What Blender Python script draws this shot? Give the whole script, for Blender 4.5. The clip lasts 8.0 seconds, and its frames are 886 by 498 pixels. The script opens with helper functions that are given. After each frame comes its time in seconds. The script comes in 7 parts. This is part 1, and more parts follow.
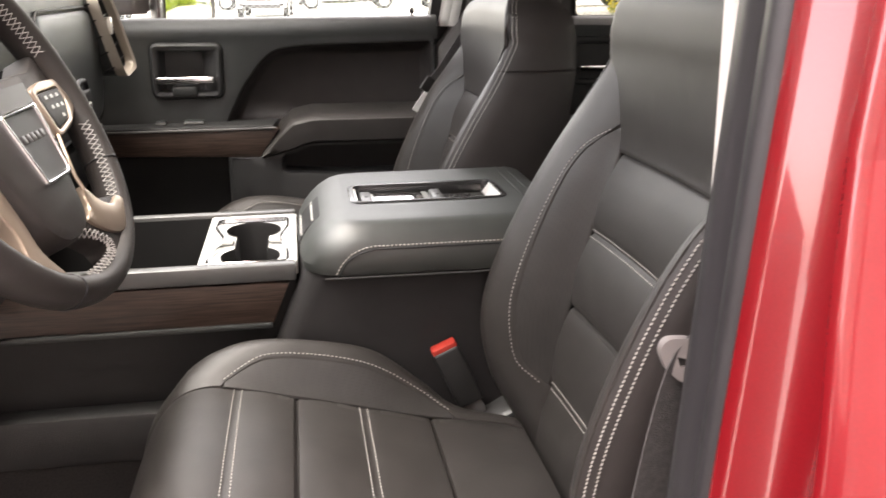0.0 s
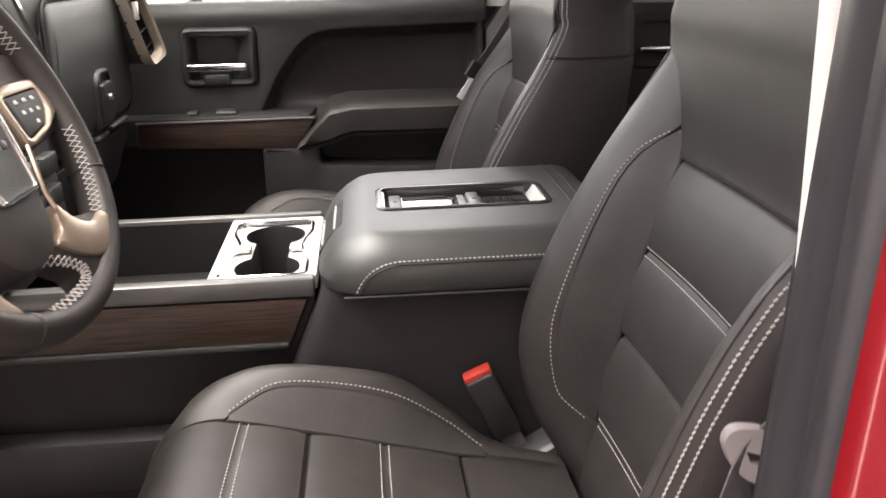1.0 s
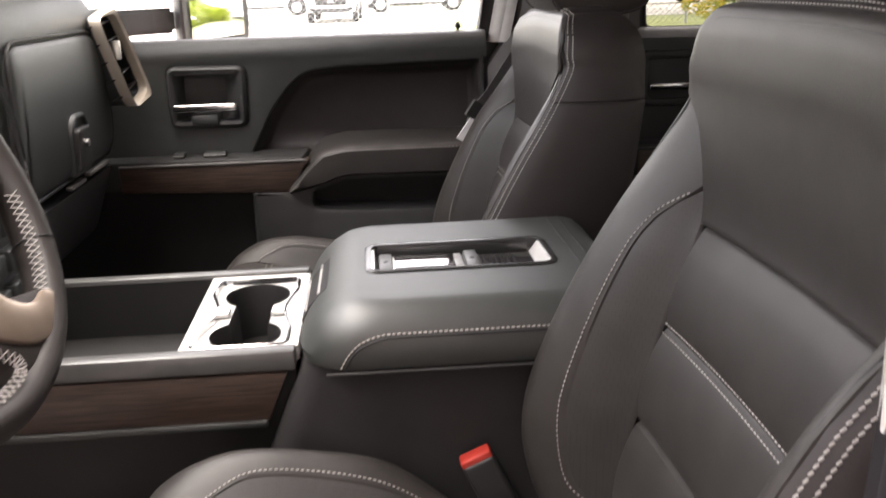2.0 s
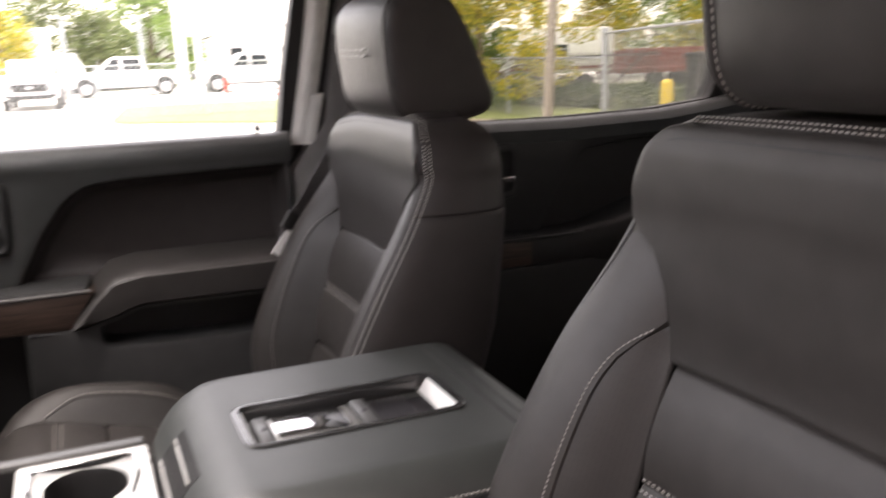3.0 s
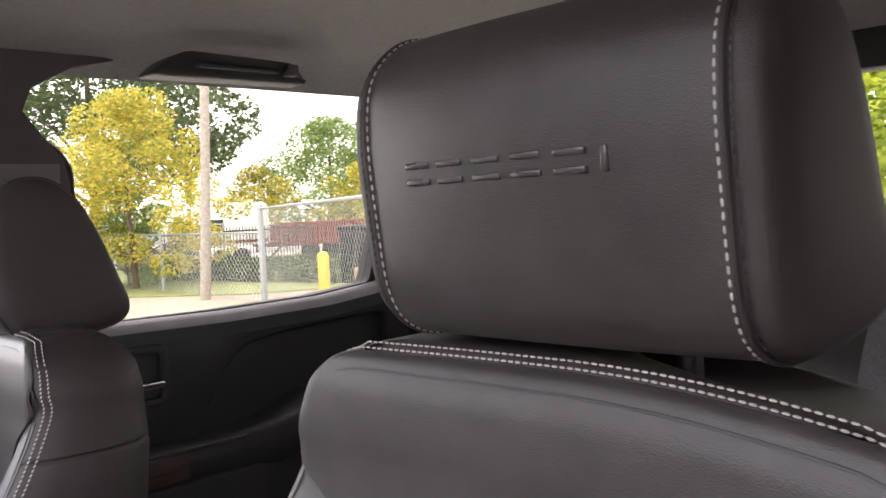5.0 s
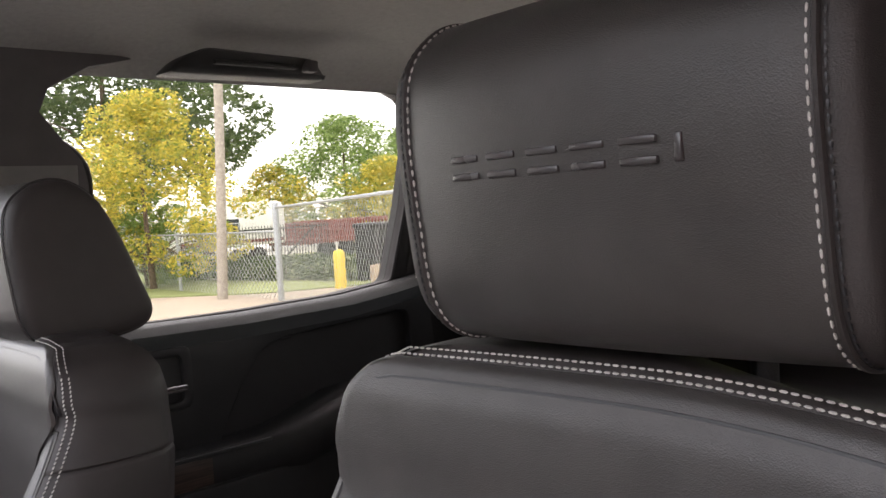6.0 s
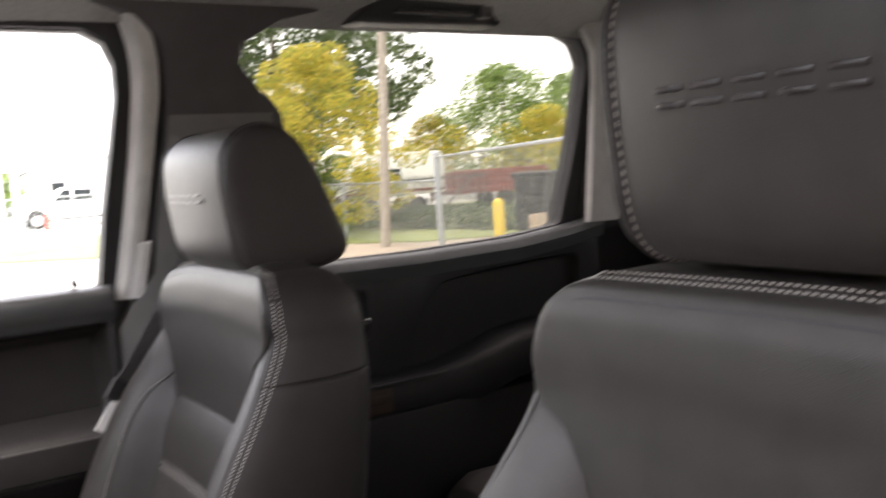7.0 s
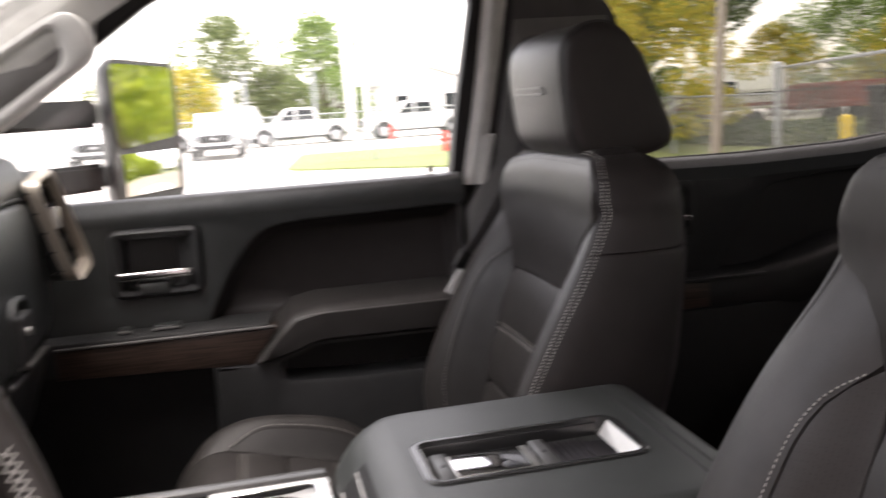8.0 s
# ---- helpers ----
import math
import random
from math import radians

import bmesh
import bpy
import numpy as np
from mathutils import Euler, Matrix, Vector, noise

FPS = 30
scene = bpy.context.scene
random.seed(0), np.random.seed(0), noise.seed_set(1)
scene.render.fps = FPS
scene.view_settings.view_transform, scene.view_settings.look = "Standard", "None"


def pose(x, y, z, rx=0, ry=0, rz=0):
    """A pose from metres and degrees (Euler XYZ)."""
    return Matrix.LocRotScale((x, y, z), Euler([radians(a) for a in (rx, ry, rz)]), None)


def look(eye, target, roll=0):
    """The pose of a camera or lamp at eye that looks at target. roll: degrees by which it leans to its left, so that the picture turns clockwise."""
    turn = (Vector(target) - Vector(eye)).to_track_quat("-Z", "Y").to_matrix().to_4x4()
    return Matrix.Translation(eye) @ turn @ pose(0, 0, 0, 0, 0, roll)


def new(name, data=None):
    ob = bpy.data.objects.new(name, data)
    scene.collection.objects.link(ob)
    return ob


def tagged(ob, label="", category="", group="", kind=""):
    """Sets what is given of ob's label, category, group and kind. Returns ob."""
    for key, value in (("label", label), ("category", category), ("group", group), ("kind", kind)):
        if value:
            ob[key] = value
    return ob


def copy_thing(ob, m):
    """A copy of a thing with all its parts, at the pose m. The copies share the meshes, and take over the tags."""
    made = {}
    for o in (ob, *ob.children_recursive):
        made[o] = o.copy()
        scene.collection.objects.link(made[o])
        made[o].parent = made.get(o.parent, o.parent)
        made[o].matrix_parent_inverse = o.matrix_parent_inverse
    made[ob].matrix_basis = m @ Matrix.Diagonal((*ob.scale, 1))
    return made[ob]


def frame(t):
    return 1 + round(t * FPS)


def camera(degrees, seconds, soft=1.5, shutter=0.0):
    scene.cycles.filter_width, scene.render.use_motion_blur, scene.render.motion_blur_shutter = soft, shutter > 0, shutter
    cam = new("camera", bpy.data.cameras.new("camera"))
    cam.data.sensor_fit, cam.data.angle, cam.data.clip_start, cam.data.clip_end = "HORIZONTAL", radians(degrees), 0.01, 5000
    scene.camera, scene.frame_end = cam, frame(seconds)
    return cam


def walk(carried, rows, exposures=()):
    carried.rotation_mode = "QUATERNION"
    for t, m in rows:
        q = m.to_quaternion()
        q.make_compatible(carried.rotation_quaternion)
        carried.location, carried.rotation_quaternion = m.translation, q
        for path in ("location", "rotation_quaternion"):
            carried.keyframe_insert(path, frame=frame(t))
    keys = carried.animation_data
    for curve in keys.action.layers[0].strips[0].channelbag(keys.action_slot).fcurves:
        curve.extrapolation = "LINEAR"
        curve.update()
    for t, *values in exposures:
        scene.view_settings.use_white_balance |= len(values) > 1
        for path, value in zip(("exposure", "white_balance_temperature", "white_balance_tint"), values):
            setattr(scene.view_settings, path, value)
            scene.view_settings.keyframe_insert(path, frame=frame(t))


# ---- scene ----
cam = camera(53.5, 8.0, shutter=0.5)
PATH = [
    (0, (-0.382, -0.873, 1.679), (-0.076, 1.01, 1.082), -0.4),
    (0.5, (-0.372, -0.828, 1.678), (-0.16, 1.057, 1.043), -1.3),
    (1, (-0.325, -0.737, 1.683), (-0.163, 1.148, 1.036), -1.4),
    (1.2, (-0.3, -0.7, 1.682), (-0.197, 1.184, 1.02), -1.9),
    (2.3, (-0.301, -0.581, 1.704), (-0.078, 1.329, 1.155), -1.4),
    (2.5, (-0.344, -0.533, 1.71), (0.015, 1.364, 1.189), -1.4),
    (2.6, (-0.365, -0.509, 1.714), (0.066, 1.377, 1.206), -1.6),
    (3, (-0.435, -0.433, 1.73), (0.315, 1.368, 1.287), -2.0),
    (3.5, (-0.416, -0.39, 1.744), (0.548, 1.329, 1.403), -2.0),
    (4, (-0.41, -0.386, 1.746), (0.717, 1.24, 1.455), -2.7),
    (4.2, (-0.404, -0.38, 1.747), (0.826, 1.176, 1.489), -2.9),
    (4.5, (-0.386, -0.367, 1.754), (1.034, 1.03, 1.571), -2.5),
    (4.7, (-0.372, -0.348, 1.756), (1.069, 1.033, 1.636), -2.6),
    (5, (-0.357, -0.323, 1.759), (1.052, 1.093, 1.668), -2.7),
    (5.2, (-0.354, -0.312, 1.761), (1.048, 1.111, 1.66), -3.0),
    (6.3, (-0.344, -0.283, 1.76), (1.028, 1.169, 1.663), -3.8),
    (6.5, (-0.353, -0.291, 1.761), (0.984, 1.192, 1.654), -3.7),
    (6.8, (-0.372, -0.297, 1.758), (0.832, 1.293, 1.61), -4.1),
    (7, (-0.393, -0.3, 1.75), (0.703, 1.362, 1.562), -3.8),
    (7.5, (-0.447, -0.321, 1.73), (0.378, 1.474, 1.418), -3.4),
    (7.7, (-0.464, -0.345, 1.729), (0.224, 1.502, 1.388), -3.6),
    (8, (-0.452, -0.418, 1.723), (-0.037, 1.51, 1.393), -3.8),
]
walk(cam, [(t, look(eye, target, roll)) for t, eye, target, roll in PATH],
     exposures=[(0, 3.64, 7600, 23), (1, 3.55, 7550, 24), (2.5, 3.25, 7450, 27), (3.5, 3.0, 7450, 29), (4.0, 3.04, 7300, 30), (4.5, 3.95, 7000, 40), (5.0, 3.8, 7000, 28), (6.5, 3.5, 7050, 25), (7.0, 3.42, 7150, 25), (7.4, 3.1, 7200, 26), (8, 2.68, 7250, 27)])

# ---- world, sun, exposure ----
world = bpy.data.worlds.new("sky")
scene.world = world
world.use_nodes = True
wn = world.node_tree.nodes
wl = world.node_tree.links
sky = wn.new("ShaderNodeTexSky")
sky.sky_type = 'NISHITA'
sky.sun_disc = False
sky.sun_elevation = radians(87)
sky.sun_rotation = radians(323)
sky.dust_density = 1.0
sky.ozone_density = 1.0
grey = wn.new("ShaderNodeHueSaturation")
grey.inputs["Saturation"].default_value = 0.3
wl.new(sky.outputs[0], grey.inputs["Color"])
wl.new(grey.outputs[0], wn["Background"].inputs["Color"])
wn["Background"].inputs["Strength"].default_value = 0.15
sun_lamp = new("sun", bpy.data.lights.new("sun", 'SUN'))
sun_lamp.data.energy = 1.2
sun_lamp.data.angle = radians(80)
sun_lamp.data.color = (1.0, 0.995, 0.98)
sun_lamp.matrix_world = look((-0.3, 0.4, 12), (0, 0, 0))


# ---- materials ----
def mat(name, color, rough=0.5, metal=0.0, vary=0.12, scale=40.0, bump=0.0, bump_scale=400.0, coat=0.0, spec=0.5,
        stain=0.0, stain_scale=4.0, voronoi=False, sheen=0.0):
    """Principled surface with two scales of variation and fine relief."""
    m = bpy.data.materials.new(name)
    m.use_nodes = True
    n, l = m.node_tree.nodes, m.node_tree.links
    b = n["Principled BSDF"]
    b.inputs["Roughness"].default_value = rough
    b.inputs["Metallic"].default_value = metal
    b.inputs["Specular IOR Level"].default_value = spec
    b.inputs["Coat Weight"].default_value = coat
    b.inputs["Coat Roughness"].default_value = 0.04
    b.inputs["Sheen Weight"].default_value = sheen
    co = n.new("ShaderNodeTexCoord")
    n1 = n.new("ShaderNodeTexNoise")
    n1.inputs["Scale"].default_value = scale
    n1.inputs["Detail"].default_value = 6
    l.new(co.outputs["Object"], n1.inputs["Vector"])
    n2 = n.new("ShaderNodeTexNoise")
    n2.inputs["Scale"].default_value = stain_scale
    n2.inputs["Detail"].default_value = 3
    l.new(co.outputs["Object"], n2.inputs["Vector"])
    add = n.new("ShaderNodeMath")
    add.operation = 'MULTIPLY_ADD'
    l.new(n2.outputs["Fac"], add.inputs[0])
    add.inputs[1].default_value = stain
    l.new(n1.outputs["Fac"], add.inputs[2])
    ramp = n.new("ShaderNodeMapRange")
    ramp.inputs["From Min"].default_value = 0.3
    ramp.inputs["From Max"].default_value = 0.7 + stain
    ramp.inputs["To Min"].default_value = 1 - vary
    ramp.inputs["To Max"].default_value = 1 + vary
    l.new(add.outputs[0], ramp.inputs["Value"])
    mul = n.new("ShaderNodeVectorMath")
    mul.operation = 'SCALE'
    mul.inputs[0].default_value = color[:3]
    l.new(ramp.outputs[0], mul.inputs["Scale"])
    l.new(mul.outputs[0], b.inputs["Base Color"])
    rr = n.new("ShaderNodeMapRange")
    rr.inputs["To Min"].default_value = max(rough - 0.08, 0.01)
    rr.inputs["To Max"].default_value = min(rough + 0.08, 1)
    l.new(n2.outputs["Fac"], rr.inputs["Value"])
    l.new(rr.outputs[0], b.inputs["Roughness"])
    if bump:
        if voronoi:
            t = n.new("ShaderNodeTexVoronoi")
            t.inputs["Scale"].default_value = bump_scale
            src = t.outputs["Distance"]
        else:
            t = n.new("ShaderNodeTexNoise")
            t.inputs["Scale"].default_value = bump_scale
            t.inputs["Detail"].default_value = 4
            src = t.outputs["Fac"]
        l.new(co.outputs["Object"], t.inputs["Vector"])
        bp = n.new("ShaderNodeBump")
        bp.inputs["Strength"].default_value = bump
        bp.inputs["Distance"].default_value = 0.002
        l.new(src, bp.inputs["Height"])
        l.new(bp.outputs[0], b.inputs["Normal"])
    return m


def perforate(m, pitch=0.0042):
    """Rows of small punched holes, in the colour and the relief."""
    n, l = m.node_tree.nodes, m.node_tree.links
    b = n["Principled BSDF"]
    co = n.new("ShaderNodeTexCoord")
    v = n.new("ShaderNodeTexVoronoi")
    v.inputs["Randomness"].default_value = 0.0
    v.inputs["Scale"].default_value = 1 / pitch
    l.new(co.outputs["Object"], v.inputs["Vector"])
    lt = n.new("ShaderNodeMath")
    lt.operation = 'LESS_THAN'
    lt.inputs[1].default_value = 0.26
    l.new(v.outputs["Distance"], lt.inputs[0])
    base = b.inputs["Base Color"].links[0].from_socket
    mx = n.new("ShaderNodeMix")
    mx.data_type = 'RGBA'
    l.new(lt.outputs[0], mx.inputs["Factor"])
    l.new(base, mx.inputs["A"])
    mx.inputs["B"].default_value = (0.024, 0.022, 0.021, 1)
    l.new(mx.outputs["Result"], b.inputs["Base Color"])
    return m


def wood_mat(name):
    m = bpy.data.materials.new(name)
    m.use_nodes = True
    n, l = m.node_tree.nodes, m.node_tree.links
    b = n["Principled BSDF"]
    co = n.new("ShaderNodeTexCoord")
    mp = n.new("ShaderNodeMapping")
    mp.inputs["Scale"].default_value = (16, 90, 420)
    l.new(co.outputs["Object"], mp.inputs["Vector"])
    t = n.new("ShaderNodeTexNoise")
    t.inputs["Scale"].default_value = 1.0
    t.inputs["Detail"].default_value = 8
    t.inputs["Distortion"].default_value = 0.6
    l.new(mp.outputs[0], t.inputs["Vector"])
    r = n.new("ShaderNodeValToRGB")
    r.color_ramp.elements[0].position = 0.35
    r.color_ramp.elements[0].color = (0.030, 0.019, 0.014, 1)
    r.color_ramp.elements[1].position = 0.68
    r.color_ramp.elements[1].color = (0.082, 0.052, 0.040, 1)
    l.new(t.outputs["Fac"], r.inputs["Fac"])
    l.new(r.outputs[0], b.inputs["Base Color"])
    b.inputs["Roughness"].default_value = 0.38
    bp = n.new("ShaderNodeBump")
    bp.inputs["Strength"].default_value = 0.25
    bp.inputs["Distance"].default_value = 0.001
    l.new(t.outputs["Fac"], bp.inputs["Height"])
    l.new(bp.outputs[0], b.inputs["Normal"])
    return m


def glass_mat(name, tint):
    """Thin pane: see-through with a gloss that grows at grazing angles."""
    m = bpy.data.materials.new(name)
    m.use_nodes = True
    n, l = m.node_tree.nodes, m.node_tree.links
    n.remove(n["Principled BSDF"])
    tr = n.new("ShaderNodeBsdfTransparent")
    tr.inputs["Color"].default_value = (*tint, 1)
    gl = n.new("ShaderNodeBsdfGlossy")
    gl.inputs["Roughness"].default_value = 0.02
    fr = n.new("ShaderNodeFresnel")
    fr.inputs["IOR"].default_value = 1.35
    mx = n.new("ShaderNodeMixShader")
    l.new(fr.outputs[0], mx.inputs[0])
    l.new(tr.outputs[0], mx.inputs[1])
    l.new(gl.outputs[0], mx.inputs[2])
    l.new(mx.outputs[0], n["Material Output"].inputs["Surface"])
    return m


LEATHER = mat("black_leather", (0.036, 0.0325, 0.0305), 0.42, spec=0.48, vary=0.15, scale=30, bump=0.16, bump_scale=1300, voronoi=True)
# side vinyl, darkened beyond its own black to paint in shade
LEATHER_SIDE = mat("shaded_black_vinyl", (0.027, 0.0225, 0.0215), 0.52, spec=0.4, vary=0.12, scale=30, bump=0.16, bump_scale=1300, voronoi=True)
# faint green here and in PLASTIC_SOFT paints in reflected window light
LID_LEATHER = mat("console_vinyl", (0.033, 0.0365, 0.0340), 0.46, spec=1.0, vary=0.08, scale=30, bump=0.08, bump_scale=900)
PERF = perforate(mat("perforated_leather", (0.035, 0.0325, 0.0310), 0.42, vary=0.12, scale=30, bump=0.15, bump_scale=1300, voronoi=True), 0.0030)
THREAD = mat("white_thread", (0.44, 0.42, 0.39), 0.7, vary=0.2, scale=900)
GREY_THREAD = mat("light_grey_thread", (0.36, 0.345, 0.33), 0.7, vary=0.2, scale=900)
DARK_THREAD = mat("grey_thread", (0.32, 0.31, 0.29), 0.7, vary=0.2, scale=900)
PIPING = mat("piping", (0.02, 0.02, 0.022), 0.45)
EMBOSS = mat("glossy_embossed_black", (0.045, 0.04, 0.04), 0.28, vary=0.1, scale=60)
PLASTIC = mat("black_plastic", (0.032, 0.032, 0.032), 0.44, vary=0.12, scale=25, bump=0.4, bump_scale=700)
PLASTIC_SOFT = mat("soft_black_plastic", (0.034, 0.038, 0.037), 0.32, spec=0.8, vary=0.14, scale=25, bump=0.35, bump_scale=800, voronoi=True)
# plain black parts, and recesses and the rear door with shade painted in
PLASTIC_DEEP = mat("black_and_shaded_plastic", (0.013, 0.0125, 0.0125), 0.55, vary=0.2, scale=20, bump=0.3, bump_scale=600)
RUBBER = mat("black_rubber", (0.024, 0.022, 0.024), 0.42, vary=0.15, scale=30, stain=0.4, stain_scale=6)
GREY_PLASTIC = mat("grey_plastic", (0.16, 0.155, 0.15), 0.45, vary=0.1, scale=30, bump=0.2, bump_scale=700)
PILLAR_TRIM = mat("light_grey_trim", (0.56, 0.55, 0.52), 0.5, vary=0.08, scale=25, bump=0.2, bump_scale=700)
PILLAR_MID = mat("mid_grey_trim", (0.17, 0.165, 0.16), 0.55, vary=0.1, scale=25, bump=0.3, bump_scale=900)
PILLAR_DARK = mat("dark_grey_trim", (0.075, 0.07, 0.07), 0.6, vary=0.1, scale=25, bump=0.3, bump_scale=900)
HEADLINER = mat("headliner_cloth", (0.34, 0.33, 0.31), 0.95, vary=0.1, scale=120, bump=0.6, bump_scale=1500, sheen=0.2)
CARPET = mat("black_carpet", (0.032, 0.029, 0.028), 0.95, vary=0.4, scale=300, bump=1.0, bump_scale=700)
CHROME = mat("chrome", (0.82, 0.82, 0.83), 0.08, metal=1.0, vary=0.03)
SATIN = mat("satin_silver", (0.74, 0.73, 0.70), 0.30, metal=0.9, vary=0.05, scale=60)
CHAMPAGNE = mat("champagne_metal", (0.46, 0.36, 0.285), 0.33, metal=0.75, vary=0.06, scale=40)
WOOD = wood_mat("open_pore_wood")
BELT = mat("belt_webbing", (0.075, 0.07, 0.07), 0.75, vary=0.25, scale=200, bump=0.8, bump_scale=900)
BELT_GREY = mat("grey_belt_webbing", (0.15, 0.145, 0.15), 0.7, vary=0.2, scale=200, bump=0.8, bump_scale=900)
RED_PLASTIC = mat("red_plastic", (0.55, 0.05, 0.035), 0.4, vary=0.1)
PLATE_GLARE = mat("plate_glare_white", (0.86, 0.86, 0.84), 0.5, vary=0.06)
GLASS = glass_mat("clear_glass", (0.93, 0.96, 0.94))
TINT = glass_mat("privacy_glass", (0.58, 0.59, 0.56))
SCREEN_GLASS = glass_mat("wind_screen_glass", (0.90, 0.98, 0.94))
RAIL_GREY = mat("grey_rail_paint", (0.125, 0.125, 0.122), 0.30, metal=0.3, vary=0.1, scale=30)
CUP_GREY = mat("light_grey_plastic", (0.42, 0.42, 0.41), 0.4, vary=0.08, scale=30)
CLAMP_GREY = mat("clamp_grey_plastic", (0.07, 0.07, 0.069), 0.35, vary=0.08, scale=30)
# less metallic than SATIN: the pale base paints in the sky's reflection
SKY_SILVER = mat("sky_bright_silver", (0.80, 0.79, 0.76), 0.28, metal=0.45, vary=0.04, scale=50)
# darker than the trim plastics, which paints in shade on the console side
BOX_SHADED = mat("shaded_box_plastic", (0.015, 0.0135, 0.014), 0.62, vary=0.15, scale=30, bump=0.3, bump_scale=900)
HOOK_GREY = mat("warm_grey_plastic", (0.21, 0.19, 0.185), 0.5, vary=0.08, scale=40)
MIRROR = mat("mirror_silver", (0.86, 0.87, 0.87), 0.01, metal=1.0, vary=0.0)
VENT_BEZEL = mat("pale_champagne_paint", (0.56, 0.50, 0.42), 0.36, metal=0.35, vary=0.05, scale=40)
TRAY_BLACK = mat("glossy_black_tray", (0.03, 0.03, 0.03), 0.2, spec=0.7, vary=0.08, scale=30)
SCREEN = mat("dark_screen", (0.008, 0.008, 0.01), 0.12, vary=0.05)
RED_PAINT = mat("red_car_paint", (0.21, 0.008, 0.012), 0.24, metal=0.15, vary=0.06, scale=600, coat=1.0)


# ---- building helpers ----
BASE = {}


def thing(name, base, label="", category="", group="", kind=""):
    """An empty at the base of a thing; its parts are given in world places."""
    ob = new(name)
    ob.location = base
    ob.empty_display_size = 0.05
    BASE[ob.name] = Vector(base)
    return tagged(ob, label, category, group, kind)


def part(name, bm, material, parent=None, label="", smooth=True, angle=40, kind=""):
    """Links a bmesh in world places as one mesh object under a thing or a part."""
    base = BASE[parent.name] if parent else Vector((0, 0, 0))
    if parent:
        bmesh.ops.translate(bm, verts=bm.verts, vec=-base)
    bmesh.ops.recalc_face_normals(bm, faces=bm.faces)
    me = bpy.data.meshes.new(name)
    bm.to_mesh(me)
    bm.free()
    me.materials.append(material)
    if smooth:
        me.shade_smooth()
        me.set_sharp_from_angle(angle=radians(angle))
    ob = new(name, me)
    if parent:
        ob.parent = parent
        BASE[ob.name] = base
    return tagged(ob, label, kind=kind)


def eased(table):
    """A table of rows (key, value) with its corners rounded off."""
    return [(p.x, p.y) for p in smooth_line([(k, v, 0) for k, v in table], 6)]


def lerp(table, v):
    """Linear table look-up in rows of (key, value), keys rising."""
    return float(np.interp(v, [r[0] for r in table], [r[1] for r in table]))


def box(bm, x0, x1, y0, y1, z0, z1, bevel=0.0, segs=2):
    r = bmesh.ops.create_cube(bm, size=1.0)
    for v in r["verts"]:
        v.co = Vector(((x0 + x1) / 2 + v.co.x * (x1 - x0), (y0 + y1) / 2 + v.co.y * (y1 - y0), (z0 + z1) / 2 + v.co.z * (z1 - z0)))
    if bevel:
        ed = list({e for v in r["verts"] for e in v.link_edges})
        bmesh.ops.bevel(bm, geom=ed, offset=bevel, segments=segs, profile=0.5, affect='EDGES')
    return bm


def new_box(*a, **k):
    return box(bmesh.new(), *a, **k)


def grid(bm, rows, close_u=False, close_v=False):
    """Faces between rows of points."""
    vs = [[bm.verts.new(p) for p in r] for r in rows]
    n = len(vs[0])
    for i in range(len(vs) - (0 if close_v else 1)):
        a, b = vs[i], vs[(i + 1) % len(vs)]
        for j in range(n - (0 if close_u else 1)):
            k = (j + 1) % n
            try:
                bm.faces.new((a[j], a[k], b[k], b[j]))
            except ValueError:
                pass
    return vs


def loft(bm, rings, caps=True):
    vs = grid(bm, rings, close_u=True)
    if caps:
        bm.faces.new(vs[0])
        bm.faces.new(vs[-1])
    return bm


def tube(bm, pts, r, n=8, caps=True):
    """A round bar along points; r is a number or one per point."""
    pts = [Vector(p) for p in pts]
    rings = []
    up = Vector((0, 0, 1))
    side = None
    for i, p in enumerate(pts):
        d = (pts[min(i + 1, len(pts) - 1)] - pts[max(i - 1, 0)]).normalized()
        if side is None:
            side = d.cross(up) if abs(d.z) < 0.95 else d.cross(Vector((1, 0, 0)))
        side = (side - d * side.dot(d)).normalized()
        w = d.cross(side)
        rad = r[i] if isinstance(r, (list, tuple)) else r
        rings.append([p + (side * math.cos(a) + w * math.sin(a)) * rad for a in (2 * math.pi * k / n for k in range(n))])
    return loft(bm, rings, caps)


def ribbon(bm, pts, across, half, thick):
    """A flat strap along points; across is its width direction."""
    pts = [Vector(p) for p in pts]
    rings = []
    for i, p in enumerate(pts):
        d = (pts[min(i + 1, len(pts) - 1)] - pts[max(i - 1, 0)]).normalized()
        a = Vector(across)
        a = (a - d * a.dot(d)).normalized()
        nrm = d.cross(a).normalized() * thick / 2
        a = a * half
        rings.append([p - a - nrm, p + a - nrm, p + a + nrm, p - a + nrm])
    return loft(bm, rings)


def smooth_line(pts, n=8, closed=False):
    """Catmull-Rom through points."""
    pts = [Vector(p) for p in pts]
    out = []
    m = len(pts)
    for i in range(m if closed else m - 1):
        p0 = pts[(i - 1) % m] if closed or i else pts[0]
        p1, p2 = pts[i], pts[(i + 1) % m]
        p3 = pts[(i + 2) % m] if closed or i + 2 < m else pts[-1]
        for k in range(n):
            t = k / n
            out.append(0.5 * ((2 * p1) + (p2 - p0) * t + (2 * p0 - 5 * p1 + 4 * p2 - p3) * t * t + (3 * p1 - p0 - 3 * p2 + p3) * t ** 3))
    if not closed:
        out.append(pts[-1])
    return out


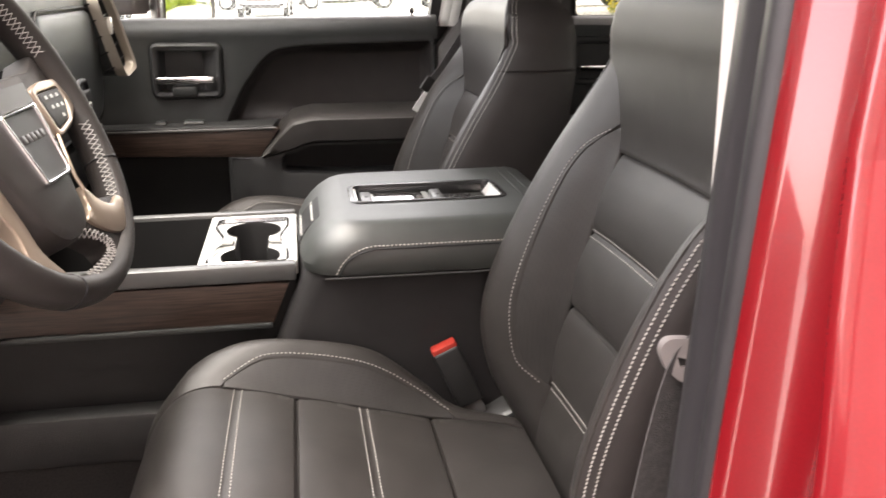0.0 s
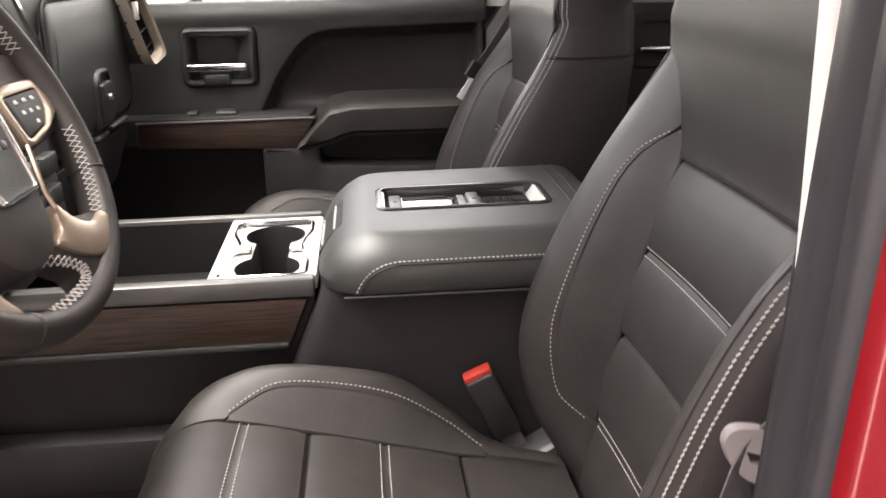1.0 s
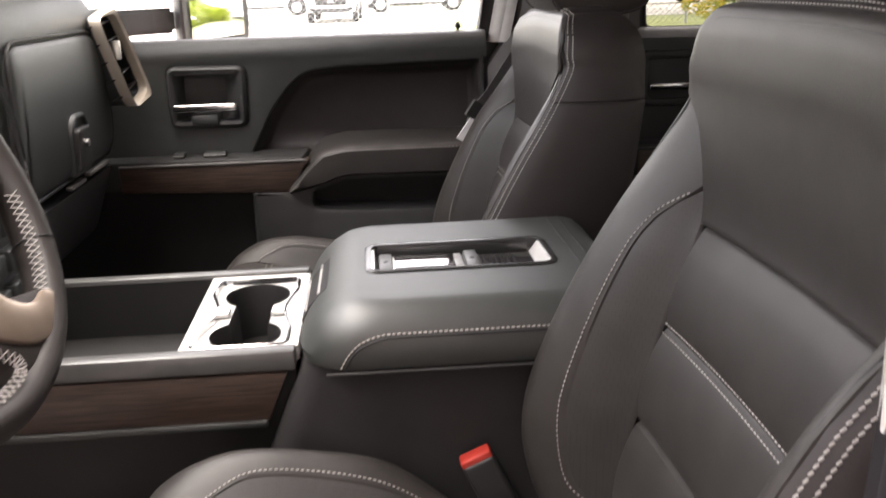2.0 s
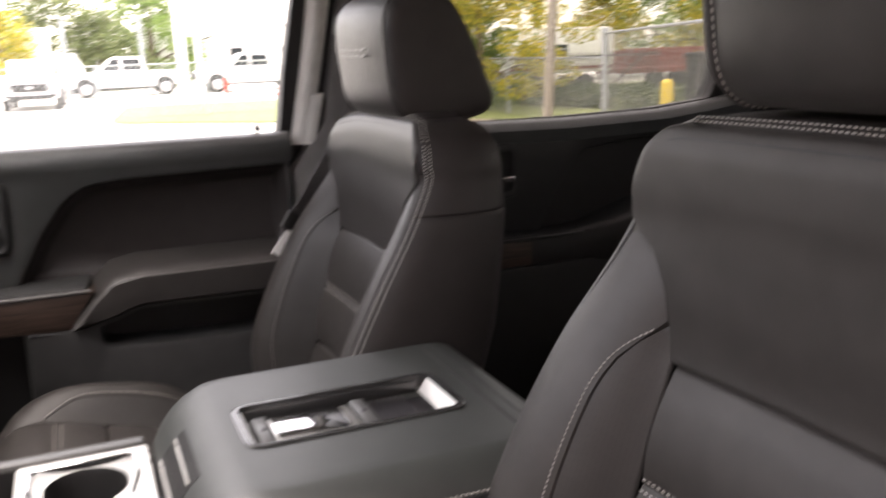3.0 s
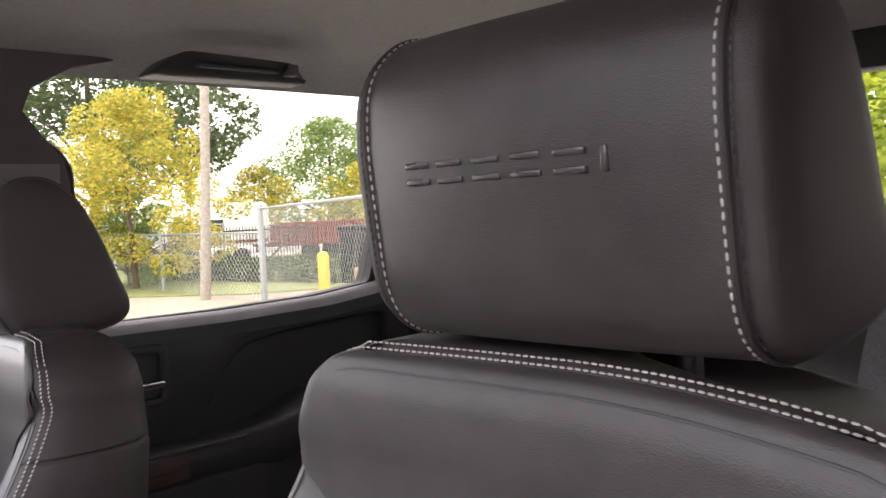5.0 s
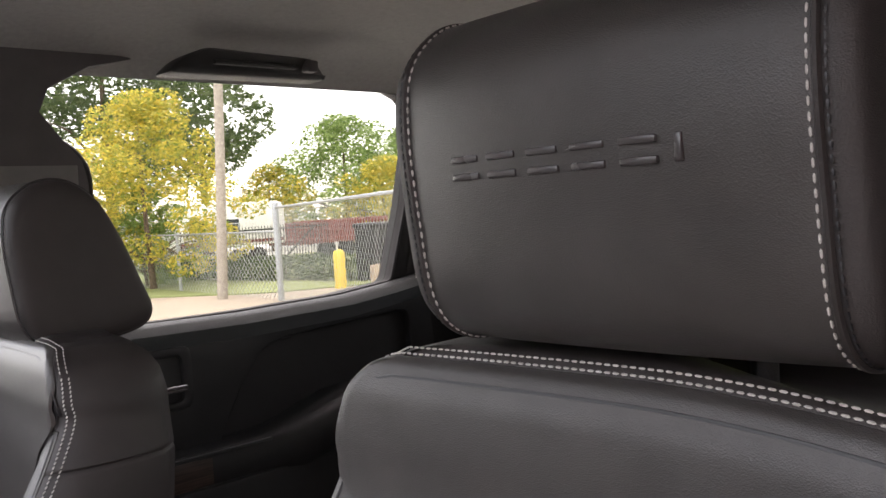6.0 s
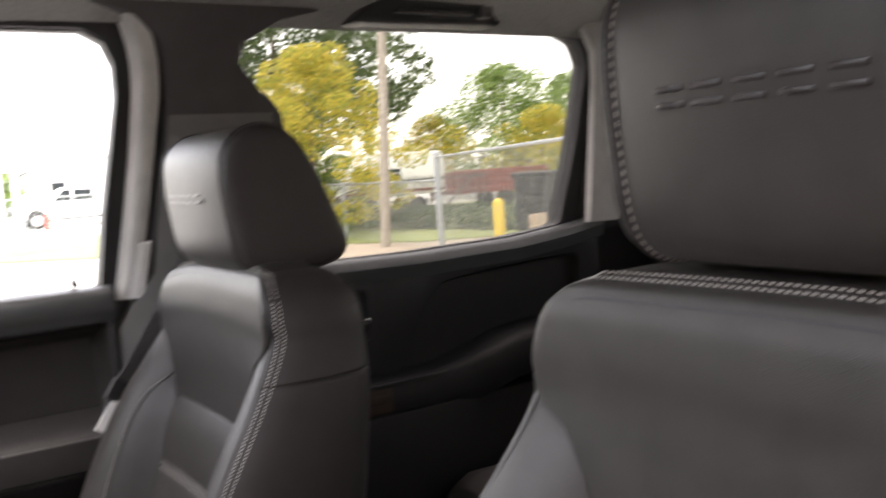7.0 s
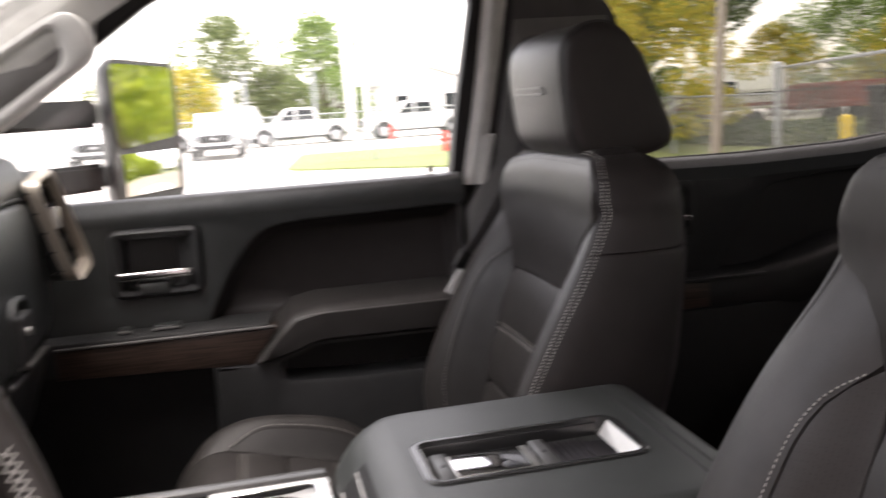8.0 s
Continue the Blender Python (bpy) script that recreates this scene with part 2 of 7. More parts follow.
def round_poly(pts, r, n=4):
    """A 2D outline with its corners rounded by about r (a number or one per corner)."""
    pts = [Vector(p) for p in pts]
    out = []
    m = len(pts)
    for i, p in enumerate(pts):
        q = r[i] if isinstance(r, (list, tuple)) else r
        a, b = pts[i - 1] - p, pts[(i + 1) % m] - p
        ra, rb = min(q, a.length * 0.49), min(q, b.length * 0.49)
        if q <= 1e-5:
            out.append(p)
            continue
        s, e = p + a.normalized() * ra, p + b.normalized() * rb
        for k in range(n + 1):
            t = k / n
            out.append(s * (1 - t) ** 2 + p * 2 * t * (1 - t) + e * t * t)
    return out


def inset_poly(pts, d):
    """Moves an outline inwards by d along its corners' bisectors."""
    m = len(pts)
    area = sum(pts[i].x * pts[(i + 1) % m].y - pts[(i + 1) % m].x * pts[i].y for i in range(m))
    s = 1 if area > 0 else -1
    out = []
    for i in range(m):
        a = (pts[i] - pts[i - 1])
        b = (pts[(i + 1) % m] - pts[i])
        if a.length < 1e-7:
            a = b
        if b.length < 1e-7:
            b = a
        na, nb = Vector((-a.y, a.x)).normalized(), Vector((-b.y, b.x)).normalized()
        v = (na + nb)
        v = v.normalized() if v.length > 1e-6 else na
        out.append(pts[i] + v * s * d / max(v.dot(na), 0.5))
    return out


def slab(bm, outline, to3, d0, d1, bevel=0.0, holes=()):
    """A plate with an outline in 2D, between the depths d0 and d1 of to3(u, v, d); its face at d1 has bevelled edges and
    may have holes that go through."""
    outline = [Vector(p) for p in outline]
    loops = [(outline, inset_poly(outline, bevel) if bevel else outline)]
    for h in holes:
        h = [Vector(p) for p in h]
        loops.append((h, inset_poly(h, -bevel) if bevel else h))
    s = 1 if d1 > d0 else -1
    front, back = [], []
    for full, cut in loops:
        rows = [[to3(p.x, p.y, d0) for p in full]]
        if bevel:
            rows += [[to3(p.x, p.y, d1 - s * bevel) for p in full]]
            mid = [a.lerp(b, 0.3) for a, b in zip(full, cut)]
            rows += [[to3(p.x, p.y, d1 - s * bevel * 0.3) for p in mid]]
        rows += [[to3(p.x, p.y, d1) for p in cut]]
        vs = grid(bm, rows, close_u=True)
        back.append(vs[0])
        front.append(vs[-1])
    for group in (front, back):
        edges = []
        for loop in group:
            for i in range(len(loop)):
                e = bm.edges.get((loop[i], loop[(i + 1) % len(loop)]))
                if e is None:
                    e = bm.edges.new((loop[i], loop[(i + 1) % len(loop)]))
                edges.append(e)
        bmesh.ops.triangle_fill(bm, use_beauty=True, use_dissolve=False, edges=edges)
    return bm


XZ = lambda u, v, d: Vector((u, d, v))
XY = lambda u, v, d: Vector((u, v, d))
YZ = lambda u, v, d: Vector((d, u, v))


def dash_line(bm, pts, length=0.0052, gap=0.0028, r=0.0007):
    """Separate thread stitches along a line: short fat spindles."""
    pts = [Vector(p) for p in pts]
    segs = [(pts[i + 1] - pts[i]).length for i in range(len(pts) - 1)]
    total = sum(segs)
    cum = [0]
    for s in segs:
        cum.append(cum[-1] + s)

    def at(s):
        i = max(0, min(len(segs) - 1, int(np.searchsorted(cum, s) - 1)))
        return pts[i].lerp(pts[i + 1], (s - cum[i]) / max(segs[i], 1e-9))
    s = 0.0
    while s + length < total:
        a, b = at(s), at(s + length)
        d = (b - a).normalized()
        u = d.cross(Vector((0.3, 0.5, 0.8))).normalized()
        w = d.cross(u)
        c1, c2 = a.lerp(b, 0.22), a.lerp(b, 0.78)
        va, vb = bm.verts.new(a), bm.verts.new(b)
        r1 = [bm.verts.new(c1 + u * r * x + w * r * y) for x, y in ((1, 0), (0, 1), (-1, 0), (0, -1))]
        r2 = [bm.verts.new(c2 + u * r * x + w * r * y) for x, y in ((1, 0), (0, 1), (-1, 0), (0, -1))]
        for k in range(4):
            j = (k + 1) % 4
            bm.faces.new((va, r1[j], r1[k]))
            bm.faces.new((r1[k], r1[j], r2[j], r2[k]))
            bm.faces.new((r2[k], r2[j], vb))
        s += length + gap
    return bm


def rod(bm, a, b, r):
    """One short thread from a to b."""
    d = (b - a).normalized()
    u = d.cross(Vector((0.3, 0.5, 0.8))).normalized() * r
    w = d.cross(u)
    va, vb = bm.verts.new(a - d * r), bm.verts.new(b + d * r)
    r1 = [bm.verts.new(a + q) for q in (u, w, -u, -w)]
    r2 = [bm.verts.new(b + q) for q in (u, w, -u, -w)]
    for k in range(4):
        j = (k + 1) % 4
        bm.faces.new((va, r1[j], r1[k]))
        bm.faces.new((r1[k], r1[j], r2[j], r2[k]))
        bm.faces.new((r2[k], r2[j], vb))


# ---- cab: floor, ceiling, walls ----
MID = 0.405          # middle line of the cab

floor_ob = thing("floor", (0, MID, 0.72), "black carpeted cab floor", kind="structure")
part("carpet", new_box(-1.36, 1.42, -0.43, 1.24, 0.68, 0.72), CARPET, floor_ob)
part("tunnel", slab(bmesh.new(), round_poly([(0.2, 0.72), (0.24, 0.86), (0.57, 0.86), (0.61, 0.72)], 0.03), YZ, -1.3, 1.0), CARPET, floor_ob)
part("door_sill", new_box(-0.95, -0.13, -0.50, -0.40, 0.66, 0.745, bevel=0.012), PLASTIC, floor_ob)

# headliner: a shallow dome with a turned-down rim
bm = bmesh.new()
rows = []
for x in np.linspace(-0.49, 1.40, 29):
    ex = max(0, (x - 1.05) / 0.35, (-0.1 - x) / 0.32)
    row = []
    for y in np.linspace(-0.42, 1.23, 34):
        e = abs(y - MID) / 0.825
        z = 2.105 - 0.045 * max(0, e - 0.55) / 0.45 - 0.038 * max(0, (e - 0.86) / 0.14) ** 1.6 - 0.05 * min(1, ex) ** 2
        row.append((x, y, z))
    rows.append(row)
grid(bm, rows)
grid(bm, [[(p[0], p[1], p[2] + 0.03) for p in r] for r in rows])
ceiling_ob = part("ceiling", bm, HEADLINER, None)
tagged(ceiling_ob, "light grey cloth headliner", "ceiling", kind="structure")
tagged(part("roof", slab(bmesh.new(), round_poly([(-0.52, -0.42), (1.45, -0.42), (1.45, 1.23), (-0.52, 1.23)], 0.12), XY, 2.145, 2.17, bevel=0.01), RED_PAINT), "red painted truck roof", "roof", kind="structure")

# fire wall below the wind screen, and the rear wall with its window
wall_front = tagged(part("wall_front", new_box(-1.40, -1.34, -0.45, 1.27, 0.68, 1.60), PLASTIC_DEEP), "black fire wall behind the dashboard", "wall", kind="structure")
REAR_WIN = round_poly([(-0.30, 1.635), (1.11, 1.635), (1.05, 1.985), (-0.24, 1.985)], 0.05)
wall_rear = thing("wall_rear", (1.40, MID, 0.7), "black rear cab wall with a sliding window", kind="structure")
part("panel", slab(bmesh.new(), [(-0.45, 0.68), (1.26, 0.68), (1.26, 2.12), (-0.45, 2.12)], YZ, 1.45, 1.385, bevel=0.004, holes=[REAR_WIN]), PLASTIC_DEEP, wall_rear)
win3 = thing("window_3", (1.41, MID, 1.63), "tinted sliding rear window with black frames", kind="structure")
part("pane", new_box(1.412, 1.416, -0.30, 1.12, 1.62, 2.0), TINT, win3).visible_shadow = False
for ym in (0.19, 0.62):
    part("window_frame", new_box(1.385, 1.43, ym, ym + 0.055, 1.63, 1.99, bevel=0.004), PLASTIC_DEEP, win3)
part("window_frame", new_box(1.39, 1.425, -0.28, 1.10, 1.625, 1.648, bevel=0.004), PLASTIC_DEEP, win3)

# passenger side wall with the two door windows
FRONT_WIN = [(-1.08, 1.583), (-0.064, 1.583), (-0.045, 1.70), (-0.006, 1.90), (-0.005, 1.955), (-0.02, 1.993), (-0.055, 2.012), (-0.20, 2.012),
             (-0.46, 2.002), (-0.60, 1.925)]
REAR_DOOR_WIN = [(0.29, 1.578), (0.286, 1.86), (0.266, 1.893), (0.210, 1.928), (0.203, 1.962), (0.226, 2.014), (0.285, 2.038), (0.63, 2.045),
                 (0.985, 2.040), (1.048, 2.016), (1.068, 1.965), (1.016, 1.76), (0.96, 1.595), (0.80, 1.581), (0.55, 1.576)]
REAR_DOOR_WIN = round_poly(REAR_DOOR_WIN, 0.016, 3)
side = thing("wall_right", (0, 1.27, 0.7), "black inner door frames and pillars", kind="structure")
part("panel", slab(bmesh.new(), [(-1.40, 0.68), (1.45, 0.68), (1.45, 2.10), (-0.42, 2.10), (-1.25, 1.62), (-1.40, 1.60)], XZ, 1.30, 1.252, bevel=0.006,
                   holes=[FRONT_WIN, REAR_DOOR_WIN]), PLASTIC_DEEP, side)
part("outer_skin", slab(bmesh.new(), [(-1.40, 0.60), (1.45, 0.60), (1.45, 1.55), (-1.40, 1.55)], XZ, 1.33, 1.42, bevel=0.02), RED_PAINT, side, "red painted outer door skin")
win1 = thing("window_1", (-0.4, 1.27, 1.58), "clear passenger door glass", kind="structure")
part("pane", new_box(-1.12, 0.02, 1.274, 1.278, 1.56, 2.03), GLASS, win1).visible_shadow = False
win2 = thing("window_2", (0.6, 1.27, 1.58), "privacy tinted rear door glass", kind="structure")
part("pane", new_box(0.17, 1.10, 1.274, 1.278, 1.56, 2.065), TINT, win2).visible_shadow = False
# rubber seals round both openings
for w, loop in ((win1, FRONT_WIN), (win2, REAR_DOOR_WIN)):
    bm = bmesh.new()
    pts = [Vector((p[0], 1.252, p[1])) for p in loop]
    tube(bm, pts + [pts[0]], 0.004, 6)
    part("seal", bm, PLASTIC_DEEP, w)

bm = bmesh.new()
ribbon(bm, smooth_line([(0.203, 1.262, 1.972), (0.207, 1.262, 1.940), (0.214, 1.262, 1.925), (0.262, 1.262, 1.896), (0.285, 1.262, 1.862)], 4), (0.3, 0, 0.5), 0.006, 0.012)
part("reveal", bm, PILLAR_TRIM, win2, "light grey edge of the window reveal")

# pillar trims on the passenger side
pillar = thing("trim", (0.1, 1.2, 1.4), "grey pillar trim with a light front edge", kind="structure")
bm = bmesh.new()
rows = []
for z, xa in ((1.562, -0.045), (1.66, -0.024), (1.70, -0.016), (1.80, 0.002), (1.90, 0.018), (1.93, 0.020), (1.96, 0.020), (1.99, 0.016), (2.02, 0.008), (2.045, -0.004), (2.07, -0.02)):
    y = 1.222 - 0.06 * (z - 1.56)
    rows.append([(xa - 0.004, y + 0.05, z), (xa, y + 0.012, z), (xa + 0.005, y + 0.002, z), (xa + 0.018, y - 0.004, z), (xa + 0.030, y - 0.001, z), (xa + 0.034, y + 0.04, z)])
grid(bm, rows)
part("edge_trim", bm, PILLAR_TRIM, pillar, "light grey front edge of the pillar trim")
bm = bmesh.new()
rows = []
for z in np.linspace(1.56, 2.07, 14):
    y = 1.214 - 0.07 * (z - 1.56)
    xr = lerp([(1.56, 0.27), (1.86, 0.262), (1.90, 0.238), (1.932, 0.192), (1.965, 0.187), (2.0, 0.210), (2.03, 0.27), (2.07, 0.45)], z)
    xf = lerp([(1.56, 0.0), (1.90, 0.062), (1.99, 0.055), (2.03, 0.02), (2.07, -0.15)], z)
    rows.append([(xf - 0.01, y + 0.04, z), (xf, y + 0.005, z)] + [(xf + (xr - xf) * t, y, z) for t in (0.1, 0.35, 0.65, 0.9)] + [(xr, y + 0.006, z), (xr + 0.008, y + 0.06, z)])
grid(bm, rows)
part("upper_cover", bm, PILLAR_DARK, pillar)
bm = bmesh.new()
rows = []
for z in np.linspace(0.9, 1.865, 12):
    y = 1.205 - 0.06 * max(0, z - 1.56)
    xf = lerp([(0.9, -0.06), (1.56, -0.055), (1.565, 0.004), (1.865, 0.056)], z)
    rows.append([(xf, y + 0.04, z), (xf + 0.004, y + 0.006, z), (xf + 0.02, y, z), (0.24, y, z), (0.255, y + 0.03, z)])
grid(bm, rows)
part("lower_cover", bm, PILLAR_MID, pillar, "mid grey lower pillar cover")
bm = bmesh.new()
rows = []
for z in (1.562, 1.58, 1.61, 1.64, 1.654, 1.657):
    xa = lerp([(1.562, -0.045), (1.66, -0.024)], z) + 0.018
    y = 1.2165 - 0.06 * (z - 1.56) + (0.006 if z > 1.656 else 0)
    rows.append([(xa, y + 0.001, z), (xa + 0.006, y - 0.004, z), (xa + 0.014, y - 0.0075, z), (xa + 0.020, y - 0.0075, z), (xa + 0.023, y + 0.01, z)])
grid(bm, rows)
part("foot_cover", bm, PILLAR_TRIM, pillar, "light grey foot of the pillar trim")
# rear pillar
rp = thing("trim", (1.1, 1.2, 1.5), "black rear pillar trim", kind="structure")
bm = bmesh.new()
rows = []
for z in np.linspace(1.58, 2.07, 8):
    xf = lerp([(1.58, 1.03), (1.96, 1.13), (2.02, 1.115), (2.07, 1.03)], z)
    y = 1.235 - 0.06 * (z - 1.56)
    rows.append([(xf - 0.03, y + 0.02, z), (xf, y, z), (xf + 0.05, y - 0.012, z), (xf + 0.25, y - 0.05, z), (1.40, y - 0.16, z)])
grid(bm, rows)
part("cover", bm, PLASTIC_DEEP, rp)
bm = bmesh.new()
rows = []
for z in np.linspace(1.60, 2.05, 8):
    xf = lerp([(1.60, 0.995), (1.94, 1.035), (2.02, 1.03), (2.05, 1.0)], z)
    rows.append([(xf, 1.205, z), (xf + 0.004, 1.190, z), (xf + 0.03, 1.182, z), (xf + 0.075, 1.172, z), (xf + 0.09, 1.19, z)])
grid(bm, rows)
part("light_cover", bm, PILLAR_TRIM, rp, "light grey rear pillar cover")


# ---- passenger door ----
door = thing("door_1", (-0.5, 1.2, 0.8), "black front passenger door with wood trim and armrest", kind="structure")
INSERT = round_poly([(-0.552, 1.345), (-0.505, 1.435), (-0.445, 1.515), (-0.37, 1.525), (-0.068, 1.530), (-0.066, 1.34)], [0.01, 0.02, 0.05, 0.03, 0.012, 0.01], 5)
RECESS = round_poly([(-0.705, 1.414), (-0.549, 1.412), (-0.545, 1.536), (-0.703, 1.538)], 0.02, 4)
bm = slab(bmesh.new(), [(-0.93, 1.34), (-0.062, 1.34), (-0.062, 1.572), (-0.93, 1.574)], XZ, 1.25, 1.203, bevel=0.006, holes=[INSERT, RECESS])
part("upper_panel", bm, PLASTIC_SOFT, door)
bm = bmesh.new()
rows = []
for x in np.linspace(-1.02, -0.055, 12):
    rows.append([(x, 1.262, 1.578), (x, 1.25, 1.587), (x, 1.232, 1.5885), (x, 1.214, 1.584), (x, 1.203, 1.572), (x, 1.2, 1.55), (x, 1.206, 1.535)])
grid(bm, rows)
part("window_ledge", bm, PLASTIC_SOFT, door)
# dished insert: three steps inwards
bm = bmesh.new()
loops = [[Vector((p.x, 1.2035, p.y)) for p in INSERT]]
for d, y in ((0.003, 1.2065), (0.007, 1.214), (0.012, 1.226), (0.018, 1.235), (0.025, 1.240)):
    loops.append([Vector((p.x, y, p.y)) for p in inset_poly(INSERT, d)])
vs = grid(bm, loops, close_u=True)
bmesh.ops.triangle_fill(bm, use_beauty=True, edges=[bm.edges.get((vs[-1][i], vs[-1][(i + 1) % len(vs[-1])])) for i in range(len(vs[-1]))])
part("insert", bm, LEATHER_SIDE, door, "dished black leather insert", angle=60)
# inner handle in its cup
bm = bmesh.new()
IN2 = round_poly([(-0.682, 1.424), (-0.588, 1.424), (-0.59, 1.517), (-0.68, 1.519)], 0.012, 4)
bez = [[Vector((p.x, 1.2, p.y)) for p in RECESS], [Vector((p.x, 1.192, p.y)) for p in inset_poly(RECESS, 0.002)], [Vector((p.x, 1.188, p.y)) for p in inset_poly(RECESS, 0.007)]]
grid(bm, [[Vector((p.x, 1.21, p.y)) for p in RECESS]] + bez + [[Vector((p.x, 1.190, p.y)) for p in inset_poly(RECESS, 0.013)], [Vector((p.x, 1.196, p.y)) for p in inset_poly(RECESS, 0.018)],
         [Vector((p.x, 1.215, p.y)) for p in IN2], [Vector((p.x, 1.245, p.y)) for p in inset_poly(IN2, 0.004)]], close_u=True)
part("handle_cup", bm, PLASTIC, door)
part("cup_back", new_box(-0.69, -0.58, 1.24, 1.248, 1.42, 1.525), PLASTIC, door)
h = part("handle", new_box(-0.693, -0.566, 1.176, 1.194, 1.448, 1.464, bevel=0.005, segs=3), CHROME, door, "chrome inner door handle")
part("handle_root", new_box(-0.66, -0.605, 1.18, 1.24, 1.420, 1.443, bevel=0.006), PLASTIC_SOFT, door)
# switch ledge, wood and bright edge
bm = slab(bmesh.new(), round_poly([(-0.93, 1.145), (-0.44, 1.130), (-0.425, 1.26), (-0.93, 1.26)], 0.006), XY, 1.30, 1.358, bevel=0.004)
part("switch_ledge", bm, PLASTIC, door)
bm = slab(bmesh.new(), [(-0.80, 1.298), (-0.474, 1.286), (-0.428, 1.348), (-0.80, 1.350)], XZ, 1.18, 1.128, bevel=0.004)
part("wood_trim", bm, WOOD, door, "dark open-pore wood trim strip")
part("bright_edge", new_box(-0.80, -0.432, 1.124, 1.132, 1.3495, 1.3535, bevel=0.0015), GREY_PLASTIC, door, "thin grey edge strip")
for xs, w in ((-0.70, 0.022), (-0.64, 0.045)):
    part("switch", new_box(xs, xs + w, 1.165, 1.19, 1.356, 1.368, bevel=0.004), PLASTIC_SOFT, door)
    part("switch_edge", new_box(xs, xs + w, 1.160, 1.165, 1.360, 1.364, bevel=0.001), GREY_PLASTIC, door)
# armrest: lofted along x, with a nose that dips at the front
bm = bmesh.new()
rows = []
for x in list(np.linspace(-0.066, -0.35, 8)) + [-0.375, -0.397, -0.415, -0.43, -0.45, -0.468]:
    zt = lerp([(-0.47, 1.292), (-0.45, 1.312), (-0.43, 1.335), (-0.397, 1.366), (-0.352, 1.375), (0, 1.374)], x)
    zb = lerp([(-0.47, 1.284), (-0.40, 1.300), (-0.36, 1.316), (0, 1.312)], x)
    rows.append([(x, 1.225, zt + 0.015), (x, 1.19, zt + 0.012), (x, 1.155, zt + 0.007), (x, 1.13, zt + 0.003), (x, 1.119, zt - 0.002), (x, 1.113, zt - 0.008),
                 (x, 1.112, zt * 0.5 + zb * 0.5), (x, 1.114, zb + 0.006), (x, 1.122, zb), (x, 1.2, zb)])
grid(bm, rows)
part("armrest", bm, LEATHER, door, "black leather armrest with stitched edge")
bm = bmesh.new()
dash_line(bm, smooth_line([(-0.468, 1.1135, 1.289), (-0.448, 1.1135, 1.310), (-0.43, 1.1135, 1.331), (-0.397, 1.113, 1.361), (-0.352, 1.1125, 1.369), (-0.2, 1.1125, 1.369), (-0.07, 1.1125, 1.369)], 8), 0.0045, 0.003, 0.0005)
part("stitching", bm, DARK_THREAD, door, kind="stuff")
# lower panel with the map pocket
POCKET = round_poly([(-0.425, 1.250), (-0.30, 1.242), (-0.13, 1.240), (-0.095, 1.262), (-0.095, 1.308), (-0.375, 1.311), (-0.42, 1.290)], 0.016)
bm = slab(bmesh.new(), round_poly([(-0.548, 0.85), (-0.06, 0.85), (-0.06, 1.316), (-0.36, 1.318), (-0.40, 1.302), (-0.47, 1.290), (-0.545, 1.291)], 0.004), XZ, 1.24, 1.128, bevel=0.01, holes=[POCKET])
part("lower_panel", bm, PLASTIC, door)
# pocket back and kick panel near-black, colouring in recess and footwell shade
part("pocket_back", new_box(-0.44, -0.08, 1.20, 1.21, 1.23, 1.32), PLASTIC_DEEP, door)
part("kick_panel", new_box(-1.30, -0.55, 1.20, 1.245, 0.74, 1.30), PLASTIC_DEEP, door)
lock_pin = thing("lock_knob", (-0.109, 1.245, 1.58), "small black door lock knob on the window ledge", "lock knob")
part("stem", tube(bmesh.new(), [(-0.109, 1.24, 1.575), (-0.109, 1.24, 1.594)], 0.003, 8), PLASTIC_DEEP, lock_pin)
part("cap", tube(bmesh.new(), [(-0.109, 1.24, 1.592), (-0.109, 1.24, 1.597), (-0.109, 1.24, 1.604)], [0.005, 0.0065, 0.003], 10), PLASTIC_DEEP, lock_pin)

# rear passenger door; darker plastic than door_1 paints in the shade behind the seats
rdoor = thing("door_2", (0.6, 1.2, 0.8), "black rear passenger door with armrest", kind="structure")
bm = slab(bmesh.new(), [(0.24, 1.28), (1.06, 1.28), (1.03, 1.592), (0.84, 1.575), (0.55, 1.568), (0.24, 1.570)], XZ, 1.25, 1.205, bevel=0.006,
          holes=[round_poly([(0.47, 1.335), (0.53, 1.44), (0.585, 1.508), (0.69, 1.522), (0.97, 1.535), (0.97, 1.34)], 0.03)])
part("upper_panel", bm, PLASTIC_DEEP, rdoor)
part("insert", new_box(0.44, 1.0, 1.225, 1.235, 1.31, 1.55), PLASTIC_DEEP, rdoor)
bm = bmesh.new()
rows = []
for x in np.linspace(0.25, 1.05, 14):
    z = lerp([(0.25, 1.580), (0.55, 1.575), (0.80, 1.580), (0.95, 1.594), (1.05, 1.61)], x)
    rows.append([(x, 1.262, z - 0.008), (x, 1.25, z + 0.001), (x, 1.226, z + 0.002), (x, 1.208, z - 0.004), (x, 1.199, z - 0.018), (x, 1.205, z - 0.045)])
grid(bm, rows)
part("window_ledge", bm, PLASTIC_SOFT, rdoor)
bm = bmesh.new()
rows = []
for x in np.linspace(0.24, 1.06, 18):
    zt = lerp([(0.24, 1.343), (0.56, 1.338), (0.62, 1.352), (0.72, 1.385), (0.80, 1.392), (1.06, 1.396)], x)
    yo = lerp([(0.24, 1.165), (0.56, 1.16), (0.66, 1.13), (0.8, 1.115), (1.06, 1.11)], x)
    rows.append([(x, 1.23, zt + 0.008), (x, yo + 0.03, zt + 0.004), (x, yo + 0.008, zt), (x, yo, zt - 0.01), (x, yo, zt - 0.07), (x, yo + 0.01, zt - 0.085), (x, 1.2, zt - 0.09)])
grid(bm, rows)
